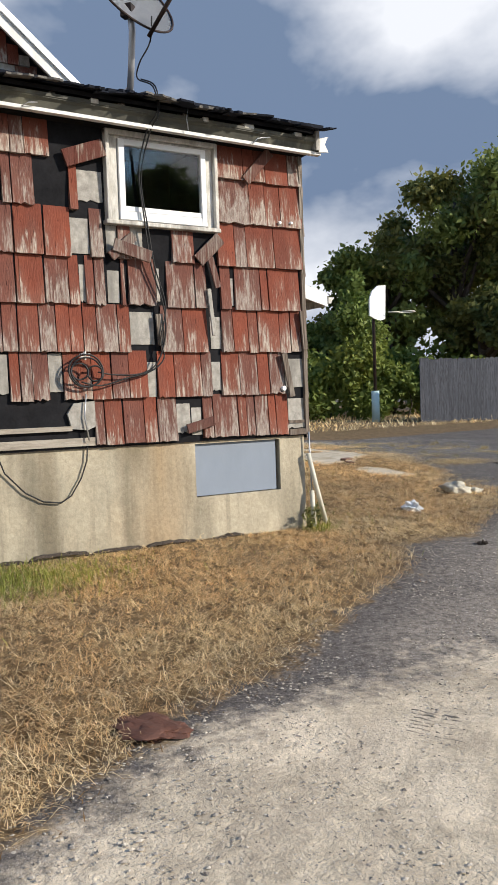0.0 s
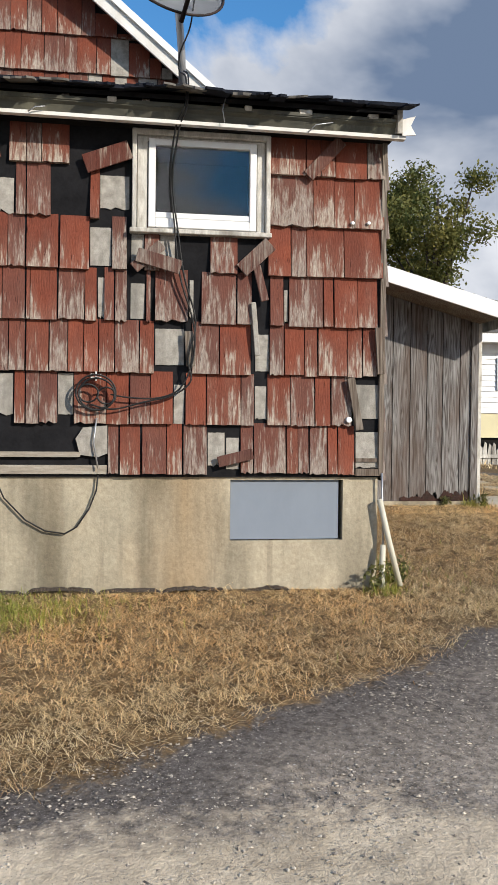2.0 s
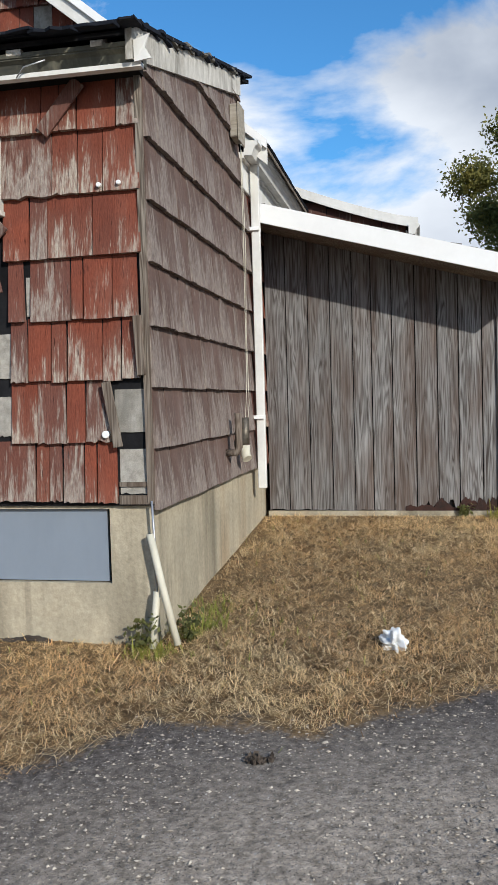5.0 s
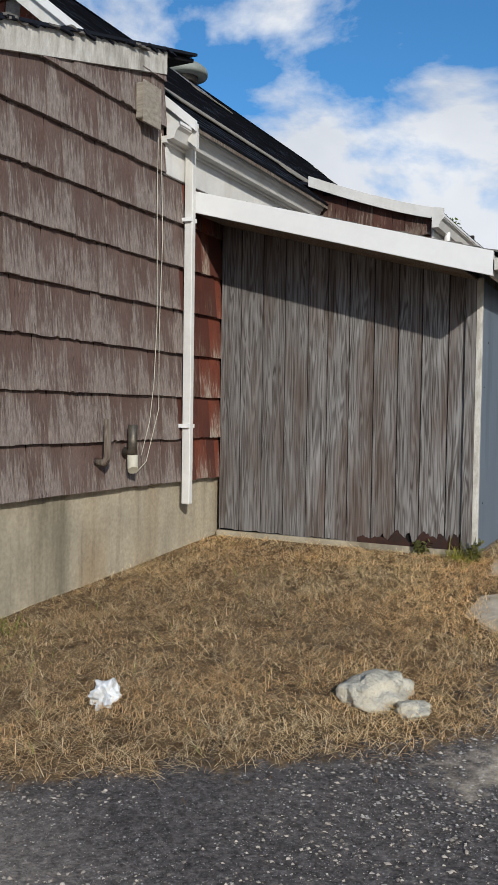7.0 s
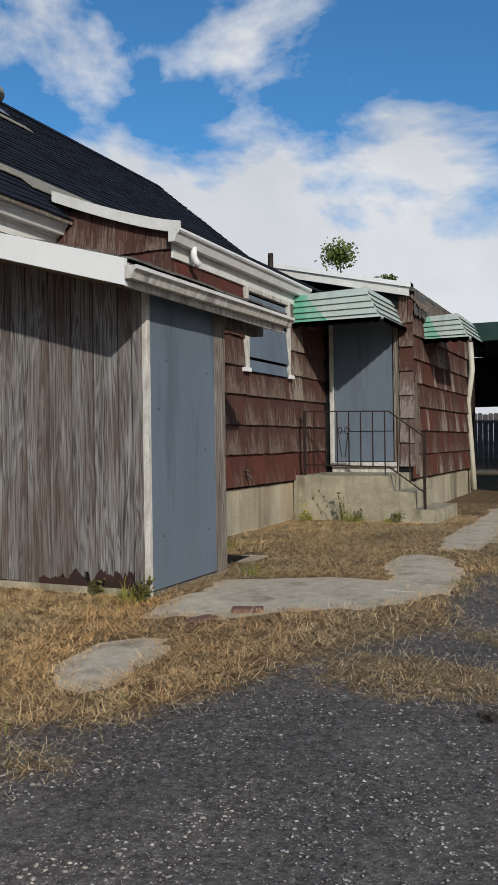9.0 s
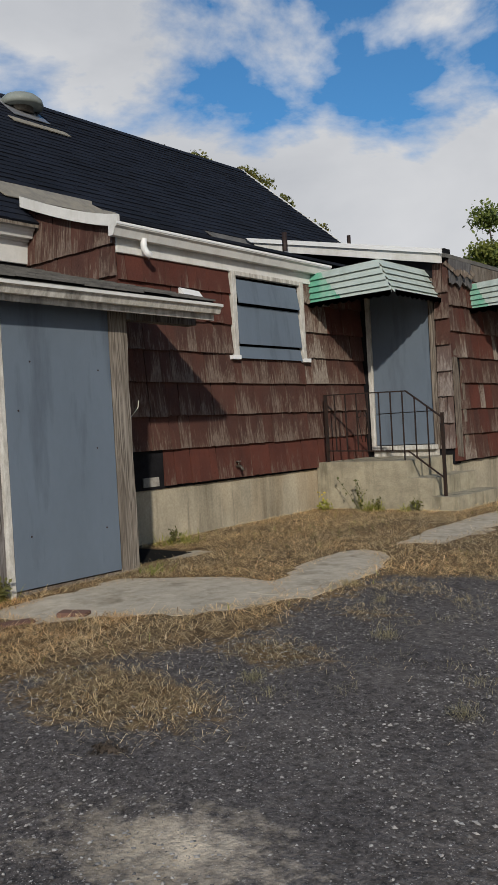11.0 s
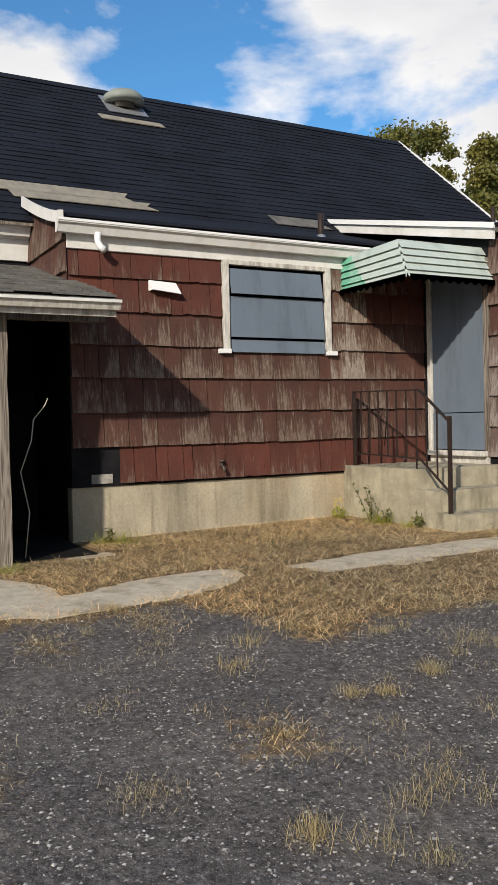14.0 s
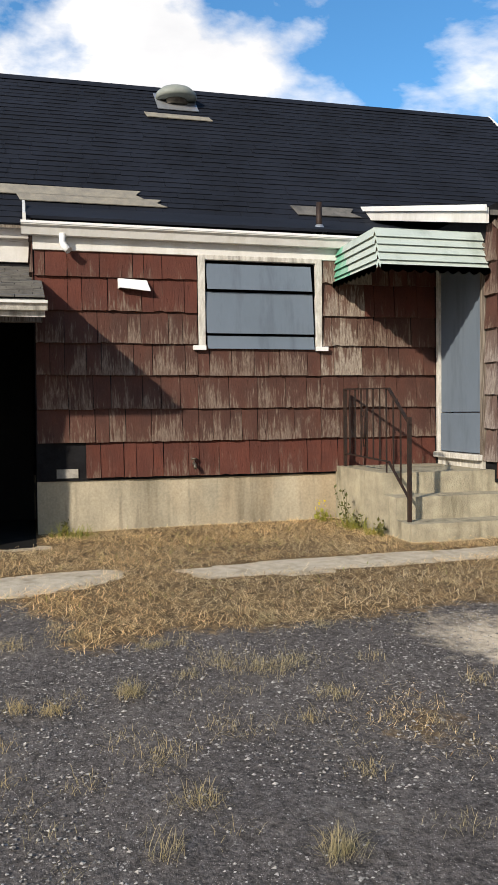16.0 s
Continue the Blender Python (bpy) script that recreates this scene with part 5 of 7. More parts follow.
def shed():
    s = thing("shed", "lean-to shed of bare grey planks with a low shingled roof", "shed")
    x = SX + 0.03
    r = random.Random(5)
    while x < SDX - 0.02:
        w = min(r.choice((0.175, 0.19, 0.2, 0.21)), SDX - x)
        zb = 0.645 + r.uniform(-0.008, 0.008)
        bm = bmesh.new()
        t = SHED_TOP(x) - 0.08
        n = 6
        pts = [(x + 0.005, SY, t)]
        for k in range(n + 1):
            rag = r.uniform(0, 0.13 if x > 5.7 else 0.012) if 0 < k < n else 0
            pts.append((x + 0.005 + (w - 0.010) * k / n, SY, zb + rag))
        pts.append((x + w - 0.005, SY, SHED_TOP(x + w) - 0.08))
        poly(bm, pts, (0, 0.022, 0))
        part("plank", bm, PLANK, s)
        x += w
    # near-black sheet: shade in the plank gaps painted as colour
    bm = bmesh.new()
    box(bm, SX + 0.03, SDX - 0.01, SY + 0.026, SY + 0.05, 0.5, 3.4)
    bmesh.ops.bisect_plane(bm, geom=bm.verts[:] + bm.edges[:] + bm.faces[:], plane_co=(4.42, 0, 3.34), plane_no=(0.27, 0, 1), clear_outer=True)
    part("shade_backing", bm, SHADEBLACK, s)
    bm = bmesh.new()
    box(bm, SX + 0.02, SDX, SY - 0.015, SY + 0.14, 0.45, 0.64)
    part("footing", bm, CONCRETE, s, "thin concrete footing")
    r2 = random.Random(8)
    for k in range(9):
        bm = bmesh.new()
        x0 = 5.72 + 0.1 * k
        ring = [(x0, SY - 0.001, 0.635), (x0 + 0.1, SY - 0.001, 0.635)]
        for q in range(7):
            xq = x0 + 0.1 - 0.1 * q / 6
            tall = 0.05 + (0.07 + 0.014 * k) * max(0.0, 0.35 + noise.noise((xq * 9, 1, 2)) + 0.5 * noise.noise((xq * 50, 5, 2)))
            ring.append((xq, SY - 0.001, 0.62 + tall))
        poly(bm, ring, (0, -0.005, 0))
        part("rotten_edge", bm, ROTRED, s)
    bm = bmesh.new()
    tube(bm, [(6.35, 10.75, 0.62), (6.33, 10.8, 1.0), (6.30, 10.74, 1.35), (6.38, 10.82, 1.62), (6.31, 10.86, 1.80), (6.36, 10.95, 1.92), (6.34, 10.98, 1.98)], 0.005, 5)
    part("stray_wire", bm, PIPEW, s, "bent pale wire standing in the dark")
    boxpart("corner_trim", (SDX - 0.09, SDX - 0.01, SY - 0.024, SY - 0.002, 0.645, 2.75), PLANK, s, "", 0.003)
    boxpart("corner_trim", (SDX - 0.008, SDX + 0.035, SY - 0.024, SY + 0.02, 0.56, 2.72), WHITEWORN, s, "narrow white corner strip", 0.003)
    # door face
    boxpart("door_board", (SDX + 0.012, SDX + 0.03, 9.40, 10.38, 0.63, 2.70), BOARDGREY, s, "grey-painted plywood sheet over the doorway", 0.003)
    for yy, zz in ((9.55, 1.0), (9.62, 2.25), (10.25, 0.98), (10.25, 2.2), (9.5, 1.9), (10.2, 1.6)):
        bm = bmesh.new()
        tube(bm, [(SDX + 0.029, yy, zz), (SDX + 0.033, yy, zz)], 0.007, 8)
        part("nail_head", bm, IRON, s)
    boxpart("door_sill", (SDX - 0.12, SDX + 0.02, 9.40, 10.40, 0.50, 0.62), ROTWOOD, s)
    bm = bmesh.new()
    box(bm, SDX - 0.1, SDX + 0.03, 10.39, 10.57, 0.60, 2.70)
    bmesh.ops.subdivide_edges(bm, edges=bm.edges[:], cuts=6, use_grid_fill=True)
    for v in bm.verts:
        v.co.y += 0.012 * noise.noise(v.co * 6)
        v.co.x += 0.008 * noise.noise(v.co * 9)
    part("post", bm, POSTWOOD, s, "split weathered door post")
    boxpart("header", (SDX - 0.1, SDX + 0.01, SY, 11.42, 2.62, 2.78), PLANK, s)
    # added near-black wall and floor stand in for the shed's unlit inside
    boxpart("inner_shade_wall", (SX + 0.05, SX + 0.07, SY + 0.05, 11.34, 0.5, 3.3), SHADEBLACK, s)
    boxpart("inner_shade_floor", (SX + 0.05, SDX - 0.12, SY + 0.05, 11.34, 0.50, 0.62), SHADEBLACK, s)
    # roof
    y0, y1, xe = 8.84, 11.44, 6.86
    # near-black deck: shade under the shed roof painted into it
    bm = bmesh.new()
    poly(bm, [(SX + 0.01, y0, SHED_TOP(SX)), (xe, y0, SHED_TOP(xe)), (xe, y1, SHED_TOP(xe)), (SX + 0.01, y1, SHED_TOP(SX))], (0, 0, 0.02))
    part("roof_deck", bm, SHADEBLACK, s)
    rr = random.Random(3)
    v, f = [], []
    k, step = 0, 0.13
    while k * step < xe - SX:
        xl = xe + 0.03 - k * step
        xh = max(xl - step * 1.2, SX + 0.01)
        y = y0 - rr.uniform(0, 0.2)
        while y < y1:
            yb = min(y + 0.3, y1)
            ya = max(y, y0)
            t = rr.uniform(0.03, 0.045)
            n = len(v)
            for yy in (ya + 0.003, yb - 0.003):
                v += [(xl, yy, SHED_TOP(xl) + t - 0.016), (xl, yy, SHED_TOP(xl) + t), (xh, yy, SHED_TOP(xh) + 0.024)]
            f += [(n, n + 1, n + 4, n + 3), (n + 1, n + 2, n + 5, n + 4), (n, n + 2, n + 1), (n + 3, n + 4, n + 5)]
            y = yb
        k += 1
    ob = raw("roofing", v, f, ROOFGREY, s)
    ob["kind"] = "stuff"
    bm = bmesh.new()
    poly(bm, [(SX + 0.04, y0, SHED_TOP(SX) + 0.02), (xe, y0, SHED_TOP(xe) + 0.02), (xe, y0, SHED_TOP(xe) - 0.15), (SX + 0.04, y0, SHED_TOP(SX) - 0.15)], (0, -0.03, 0))
    part("barge_board", bm, VINYL, s, "bright white barge board")
    bm = bmesh.new()
    box(bm, xe - 0.025, xe - 0.003, y0, y1, 2.64, SHED_TOP(xe) + 0.015)
    part("eave_board", bm, WHITEWORN, s)
    bm = bmesh.new()
    poly(bm, [(SX + 0.04, y0, SHED_TOP(SX) - 0.15), (SDX, y0, SHED_TOP(SDX) - 0.15), (SDX, SY, SHED_TOP(SDX) - 0.15), (SX + 0.04, SY, SHED_TOP(SX) - 0.15)], (0, 0, 0.01))
    part("soffit", bm, ROTWOOD, s)


shed()
gutter("rain_gutter", (6.87, 8.80, 2.76), (6.87, 11.46, 2.77), (1, 0, 0), 0.08, 0.08, WHITEWORN, WHITE, "worn white gutter along the shed eave, bent at its end")

# ---- downpipe, meter box, pipes on the side wall ----
dp = thing("downpipe", "white square rain downpipe strapped to the side wall", "downpipe")
bm = bmesh.new()
beam(bm, (SX + 0.085, 8.74, 0.93), (SX + 0.085, 8.74, 3.80), 0.075, 0.055, up=(0, 1, 0))
bevel(bm, 0.006)
part("pipe", bm, WHITE, dp)
for z in (1.55, 3.20):
    boxpart("strap", (SX + 0.02, SX + 0.12, 8.69, 8.79, z, z + 0.03), VINYL, dp)
mb = thing("junction_box", "bleached weathered wooden box under the eave", "junction box")
boxpart("body", (SX + 0.02, SX + 0.09, 8.06, 8.27, 3.82, 4.08), ROTPALE, mb, "", 0.008)
boxpart("cover", (SX + 0.09, SX + 0.10, 8.05, 8.28, 3.79, 4.09), ROTPALE, mb, "split bleached cover board")
gm = thing("wall_pipe", "old grey service pipes bent into the wall", "pipe")
for pts, rd in (([(SX + 0.02, 7.62, 1.32), (SX + 0.10, 7.62, 1.32), (SX + 0.12, 7.62, 1.36), (SX + 0.12, 7.62, 1.62)], 0.028),
                ([(SX + 0.03, 7.95, 1.38), (SX + 0.10, 7.95, 1.38), (SX + 0.10, 7.95, 1.58)], 0.036)):
    bm = bmesh.new()
    tube(bm, pts, rd, 10)
    part("pipe", bm, ROTWOOD if rd < 0.03 else BRASS, gm)
bm = bmesh.new()
tube(bm, [(SX + 0.10, 7.95, 1.36), (SX + 0.10, 7.95, 1.28), (SX + 0.12, 7.93, 1.25)], 0.04, 10)
part("white_cap", bm, PIPEW, gm)
wire = thing("loose_wires", "thin pale wires hanging down the side wall", "wire")
for pts in ([(8.32, 3.9), (8.30, 3.2), (8.33, 2.4), (8.28, 1.9), (8.24, 1.6), (8.12, 1.35)], [(8.36, 3.8), (8.38, 3.0), (8.36, 2.3), (8.35, 1.7), (8.2, 1.3), (8.05, 1.22)]):
    bm = bmesh.new()
    tube(bm, [(SX + 0.05 + 0.01 * (k % 2), y, z) for k, (y, z) in enumerate(pts)], 0.003, 5)
    part("wire", bm, PIPEW, wire)

# ---- plastic pipes at the corner ----
for pts, rd, lab in (([(4.375, 5.85, 0.985), (4.44, 5.835, 0.70), (4.525, 5.82, 0.37)], 0.021, "yellowed plastic pipe leaning at the house corner"),
                     ([(4.405, 5.85, 0.66), (4.395, 5.83, 0.52), (4.385, 5.80, 0.35)], 0.021, "short broken plastic pipe stub by the corner")):
    bm = bmesh.new()
    tube(bm, pts, rd, 10)
    tagged(finish("plastic_pipe", bm, PIPEW), lab, "pipe", "plastic pipes")


bm = bmesh.new()
tube(bm, [(4.39, 5.855, 1.17), (4.40, 5.855, 0.9), (4.405, 5.85, 0.62)], 0.007, 6)
tagged(finish("metal_rod", bm, STEEL), "thin metal rod running down the house corner", "rod")


# ---- dish and cables ----
def dish():
    d = thing("satellite_dish", "grey satellite dish on a bent mast on the front roof", "satellite dish")
    bm = bmesh.new()
    tube(bm, [(2.97, 6.15, 3.84), (2.955, 6.05, 4.10), (2.93, 5.96, 4.30), (2.91, 5.95, 4.46)], 0.026, 12)
    part("mast", bm, STEEL, d)
    for s in (-1, 1):
        bm = bmesh.new()
        beam(bm, (2.97 + 0.09 * s, 6.18, 3.83), (2.965, 6.13, 3.95), 0.03, 0.01)
        part("foot_strut", bm, STEEL, d)
    c = Vector((2.87, 5.84, 4.45))
    fwd = Vector((0.25, -0.80, 0.50)).normalized()
    sd = fwd.cross(Vector((0, 0, 1))).normalized()
    up = sd.cross(fwd)
    bm = bmesh.new()
    rings = []
    for k in range(8):
        rr = k / 7
        rings.append([c + fwd * (0.09 * rr * rr - 0.05) + sd * (0.36 * rr * math.cos(a)) + up * (0.33 * rr * math.sin(a)) for a in [j * math.tau / 40 for j in range(40)]])
    vs = [[bm.verts.new(p) for p in ring] for ring in rings[1:]]
    ctr = bm.verts.new(rings[0][0])
    for j in range(40):
        bm.faces.new((ctr, vs[0][j], vs[0][(j + 1) % 40])).smooth = True
        for a, b in zip(vs, vs[1:]):
            bm.faces.new((a[j], b[j], b[(j + 1) % 40], a[(j + 1) % 40])).smooth = True
    bmesh.ops.solidify(bm, geom=bm.faces[:], thickness=0.008)
    part("reflector", bm, DISHMAT, d)
    bm = bmesh.new()
    rim = [p + fwd * 0.002 for p in rings[-1]]
    tube(bm, rim + rim[:1], 0.009, 6, False)
    part("rim", bm, IRON, d)
    bm = bmesh.new()
    tip = c + fwd * 0.42 - up * 0.24
    tube(bm, [c - up * 0.36, tip - up * 0.06, tip], 0.016, 8)
    part("feed_arm", bm, IRON, d)
    bm = bmesh.new()
    tube(bm, [tip - fwd * 0.06, tip + fwd * 0.04], 0.035, 10)
    part("receiver", bm, IRON, d)
    bm = bmesh.new()
    beam(bm, c - fwd * 0.07, Vector((2.91, 5.95, 4.42)), 0.09, 0.09)
    part("bracket", bm, IRON, d)


dish()
Y = FY - 0.075
cab = thing("dish_cable", "black cables hanging from the dish down to a wall bracket", "cable")
runs = [
    [(3.02, 5.80, 4.36), (2.99, 5.78, 4.16), (2.93, 5.85, 4.02), (2.93, 5.9, 3.92), (2.96, 5.70, 3.80), (2.955, 5.63, 3.60), (2.90, 5.70, 3.48), (2.87, Y, 3.2), (2.90, Y, 2.85), (2.94, Y, 2.51), (3.02, Y, 2.25), (3.045, Y, 2.1), (3.03, Y, 1.93), (2.95, Y, 1.75), (2.8, Y, 1.68), (2.6, Y, 1.68), (2.48, Y, 1.70)],
    [(2.96, 5.9, 3.92), (2.975, 5.69, 3.80), (2.965, 5.63, 3.58), (2.92, 5.70, 3.46), (2.885, Y, 3.15), (2.925, Y, 2.8), (2.97, Y, 2.5), (3.05, Y, 2.2), (3.0, Y, 1.95), (3.02, Y, 1.80), (2.9, Y, 1.70), (2.7, Y, 1.65), (2.5, Y, 1.60), (2.35, Y, 1.63)],
]
for pts in runs:
    bm = bmesh.new()
    fine = []
    for a, b, c, d in zip([pts[0]] + pts, pts, pts[1:], pts[2:] + [pts[-1]]):
        for k in range(5):
            t = k / 5
            fine.append([0.5 * (2 * b[i] + (c[i] - a[i]) * t + (2 * a[i] - 5 * b[i] + 4 * c[i] - d[i]) * t * t + (3 * b[i] - a[i] - 3 * c[i] + d[i]) * t ** 3) for i in range(3)])
    tube(bm, fine + [pts[-1]], 0.006, 6)
    part("cable", bm, CABLE, cab)
coil = thing("cable_coil", "loops of black cable hung on a small wall clip", "cable coil")
for cx, cz, rr in ((2.335, 1.705, 0.062), (2.455, 1.69, 0.058), (2.385, 1.71, 0.125), (2.39, 1.70, 0.112)):
    bm = bmesh.new()
    ring = [(cx + rr * math.cos(a) * 1.05, Y - 0.01 + 0.006 * math.sin(3 * a), cz + rr * 0.95 * math.sin(a)) for a in [j * math.tau / 30 for j in range(31)]]
    tube(bm, ring, 0.007, 6, False)
    part("loop", bm, CABLE, coil)
bm = bmesh.new()
box(bm, 2.35, 2.42, Y - 0.01, Y + 0.02, 1.805, 1.815)
box(bm, 2.35, 2.42, Y - 0.01, Y + 0.02, 1.825, 1.835)
box(bm, 2.38, 2.39, Y - 0.01, Y + 0.03, 1.79, 1.85)
part("clip", bm, WHITE, coil)
low = thing("ground_wire", "thin wire trailing down the foundation", "wire")
for pts in ([(2.39, 1.54), (2.37, 1.38), (2.40, 1.2)], [(2.40, 1.16), (2.39, 1.05), (2.34, 0.92), (2.26, 0.80), (2.18, 0.755), (2.05, 0.775), (1.92, 0.85), (1.78, 1.0), (1.70, 1.2)]):
    bm = bmesh.new()
    tube(bm, [(x, (FY - 0.05 if z > 1.19 else FY - 0.005), z) for x, z in pts], 0.006, 5)
    part("wire", bm, CABLE if pts[0][1] < 1.3 else STEEL, low)
for x, z, r in ((4.149, 2.925, 0.014), (4.265, 2.93, 0.013), (4.139, 1.546, 0.022)):
    bm = bmesh.new()
    tube(bm, [(x, FY - 0.055, z), (x, FY - 0.025, z)], r, 12)
    bevel(bm, 0.004)
    part("insulator_knob", bm, VINYL, wall_front, "small white porcelain knob")


# ---- roof pipes ----
for x, y, h in ((LX - 0.25, 14.42, 0.30), (3.55, 19.0, 0.3)):
    pipe = thing("vent_pipe", "short rusty plumbing vent pipe on the roof", "vent pipe", "vent pipes")
    bm = bmesh.new()
    zb = 3.80 if x > 5 else MAIN(x)
    tube(bm, [(x, y, zb - 0.1), (x, y, zb + h)], 0.035, 10)
    part("pipe", bm, IRON, pipe)
    bm = bmesh.new()
    tube(bm, [(x, y, zb - 0.02), (x, y, zb + 0.06)], [0.09, 0.04], 10)
    part("boot", bm, STEEL, pipe)

# ---- yard things ----
def slab(pts, label):
    """A thin slab almost flush with the ground, with a broken outline."""
    ring = []
    for (ax, ay), (bx, by) in zip(pts, pts[1:] + pts[:1]):
        n = max(2, int(math.hypot(bx - ax, by - ay) / 0.06))
        for k in range(n):
            x, y = ax + (bx - ax) * k / n, ay + (by - ay) * k / n
            w = 0.10 * noise.noise((x * 2.3, y * 2.3, 1)) + 0.06 * noise.noise((x * 9, y * 9, 5))
            ring.append((x + w, y + 0.8 * w))
    cx, cy = sum(p[0] for p in ring) / len(ring), sum(p[1] for p in ring) / len(ring)
    bm = bmesh.new()
    mid = bm.verts.new((cx, cy, ground_z(cx, cy) + 0.012))
    top = [bm.verts.new((x, y, ground_z(x, y) + 0.005)) for x, y in ring]
    low = [bm.verts.new((x, y, ground_z(x, y) - 0.08)) for x, y in ring]
    for k in range(len(ring)):
        j = (k + 1) % len(ring)
        bm.faces.new((mid, top[k], top[j]))
        bm.faces.new((top[k], low[k], low[j], top[j]))
    return tagged(finish("path_slab", bm, SLABCON), label, "slab", "path slabs")


for pts, label in zip(SLABS, ("broken concrete slab in the dry grass", "wide cracked concrete slab before the shed door", "pale concrete slab of the garden path",
                              "narrow concrete path slab before the steps", "small sunken stone by the shed")):
    slab(pts, label)


def stone(name, c, size, material, label, cat, seed, flat=0.6):
    bm = bmesh.new()
    bmesh.ops.create_icosphere(bm, subdivisions=4, radius=1.0)
    for v in bm.verts:
        k = 1 + 0.35 * noise.noise(v.co * 1.3 + Vector((seed, 0, 0))) + (0.8 if material is PLASTIC else 0.26) * noise.noise(v.co * 2.6 + Vector((0, seed, 0))) + 0.10 * noise.noise(v.co * 7)
        v.co = Vector((v.co.x * size[0] * k, v.co.y * size[1] * k, max(v.co.z * size[2] * k, -size[2] * flat)))
    for f in bm.faces:
        f.smooth = material is ROCKM
    ob = finish(name, bm, material)
    ob.location = (c[0], c[1], ground_z(c[0], c[1]) + size[2] * 0.45)
    ob.rotation_euler = (0, 0, seed)
    return tagged(ob, label, cat)


stone("rock", (6.83, 6.56), (0.185, 0.13, 0.085), ROCKM, "pale weathered lump of broken concrete on dry grass", "rock", 1.3)
stone("rock", (7.02, 6.47), (0.08, 0.07, 0.04), ROCKM, "small pale fragment beside the larger rock", "rock", 3.1)
stone("plastic_scrap", (5.70, 6.02), (0.085, 0.055, 0.06), PLASTIC, "crumpled white plastic scrap on the dry grass", "litter", 5.2)
for x, y, a in ((7.46, 9.27, 0.4), (7.28, 8.98, 1.2)):
    bm = bmesh.new()
    box(bm, -0.10, 0.10, -0.045, 0.045, 0, 0.06)
    bevel(bm, 0.006)
    b = finish("brick", bm, BRICKM)
    b.location, b.rotation_euler = (x, y, ground_z(x, y) - 0.034), (0.06, 0, a)
    tagged(b, "old red brick lying on the ground", "brick", "loose bricks")
stone("rusty_cover", (1.59, 3.11), (0.165, 0.125, 0.03), RUSTM, "flat rusty iron lid half buried in the ground", "lid", 2.2, 1.0)

TREAD = (2.51, 2.53)
tread = thing("tyre_track", "faint tyre tread ribs pressed into the gravel", "tyre track")
for k in range(7):
    for part_of in (0, 1):
        bm = bmesh.new()
        rows = []
        for q in range(6):
            d = 0.52 * part_of + 0.44 * q / 5
            ax = TREAD[0] + 0.030 * k + 0.13 * d - 0.05 + 0.012 * noise.noise((k * 3.1, d * 6, 1))
            ay = TREAD[1] + 0.022 * k - 0.24 * d + 0.02 + 0.012 * noise.noise((k * 2.3, d * 7, 5))
            rows.append((ax, ay, ground_z(ax, ay) - 0.002 + 0.007 * noise.noise((ax * 30, ay * 30, k))))
        tube(bm, rows, [0.003 + 0.006 * math.sin(math.pi * (0.1 + 0.8 * q / 5)) * (0.7 + 0.5 * noise.noise((k, q * 0.8, part_of))) for q in range(6)], 6)
        part("rib", bm, MUD, tread)

# ---- carport, fences, neighbour ----
cp = thing("carport", "open carport with a dark roof on black posts", "carport")
bm = bmesh.new()
poly(bm, [(5.2, 21.0, 3.85), (9.0, 21.0, 3.7), (9.0, 27, 3.7), (5.2, 27, 3.85)], (0, 0, 0.12))
part("roof", bm, GREENTAR, cp)
boxpart("fascia", (5.2, 9.0, 20.96, 21.0, 3.55, 3.9), GREENTAR, cp, "green-black roof edge")
# added near-black panel stands in for the shade inside the carport
boxpart("back_shade_panel", (4.8, 9.2, 26.9, 27.0, 2.5, 3.8), SHADEBLACK, cp)
for x, y in ((6.86, 21.1), (8.9, 21.1), (6.86, 26.8), (8.9, 26.8)):
    boxpart("post", (x - 0.06, x + 0.06, y - 0.06, y + 0.06, 0.5, 3.75), IRON, cp)
spout = thing("broken_downspout", "bent white downspout hanging loose at the corner", "downspout")
bm = bmesh.new()
tube(bm, [(RX + 0.06, 19.9, 3.4), (RX + 0.12, 19.7, 2.9), (RX + 0.02, 19.8, 2.3), (RX + 0.05, 19.9, 1.6), (RX + 0.10, 19.9, 0.75)], 0.05, 8)
part("pipe", bm, PIPEW, spout)


def fence(x0, y0, x1, y1, h, material, label, rails=True, w=0.14, gap=0.006, seed=1):
    f = thing("board_fence", label, "fence")
    r = random.Random(seed)
    a, b = Vector((x0, y0, 0)), Vector((x1, y1, 0))
    d = (b - a).normalized()
    nrm = Vector((-d.y, d.x, 0))
    n = int((b - a).length / w)
    for k in range(n):
        p = a + d * (k * w)
        z = ground_z(p.x, p.y)
        top = z + h + r.uniform(-0.03, 0.02)
        bm = bmesh.new()
        q = p + d * (w - gap)
        poly(bm, [(p.x, p.y, z - 0.05), (q.x, q.y, z - 0.05), (q.x, q.y, top - 0.03), ((p.x + q.x) / 2, (p.y + q.y) / 2, top), (p.x, p.y, top - 0.03)], nrm * 0.02)
        part("fence_board", bm, material, f)
    for z in (0.4, h - 0.25):
        bm = bmesh.new()
        o = -nrm * 0.03 if rails else nrm * 0.05
        beam(bm, a + o + Vector((0, 0, ground_z(x0, y0) + z)), b + o + Vector((0, 0, ground_z(x1, y1) + z)), 0.04, 0.09)
        part("rail", bm, material, f)
    return f


fence(17.4, 18.4, 30.0, 15.5, 1.9, FENCEBLUE, "tall dark blue-grey board fence", False, 0.16, 0.004, 2)
fence(12.6, 26.5, 20.5, 26.5, 1.65, FENCEWOOD, "old grey board fence under vines", False, 0.15, 0.02, 3)
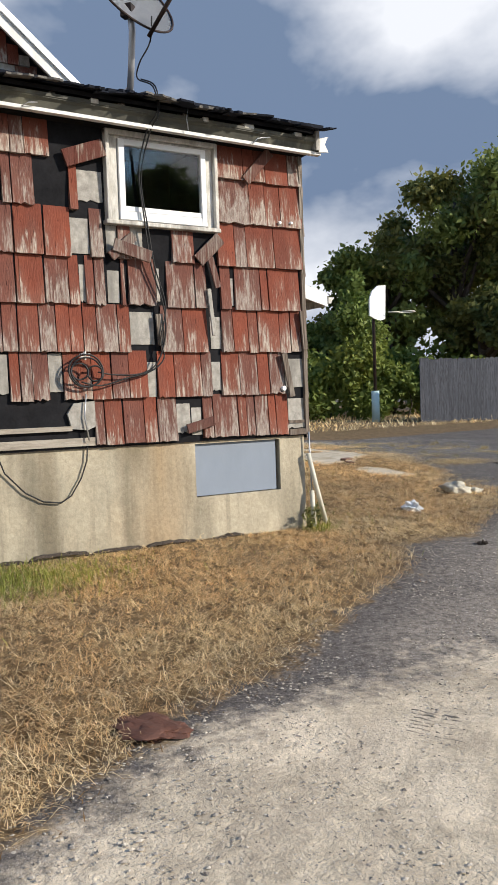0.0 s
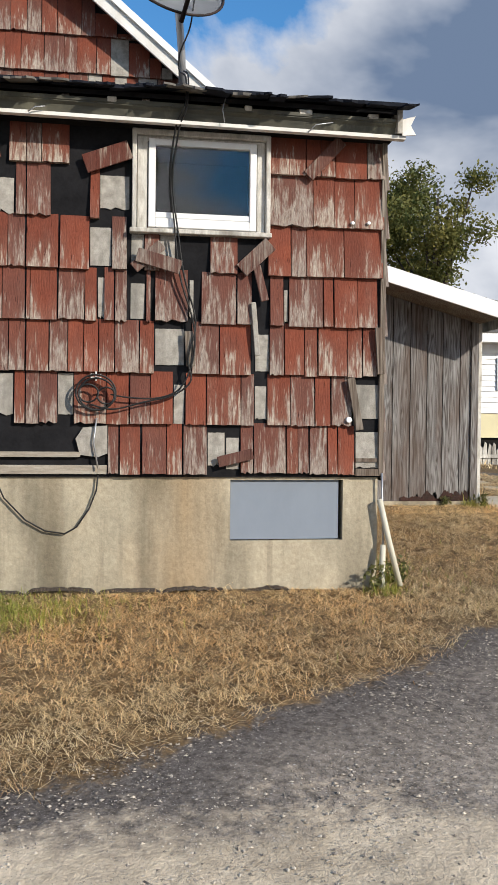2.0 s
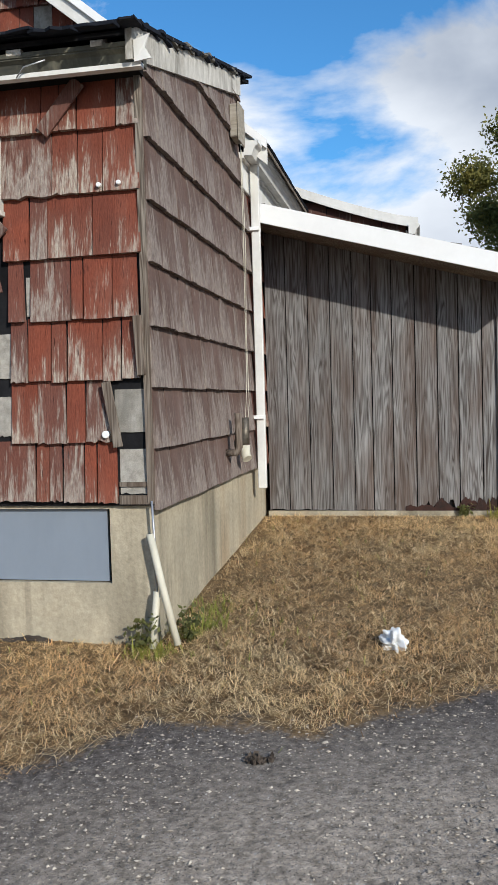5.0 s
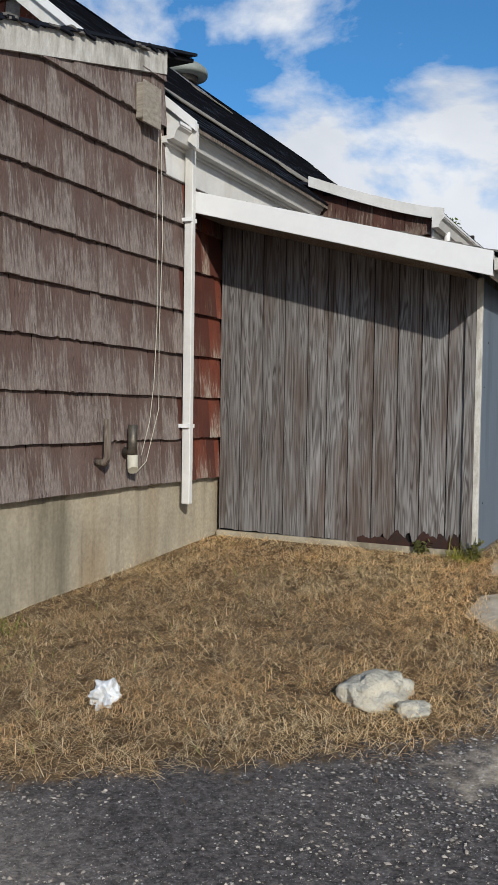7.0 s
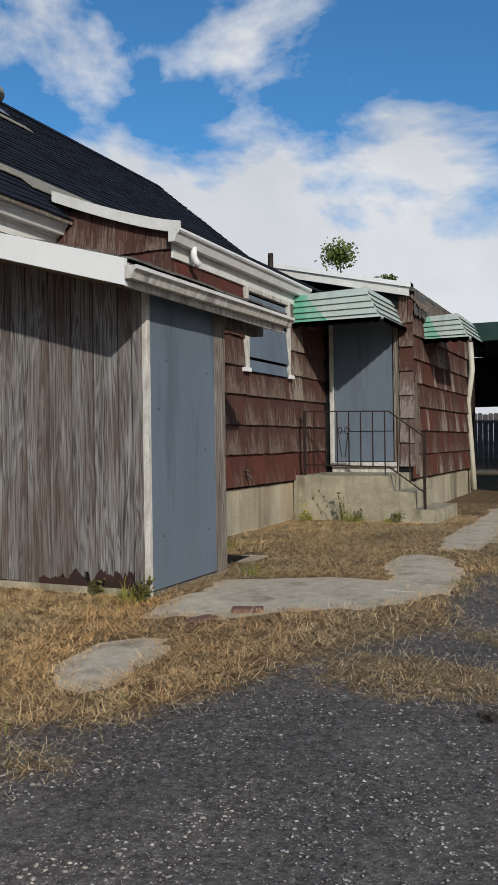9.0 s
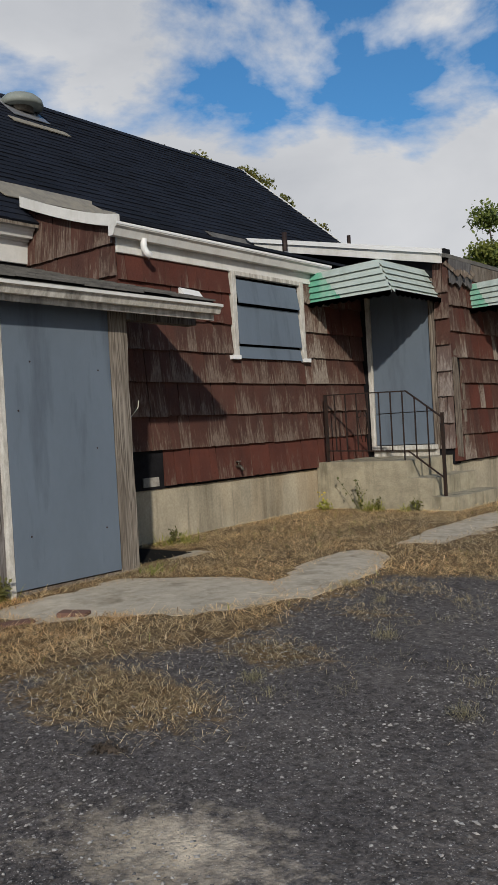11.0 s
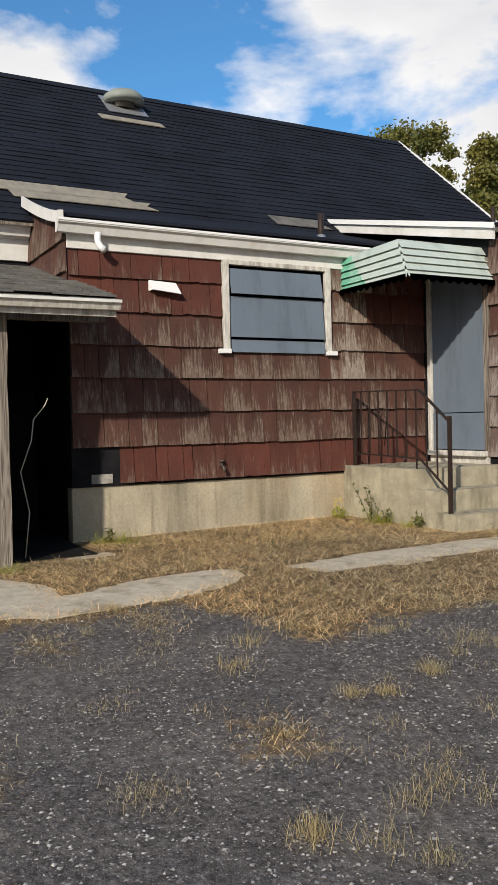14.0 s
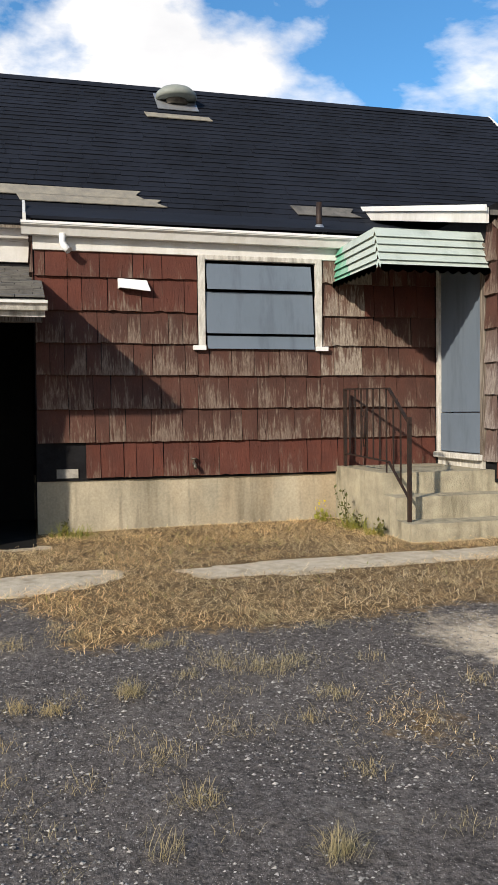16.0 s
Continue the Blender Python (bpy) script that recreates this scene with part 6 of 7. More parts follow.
fence(2.0, 29.5, 9.5, 29.5, 1.75, FENCEWOOD, "grey board fence behind the carport", True, 0.15, 0.01, 4)


def neighbour():
    h = thing("neighbour_house", "small white clapboard house with a grey shingled roof", "house")
    x0, x1, y0, y1 = 9.4, 12.40, 18.5, 23.5
    boxpart("wall", (x0, x1, y0, y1, 1.80, 3.36), WHITE, h)
    r = random.Random(2)
    k = 0
    while 1.82 + k * 0.125 < 3.34:
        z = 1.82 + k * 0.125
        bm = bmesh.new()
        poly(bm, [(x0, y0 - 0.03, z), (x1, y0 - 0.03, z), (x1, y0 - 0.008, z + 0.128), (x0, y0 - 0.008, z + 0.128)], (0, 0.008, 0))
        part("clapboard", bm, VINYL, h)
        k += 1
    boxpart("corner_trim", (x1 - 0.09, x1 + 0.02, y0 - 0.045, y0 + 0.1, 0.75, 3.34), VINYL, h)
    boxpart("lower_panel", (x0, x1 - 0.09, y0 - 0.02, y0 + 0.1, 1.25, 1.80), CREAM, h, "cream lower panel")
    # near-black block paints the shade of the hollow behind the lower boards
    boxpart("skirt", (x0, x1, y0 + 0.05, y1, 0.5, 1.25), SHADEBLACK, h)
    for j in range(16):
        bm = bmesh.new()
        x = x1 - 0.15 - j * 0.11
        zt = r.uniform(0.95, 1.25)
        poly(bm, [(x, y0, 0.62), (x + 0.09, y0, 0.62), (x + 0.09, y0, zt), (x + 0.04, y0, zt + 0.05), (x, y0, zt - r.uniform(0, 0.2))], (0, 0.02, 0))
        part("skirt_board", bm, WHITEWORN, h)
    boxpart("rail", (x0, x1, y0 - 0.03, y0, 0.78, 0.86), WHITEWORN, h)
    boxpart("shutter", (11.1, 11.32, y0 - 0.06, y0 - 0.03, 2.35, 3.1), STEEL, h)
    boxpart("eave", (x0 - 0.3, x1 + 0.40, y0 - 0.45, y1 + 0.3, 3.42, 3.62), VINYL, h)
    rows = 9
    for j in range(rows):
        a, b = j / rows, (j + 1) / rows
        bm = bmesh.new()
        ya, yb = y0 - 0.45 + 2.6 * a, y0 - 0.45 + 2.6 * b
        za, zb = 3.62 + 1.35 * a, 3.62 + 1.35 * b
        poly(bm, [(x0 - 0.3, ya, za + 0.03), (x1 + 0.40 - 1.9 * a, ya, za + 0.03), (x1 + 0.40 - 1.9 * b, yb, zb + 0.01), (x0 - 0.3, yb, zb + 0.01)], (0, 0.0, -0.04))
        part("roof_course", bm, ROOFGREY, h)


neighbour()


def hoop():
    h = thing("basketball_hoop", "white fan-shaped backboard on a dark pole with a pale sleeve", "basketball hoop")
    x, y = 16.87, 19.8
    bm = bmesh.new()
    tube(bm, [(x, y, 0.5), (x, y, 3.75), (x + 0.1, y - 0.1, 3.95)], 0.05, 10)
    part("pole", bm, IRON, h)
    bm = bmesh.new()
    tube(bm, [(x, y, 0.6), (x, y, 1.6)], 0.12, 14)
    part("sleeve", bm, TEAL, h, "pale plastic sleeve round the foot")
    bm = bmesh.new()
    pts = [(16.55, 3.85), (16.56, 4.33), (16.68, 4.58), (16.95, 4.76), (17.32, 4.80), (17.27, 3.78), (17.05, 3.72), (16.8, 3.76)]
    poly(bm, [(px, y - 0.15 + (px - 16.9) * 0.2, pz) for px, pz in pts], (0, 0.05, 0))
    part("backboard", bm, VINYL, h)
    bm = bmesh.new()
    tube(bm, [(17.9 + 0.25 * math.cos(a), y - 0.35 + 0.25 * math.sin(a), 3.98) for a in [k * math.tau / 20 for k in range(21)]], 0.018, 6, False)
    tube(bm, [(17.28, y - 0.2, 3.97), (17.66, y - 0.35, 3.98)], 0.02, 6)
    part("rim", bm, PIPEW, h)


hoop()


# ---- leaves ----
def leaf_cloud(rs, centres, radii, count, size, squash=0.8, shell=0.55):
    """Small bent leaf quads thrown through a set of clumps."""
    c = np.array(centres)
    r = np.array(radii)
    w = r ** 2
    idx = rs.choice(len(c), count, p=w / w.sum())
    d = rs.normal(size=(count, 3))
    d /= np.linalg.norm(d, axis=1)[:, None]
    rad = r[idx] * (shell + (1 - shell) * rs.random(count)) * (1 + 0.16 * rs.normal(size=count))
    p = c[idx] + d * rad[:, None] * np.array([1, 1, squash])
    a = rs.normal(size=(count, 3))
    a /= np.linalg.norm(a, axis=1)[:, None]
    b = np.cross(a, rs.normal(size=(count, 3)))
    b /= np.linalg.norm(b, axis=1)[:, None]
    s = size * (0.6 + 0.8 * rs.random(count))[:, None]
    v = np.stack([p - a * s, p + b * s * 0.55, p + a * s, p - b * s * 0.55], 1).reshape(-1, 3)
    f = np.arange(count * 4).reshape(-1, 4)
    return v, f


for k, (x, y, s) in enumerate(((5.19, 4.66, 0.05), (9.15, 8.05, 0.06), (7.15, 6.75, 0.07))):
    v, f = leaf_cloud(np.random.RandomState(60 + k), [(x, y, ground_z(x, y) + 0.01), (x + s, y + 0.3 * s, ground_z(x, y) + 0.008)], [s, s * 0.7], 110, 0.016, 0.15, 0.1)
    tagged(raw("leaf_litter", v, f, BARK), "small dark clump of rotten leaves on the ground", "leaves")


def tree(x, y, top, radius, label, seed, leaf=LEAF, count=9000, size=0.13, trunk=0.22, gaps=0.8):
    rs = np.random.RandomState(seed)
    z0 = ground_z(x, y)
    t = thing("tree", label, "tree")
    t.location = (x, y, z0)
    zc = top - z0 - radius
    bm = bmesh.new()
    tube(bm, [(0, 0, -0.2), (0.05, 0, zc * 0.4), (0.0, 0.1, zc * 0.8), (0.1, 0.05, zc + radius * 0.4)], [trunk, trunk * 0.8, trunk * 0.6, trunk * 0.2], 9)
    part("trunk", bm, BARK, t)
    cents, rads = [], []
    for k in range(32):
        d = rs.normal(size=3)
        d /= np.linalg.norm(d)
        rr = radius * (0.35 + 0.62 * rs.random())
        p = np.array([0, 0, zc]) + d * rr * np.array([1, 1, 0.85])
        cents.append(p)
        rads.append(radius * (0.13 + 0.19 * rs.random()))
        if k < 9:
            bm = bmesh.new()
            s = np.array([0, 0, zc * (0.5 + 0.4 * rs.random())])
            m = (s + p) / 2 + np.array([0, 0, -0.2])
            tube(bm, [s, m, p], [trunk * 0.4, trunk * 0.25, trunk * 0.08], 6)
            part("limb", bm, BARK, t)
    v, f = leaf_cloud(rs, cents, rads, int(count * (3.0 if size < 0.15 else 1.7)), size * (0.5 if size < 0.15 else 0.72), 0.75, 0.25)
    ob = raw("crown", v, f, leaf, t)
    return t


tree(-7.2, 30.2, 11.3, 2.3, "tall oak with dense dark leaves behind the roof", 11, LEAFAUT, 8000, 0.14)
tree(-10.0, 28.6, 12.6, 2.5, "leafy oak standing behind the house", 12, LEAFAUT, 8000, 0.14)
tree(0.6, 33.5, 8.8, 2.3, "rounded green tree beyond the house", 13, LEAF, 6000, 0.13)
tree(11.9, 31.6, 13.0, 4.5, "broad dark oak beyond the drive", 14, LEAFAUT, 24000, 0.14)
tree(13.2, 28.0, 11.0, 2.7, "thin-crowned tree with sky between its leaves", 15, LEAFAUT, 3000, 0.13)
for x, y, top, rad, seed in ((15.5, -19.5, 11.5, 4.2, 51), (-2.0, -26, 18.0, 7.0, 52), (-12, -25, 12, 5, 53)):
    tree(x, y, top, rad, "leafy tree across the drive, mirrored in the window", seed, LEAF, 11000, 0.24, 0.3)
for k, (x, y, top, rad) in enumerate(((20.3, 27.4, 4.9, 1.8), (22.8, 26.0, 8.2, 2.7), (25.2, 24.6, 11.3, 3.7), (27.6, 22.6, 12.6, 4.2), (31, 20, 14.0, 4.8), (26, 30, 9.5, 3.6), (31, 28, 13, 4.6), (36, 25, 15.5, 5.5), (24.0, 22.0, 6.2, 2.2), (28.5, 18.8, 8.0, 3.0), (17.0, 34.0, 5.2, 2.4), (24, 33, 5.6, 2.3))):
    tree(x, y, top, rad, "dense dark green woodland tree behind the fence", 20 + k, (LEAF, LEAF, LEAFAUT)[k % 3], 11000, 0.17, 0.3)


def vines(label, cents, rads, count, seed, size=0.09):
    rs = np.random.RandomState(seed)
    t = thing("vine_thicket", label, "vines")
    v, f = leaf_cloud(rs, cents, rads, count, size, 0.9, 0.3)
    raw("leaves", v, f, VINE, t)
    for k in range(8):
        c = cents[k % len(cents)]
        bm = bmesh.new()
        tube(bm, [(c[0], c[1], 0.5), (c[0] + rs.uniform(-0.3, 0.3), c[1], c[2] * 0.6), (c[0] + rs.uniform(-0.3, 0.3), c[1] - 0.1, c[2])], 0.02, 5)
        part("stem", bm, BARK, t)
    return t


vines("tall green vine thicket swallowing the fence behind the hoop", [(17.6, 21.0, 1.2), (18.2, 21.1, 2.0), (17.4, 21.2, 2.7), (17.9, 21.3, 3.4), (17.2, 21.3, 3.9), (17.6, 21.6, 4.6), (17.0, 21.2, 2.0), (18.8, 20.6, 1.9), (19.4, 20.2, 2.2), (17.5, 21.5, 5.2)], [0.75, 0.8, 0.8, 0.7, 0.6, 0.5, 0.5, 0.6, 0.5, 0.35], 12000, 31, 0.09)
vines("low tangle of vines round the hoop", [(16.2, 22, 1.3), (15.4, 22.6, 1.5), (19.9, 20.6, 1.6), (20.6, 20.2, 2.0), (16.6, 21.8, 2.1), (15.8, 22.8, 2.3), (21.4, 19.9, 2.2)], [0.7, 0.7, 0.7, 0.6, 0.6, 0.6, 0.5], 8000, 34, 0.09)
vines("dark undergrowth below the woodland trees", [(20 + 1.3 * k, 24.5 - 0.35 * k, 1.6 + 0.8 * (k % 2)) for k in range(12)], [1.5] * 12, 12000, 35, 0.16)
vines("low leafy vines spilling over the grey fence", [(13 + 0.75 * k, 26.3 + 0.2 * math.sin(k), 2.3 + 0.35 * math.sin(k * 1.7)) for k in range(12)], [0.75] * 12, 9000, 32, 0.12)
vines("dark bush beside the carport", [(7.6, 27.5, 1.0), (8.2, 27.3, 1.1)], [0.5, 0.6], 2500, 33, 0.08)


# ---- dry grass, weeds and pebbles ----
def lawn_amount(x, y):
    d = np.maximum(signed(x, y, LAWN), -9)
    for cx, cy, cr in PATCHES:
        d = np.maximum(d, cr - np.hypot((x - cx) * 0.6, y - cy))
    n = np.array([noise.noise((a * 1.6, b * 1.6, 4.0)) + 0.6 * noise.noise((a * 6, b * 6, 9.0)) for a, b in zip(x, y)])
    return d + 0.12 * n


GZI = lambda x, y: np.array([ground_z(a, b) for a, b in zip(x, y)]) + 0.018


def free(x, y):
    """Clear of the buildings."""
    ok = ~((x < SX + 0.01) & (y > FY))
    ok &= ~((x < SDX - 0.02) & (y > SY - 0.01) & (y < 11.4))
    ok &= ~((x < LX + 0.01) & (y > 11.36))
    ok &= ~((x < 7.6) & (y > 14.48) & (y < DY)) & ~((x < RX) & (y > DY))
    return ok


def blades(rs, x, y, hmin, hmax, lie, width):
    n = len(x)
    z = GZI(x, y)
    h = rs.uniform(hmin, hmax, n)
    az = rs.uniform(0, math.tau, n)
    tilt = np.clip(rs.normal(lie, 0.18 if lie > 1.2 else 0.30, n), 0.05, 1.53)
    dx, dy, dz = np.sin(tilt) * np.cos(az), np.sin(tilt) * np.sin(az), np.cos(tilt)
    px, py = -np.sin(az), np.cos(az)
    w = width * rs.uniform(0.6, 1.3, n)
    base = np.stack([x, y, z - 0.008], 1)
    d = np.stack([dx, dy, dz], 1)
    s = np.stack([px, py, np.zeros(n)], 1) * w[:, None]
    mid = base + d * (h * 0.55)[:, None] + np.stack([np.zeros(n), np.zeros(n), 0.10 * h], 1)
    tip = base + d * h[:, None] - np.stack([np.zeros(n), np.zeros(n), 0.12 * h * np.sin(tilt)], 1)
    tip[:, 2] = np.maximum(tip[:, 2], z + 0.002)
    v = np.stack([base - s, base + s, mid + s * 0.8, mid - s * 0.8, tip], 1).reshape(-1, 3)
    k = np.arange(n) * 5
    f = [tuple(q) for q in np.stack([k, k + 1, k + 2, k + 3], 1)] + [tuple(q) for q in np.stack([k + 3, k + 2, k + 4], 1)]
    return v, f


def scatter(rs, n, x0, x1, y0, y1, keep):
    x, y = rs.uniform(x0, x1, n), rs.uniform(y0, y1, n)
    k = keep(x, y)
    return x[k], y[k]


def off_slabs(x, y):
    ok = np.ones(x.shape, bool)
    for s in SLABS:
        ok &= signed(x, y, s) < 0.17 * np.random.RandomState(5).random(len(x)) ** 2
    return ok


rs = np.random.RandomState(77)
near = lambda x, y: free(x, y) & off_slabs(x, y) & (np.hypot(x - 1.59, (y - 3.11) * 1.2) > 0.15) & (lawn_amount(x, y) > rs.normal(0.02, 0.10, len(x)))
tint = lambda x, y: np.array([noise.noise((a * 0.9, b * 0.9, 2.0)) + 0.5 * noise.noise((a * 4.0, b * 4.0, 6.0)) for a, b in zip(x, y)])
tone_n = lambda x, y, k, q: np.array([noise.noise((a * k, b * k, q)) for a, b in zip(x, y)])
x, y = scatter(rs, 260000, 0.3, 11.6, 2.4, 17.5, near)
xn, yn = scatter(rs, 210000, 0.4, 8.0, 2.4, 9.4, near)
x, y = np.concatenate([x, xn]), np.concatenate([y, yn])
clump = tone_n(x, y, 14, 1.0) + 0.6 * tone_n(x, y, 5, 8.0)
t = tint(x, y) + rs.normal(0, 0.25, len(x))
low = clump < rs.normal(-0.19, 0.10, len(x))
patchy = lambda x, y: signed(x, y, LAWN) < -0.05
# dark blades in the low gaps: shade between clumps put into their colour
v, f = blades(rs, x[low], y[low], 0.02, 0.07, 1.30, 0.0019)
tagged(raw("thatch", v, f, SHADETHATCH), "short thatch, its dark brown painting the shade between the grass clumps", "grass", kind="stuff")
on_drive = patchy(x, y)
for name, k, m, lab in (("dry_grass", ~low & (t > 0.2) & ~on_drive, STRAW, "matted straw-coloured dead grass"), ("rust_grass", ~low & (t <= 0.2) & ~on_drive, STRAWRED, "rust-brown dead grass")):
    up = k & (clump > 0.22)
    v, f = blades(rs, x[k & ~up], y[k & ~up], 0.03, 0.09, 1.33, 0.0013)
    tagged(raw(name, v, f, m), lab, "grass", kind="stuff")
    v, f = blades(rs, x[up], y[up], 0.02, 0.06, 0.95, 0.0012)
    tagged(raw(name, v, f, m), lab + ", standing in clumps", "grass", kind="stuff")
xs, ys = scatter(rs, 130000, 0.4, 10.2, 2.4, 15.5, near)
k = ~patchy(xs, ys)
v, f = blades(rs, xs[k], ys[k], 0.07, 0.17, 1.48, 0.0014)
tagged(raw("fallen_straw", v, f, STRAW), "long pale straws lying flat on the lawn", "grass", kind="stuff")
xs, ys = scatter(rs, 190000, 7.0, 12.0, 6.5, 13.3, lambda a, b: near(a, b) & patchy(a, b))
k = rs.random(len(xs)) < np.where(ys < 9.0, 0.6, 0.3)
v, f = blades(rs, xs[k], ys[k], 0.02, 0.07, 1.25, 0.0010)
tagged(raw("drive_straw", v, f, STRAW), "thin straw caught on the asphalt", "grass", kind="stuff")
v, f = blades(rs, xs[~k], ys[~k], 0.015, 0.055, 1.0, 0.0008)
tagged(raw("drive_grass", v, f, PALEGREEN), "fine dry weeds matted over the asphalt", "grass", kind="stuff")
green = lambda x, y: free(x, y) & (np.exp(-((x - 1.6) / 0.6) ** 2 - ((y - 5.45) / 0.35) ** 2) + np.exp(-((x - 4.75) / 0.35) ** 2 - ((y - 6.3) / 0.5) ** 2) + 0.5 * np.exp(-((x - 7.0) / 0.35) ** 2 - ((y - 12.9) / 0.5) ** 2) + 0.05 > rs.random(len(x)))
x, y = scatter(rs, 26000, 0.5, 9.0, 4.2, 15.0, lambda a, b: green(a, b) & near(a, b))
x2, y2 = scatter(rs, 30000, 0.6, 2.8, 4.3, 5.86, lambda a, b: (np.exp(-((a - 1.55) / 0.6) ** 2 - ((b - 5.45) / 0.32) ** 2) > rs.random(len(a))))
x, y = np.concatenate([x, x2]), np.concatenate([y, y2])
v, f = blades(rs, x, y, 0.03, 0.09, 0.8, 0.0022)
tagged(raw("green_grass", v, f, GREENGRASS), "patches of living green grass", "grass", kind="stuff")
x, y = scatter(rs, 9000, 8, 24, 17, 30, lambda a, b: signed(a, b, FARLAWN) > 0)
v, f = blades(rs, x, y, 0.06, 0.2, 0.9, 0.012)
tagged(raw("far_grass", v, f, STRAW), "sparse dry grass by the far fence", "grass", kind="stuff")


def tuft(x, y, seed, h, n, m, name="weed_tuft", label="dry tuft of grass growing through the asphalt"):
    r = np.random.RandomState(seed)
    wide = r.uniform(0.03, 0.075)
    xx, yy = x + r.normal(0, wide, n), y + r.normal(0, wide, n)
    v, f = blades(r, xx, yy, h * 0.3, h, 0.9, 0.0028 if m is GREENGRASS else 0.0008)
    return tagged(raw(name, v, f, m), label, "weed", "weed tufts")


r3 = random.Random(21)
TUFTS = "9.5,11.5 9.8,11.9 10.3,12.0 10.2,12.2 10.3,12.4 10.25,12.55 10.3,12.95 10.7,12.6 10.95,12.4 10.95,12.05 10.45,11.7 11.1,11.75 11.5,11.8 11.8,11.65 11.95,12.15 11.45,12.45 10.5,11.2 10.55,11.35 10.75,13.3 8.98,10.45 8.55,10.75 9.6,11.15 9.8,12.05 11.35,11.0 11.4,10.8 10.7,10.7 10.9,10.05 11.4,10.4 11.55,10.55 11.7,10.65 9.9,10.9 10.1,10.2 9.4,9.8 10.2,9.0 9.2,8.9 9.5,12.6 9.7,12.9"
for k, item in enumerate(TUFTS.split()):
    x, y = (float(q) for q in item.split(","))
    tuft(x, y, 200 + k, r3.uniform(0.06, 0.12), r3.choice((80, 140, 220)), PALEGREEN)
xs, ys = [], []
for k in range(70):
    x, y = r3.uniform(8.7, 12.2), r3.uniform(8.6, 14.0)
    if x - 8.7 < 0.75 * (y - 8.6) + 1.6:
        for q in range(r3.choice((20, 35, 60))):
            xs.append(x + r3.gauss(0, 0.05))
            ys.append(y + r3.gauss(0, 0.05))
v, f = blades(rs, np.array(xs), np.array(ys), 0.02, 0.065, 0.9, 0.0008)
tagged(raw("sparse_weeds", v, f, PALEGREEN), "sparse fine weeds sprouting from the asphalt", "weeds", kind="stuff")
for k, (x, y, h) in enumerate(((4.36, 5.74, 0.16), (4.46, 5.76, 0.13), (4.52, 6.05, 0.18), (4.62, 6.2, 0.2), (4.56, 6.5, 0.15), (6.55, 9.3, 0.2), (6.6, 9.28, 0.16), (6.5, 14.38, 0.3), (6.62, 14.36, 0.22), (7.0, 14.38, 0.15), (6.0, 11.6, 0.25), (6.1, 11.75, 0.2), (6.9, 10.5, 0.14))):
    tuft(x, y, 400 + k, h, 75, GREENGRASS, "weed_tuft", "green weeds growing against the wall")
WEEDLEAF = leaf_mat("dark_weed_leaf", (0.04, 0.055, 0.022), (0.13, 0.14, 0.055))
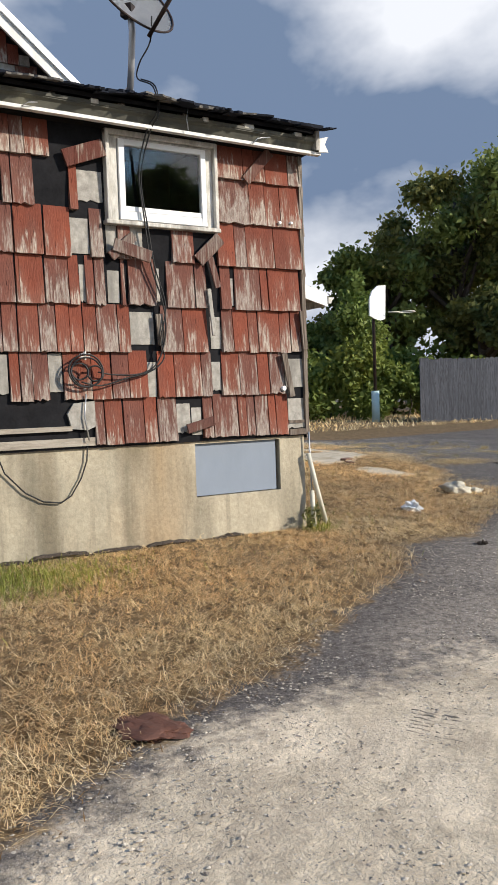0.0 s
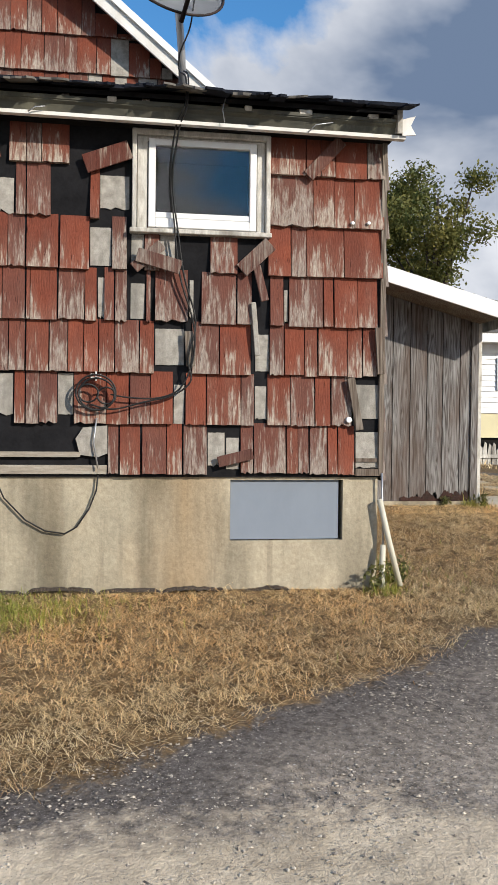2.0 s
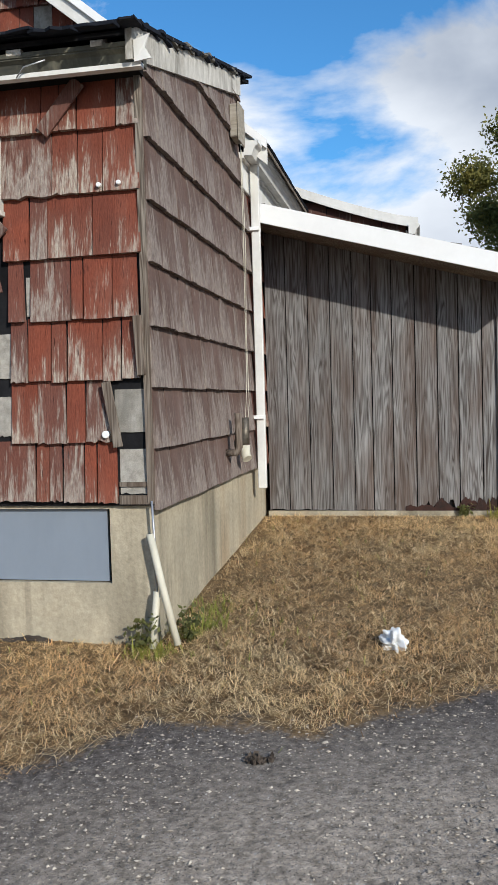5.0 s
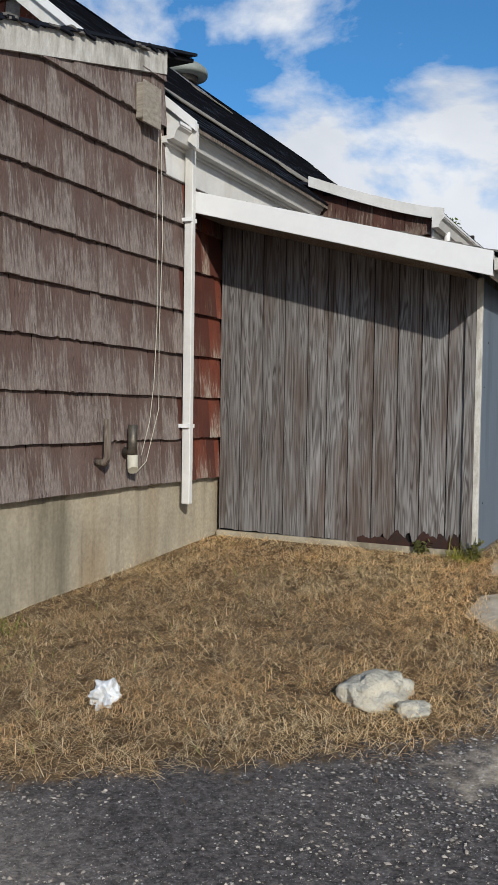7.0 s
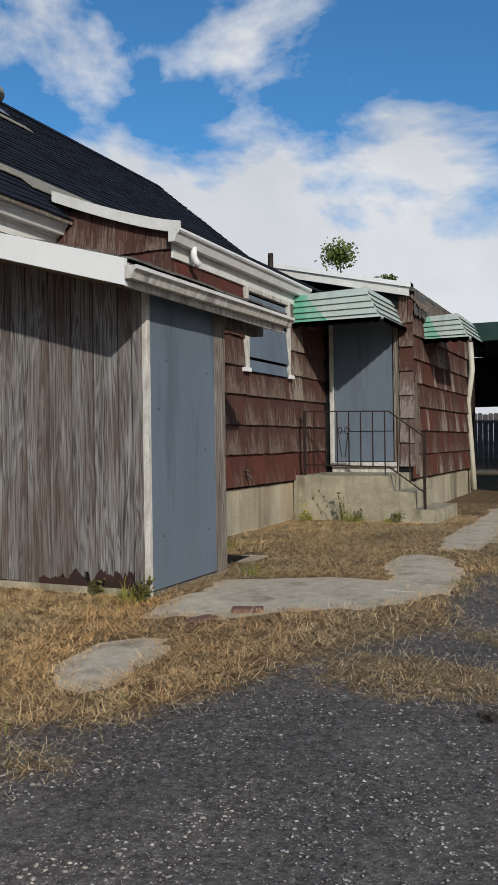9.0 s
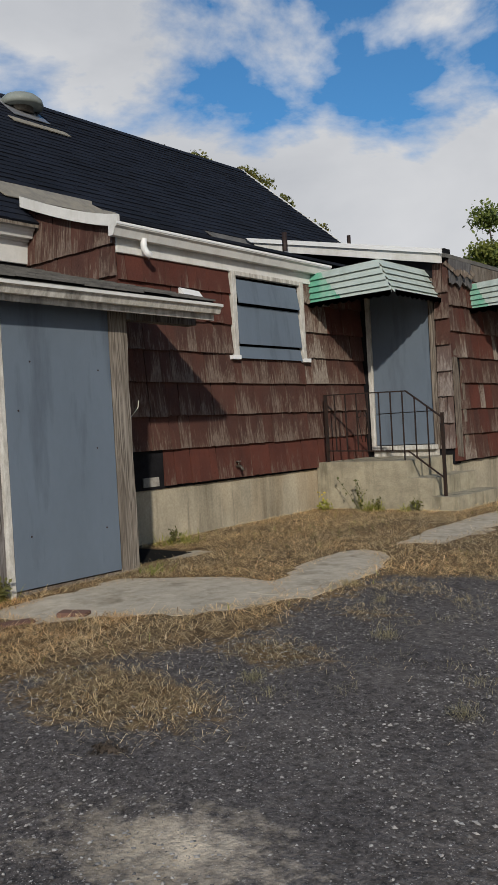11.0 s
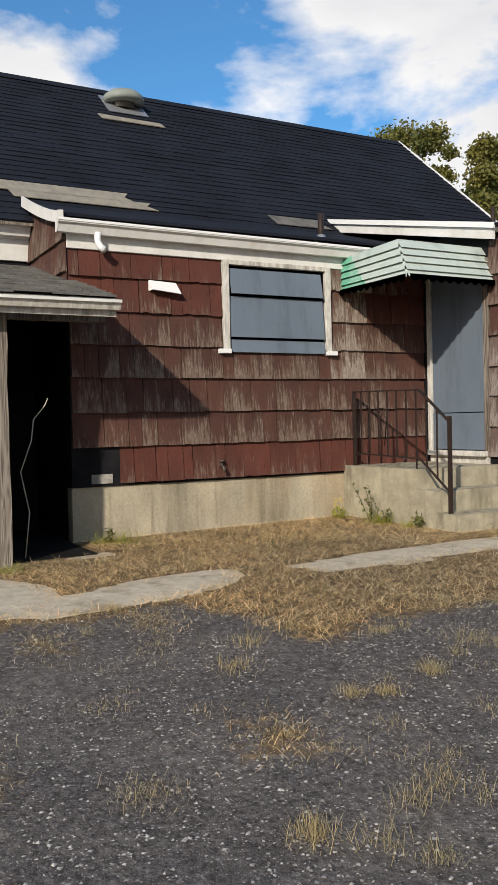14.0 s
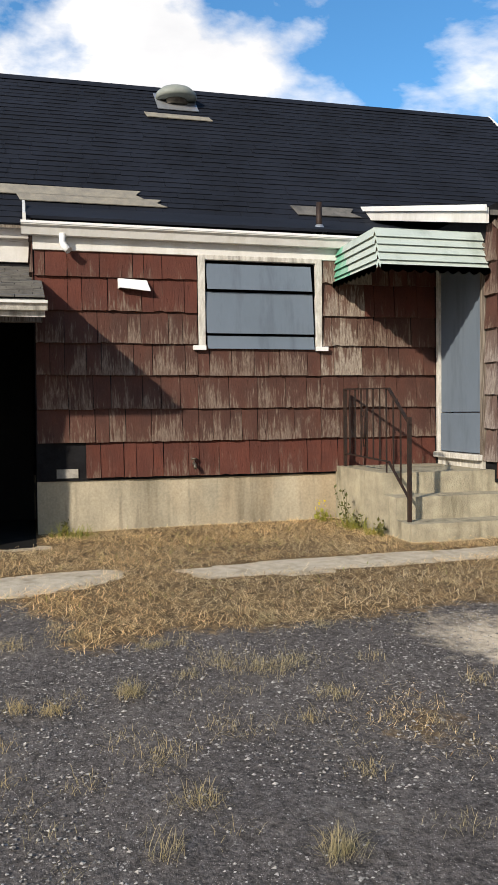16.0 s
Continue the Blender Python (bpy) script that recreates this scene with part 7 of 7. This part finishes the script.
for k, (x, y, h, count) in enumerate(((6.42, 14.36, 0.40, 55), (6.62, 14.40, 0.16, 30), (4.31, 5.79, 0.22, 70), (4.56, 5.98, 0.20, 80), (6.70, 9.27, 0.16, 110), (6.25, 9.33, 0.13, 80), (6.02, 11.62, 0.17, 60), (7.12, 14.42, 0.14, 60))):
    rw = np.random.RandomState(800 + k)
    z0 = ground_z(x, y)
    plant = thing("wall_weed", "dark green leafy weed growing at the foot of the wall", "weed", "wall weeds")
    cents = []
    for q in range(5):
        tip = (x + rw.normal(0, 0.22 * h), y - abs(rw.normal(0, 0.12 * h)), z0 + h * rw.uniform(0.6, 1.0))
        bm = bmesh.new()
        tube(bm, [(x, y, z0 - 0.02), ((x + tip[0]) / 2, (y + tip[1]) / 2, z0 + h * 0.5), tip], 0.0025, 5)
        part("stem", bm, WEEDLEAF, plant)
        for u in (0.35, 0.6, 0.8, 1.0):
            cents.append((x + (tip[0] - x) * u, y + (tip[1] - y) * u, z0 + (tip[2] - z0) * u))
    v, f = leaf_cloud(rw, cents, [0.05 + 0.05 * h] * len(cents), count, 0.020, 0.8, 0.2)
    raw("leaves", v, f, WEEDLEAF, plant)
fl = thing("yellow_flowers", "small clump of yellow wild flowers by the stoop", "flowers")
v, f = leaf_cloud(np.random.RandomState(3), [(5.95, 14.25, 0.86), (6.02, 14.2, 0.80)], [0.06, 0.05], 26, 0.011)
raw("blossoms", v, f, YELLOWF, fl)
v, f = leaf_cloud(np.random.RandomState(4), [(5.97, 14.25, 0.72)], [0.09], 110, 0.02)
raw("leaves", v, f, GREENGRASS, fl)

def pebble_mat(name, c1, c2):
    m, N = mat(name)
    g = N.n("ShaderNodeNewGeometry")
    N.shader(N.mix(g.outputs["Random Per Island"], c1, c2), 0.9, spec=0.15)
    return m


PALEPEB = pebble_mat("gravel_pebble", (0.16, 0.138, 0.115), (0.56, 0.49, 0.40))
DARKPEB = pebble_mat("asphalt_pebble", (0.08, 0.075, 0.072), (0.46, 0.43, 0.39))


def pebbles(n, x0, x1, y0, y1, smin, smax, keep, name, label, m_peb):
    r = np.random.RandomState(n)
    x, y = scatter(r, n, x0, x1, y0, y1, keep)
    m = len(x)
    z = GZI(x, y) - 0.016
    s = smin + (smax - smin) * r.random(m) ** 3.2
    o = np.array([(1, 0, 0), (0, 1, 0), (-1, 0, 0), (0, -1, 0), (0, 0, 0.5)])
    jit = 1 + 0.35 * r.normal(size=(m, 5, 3))
    v = np.stack([x, y, z], 1)[:, None, :] + o[None] * s[:, None, None] * jit
    b = np.arange(m) * 5
    f = np.concatenate([np.stack([b + i, b + (i + 1) % 4, b + 4], 1) for i in range(4)])
    tagged(raw(name, v.reshape(-1, 3), f, m_peb), label, "pebbles", kind="stuff")


bare = lambda x, y: signed(x, y, LAWN) < 0.1
pebbles(85000, -0.2, 8.5, 0.8, 7.2, 0.002, 0.010, bare, "drive_pebbles", "grey pebbles loose on the worn drive", PALEPEB)
pebbles(85000, 7.0, 13.2, 5.5, 14.5, 0.002, 0.010, bare, "asphalt_pebbles", "pale pebbles in the broken asphalt", DARKPEB)
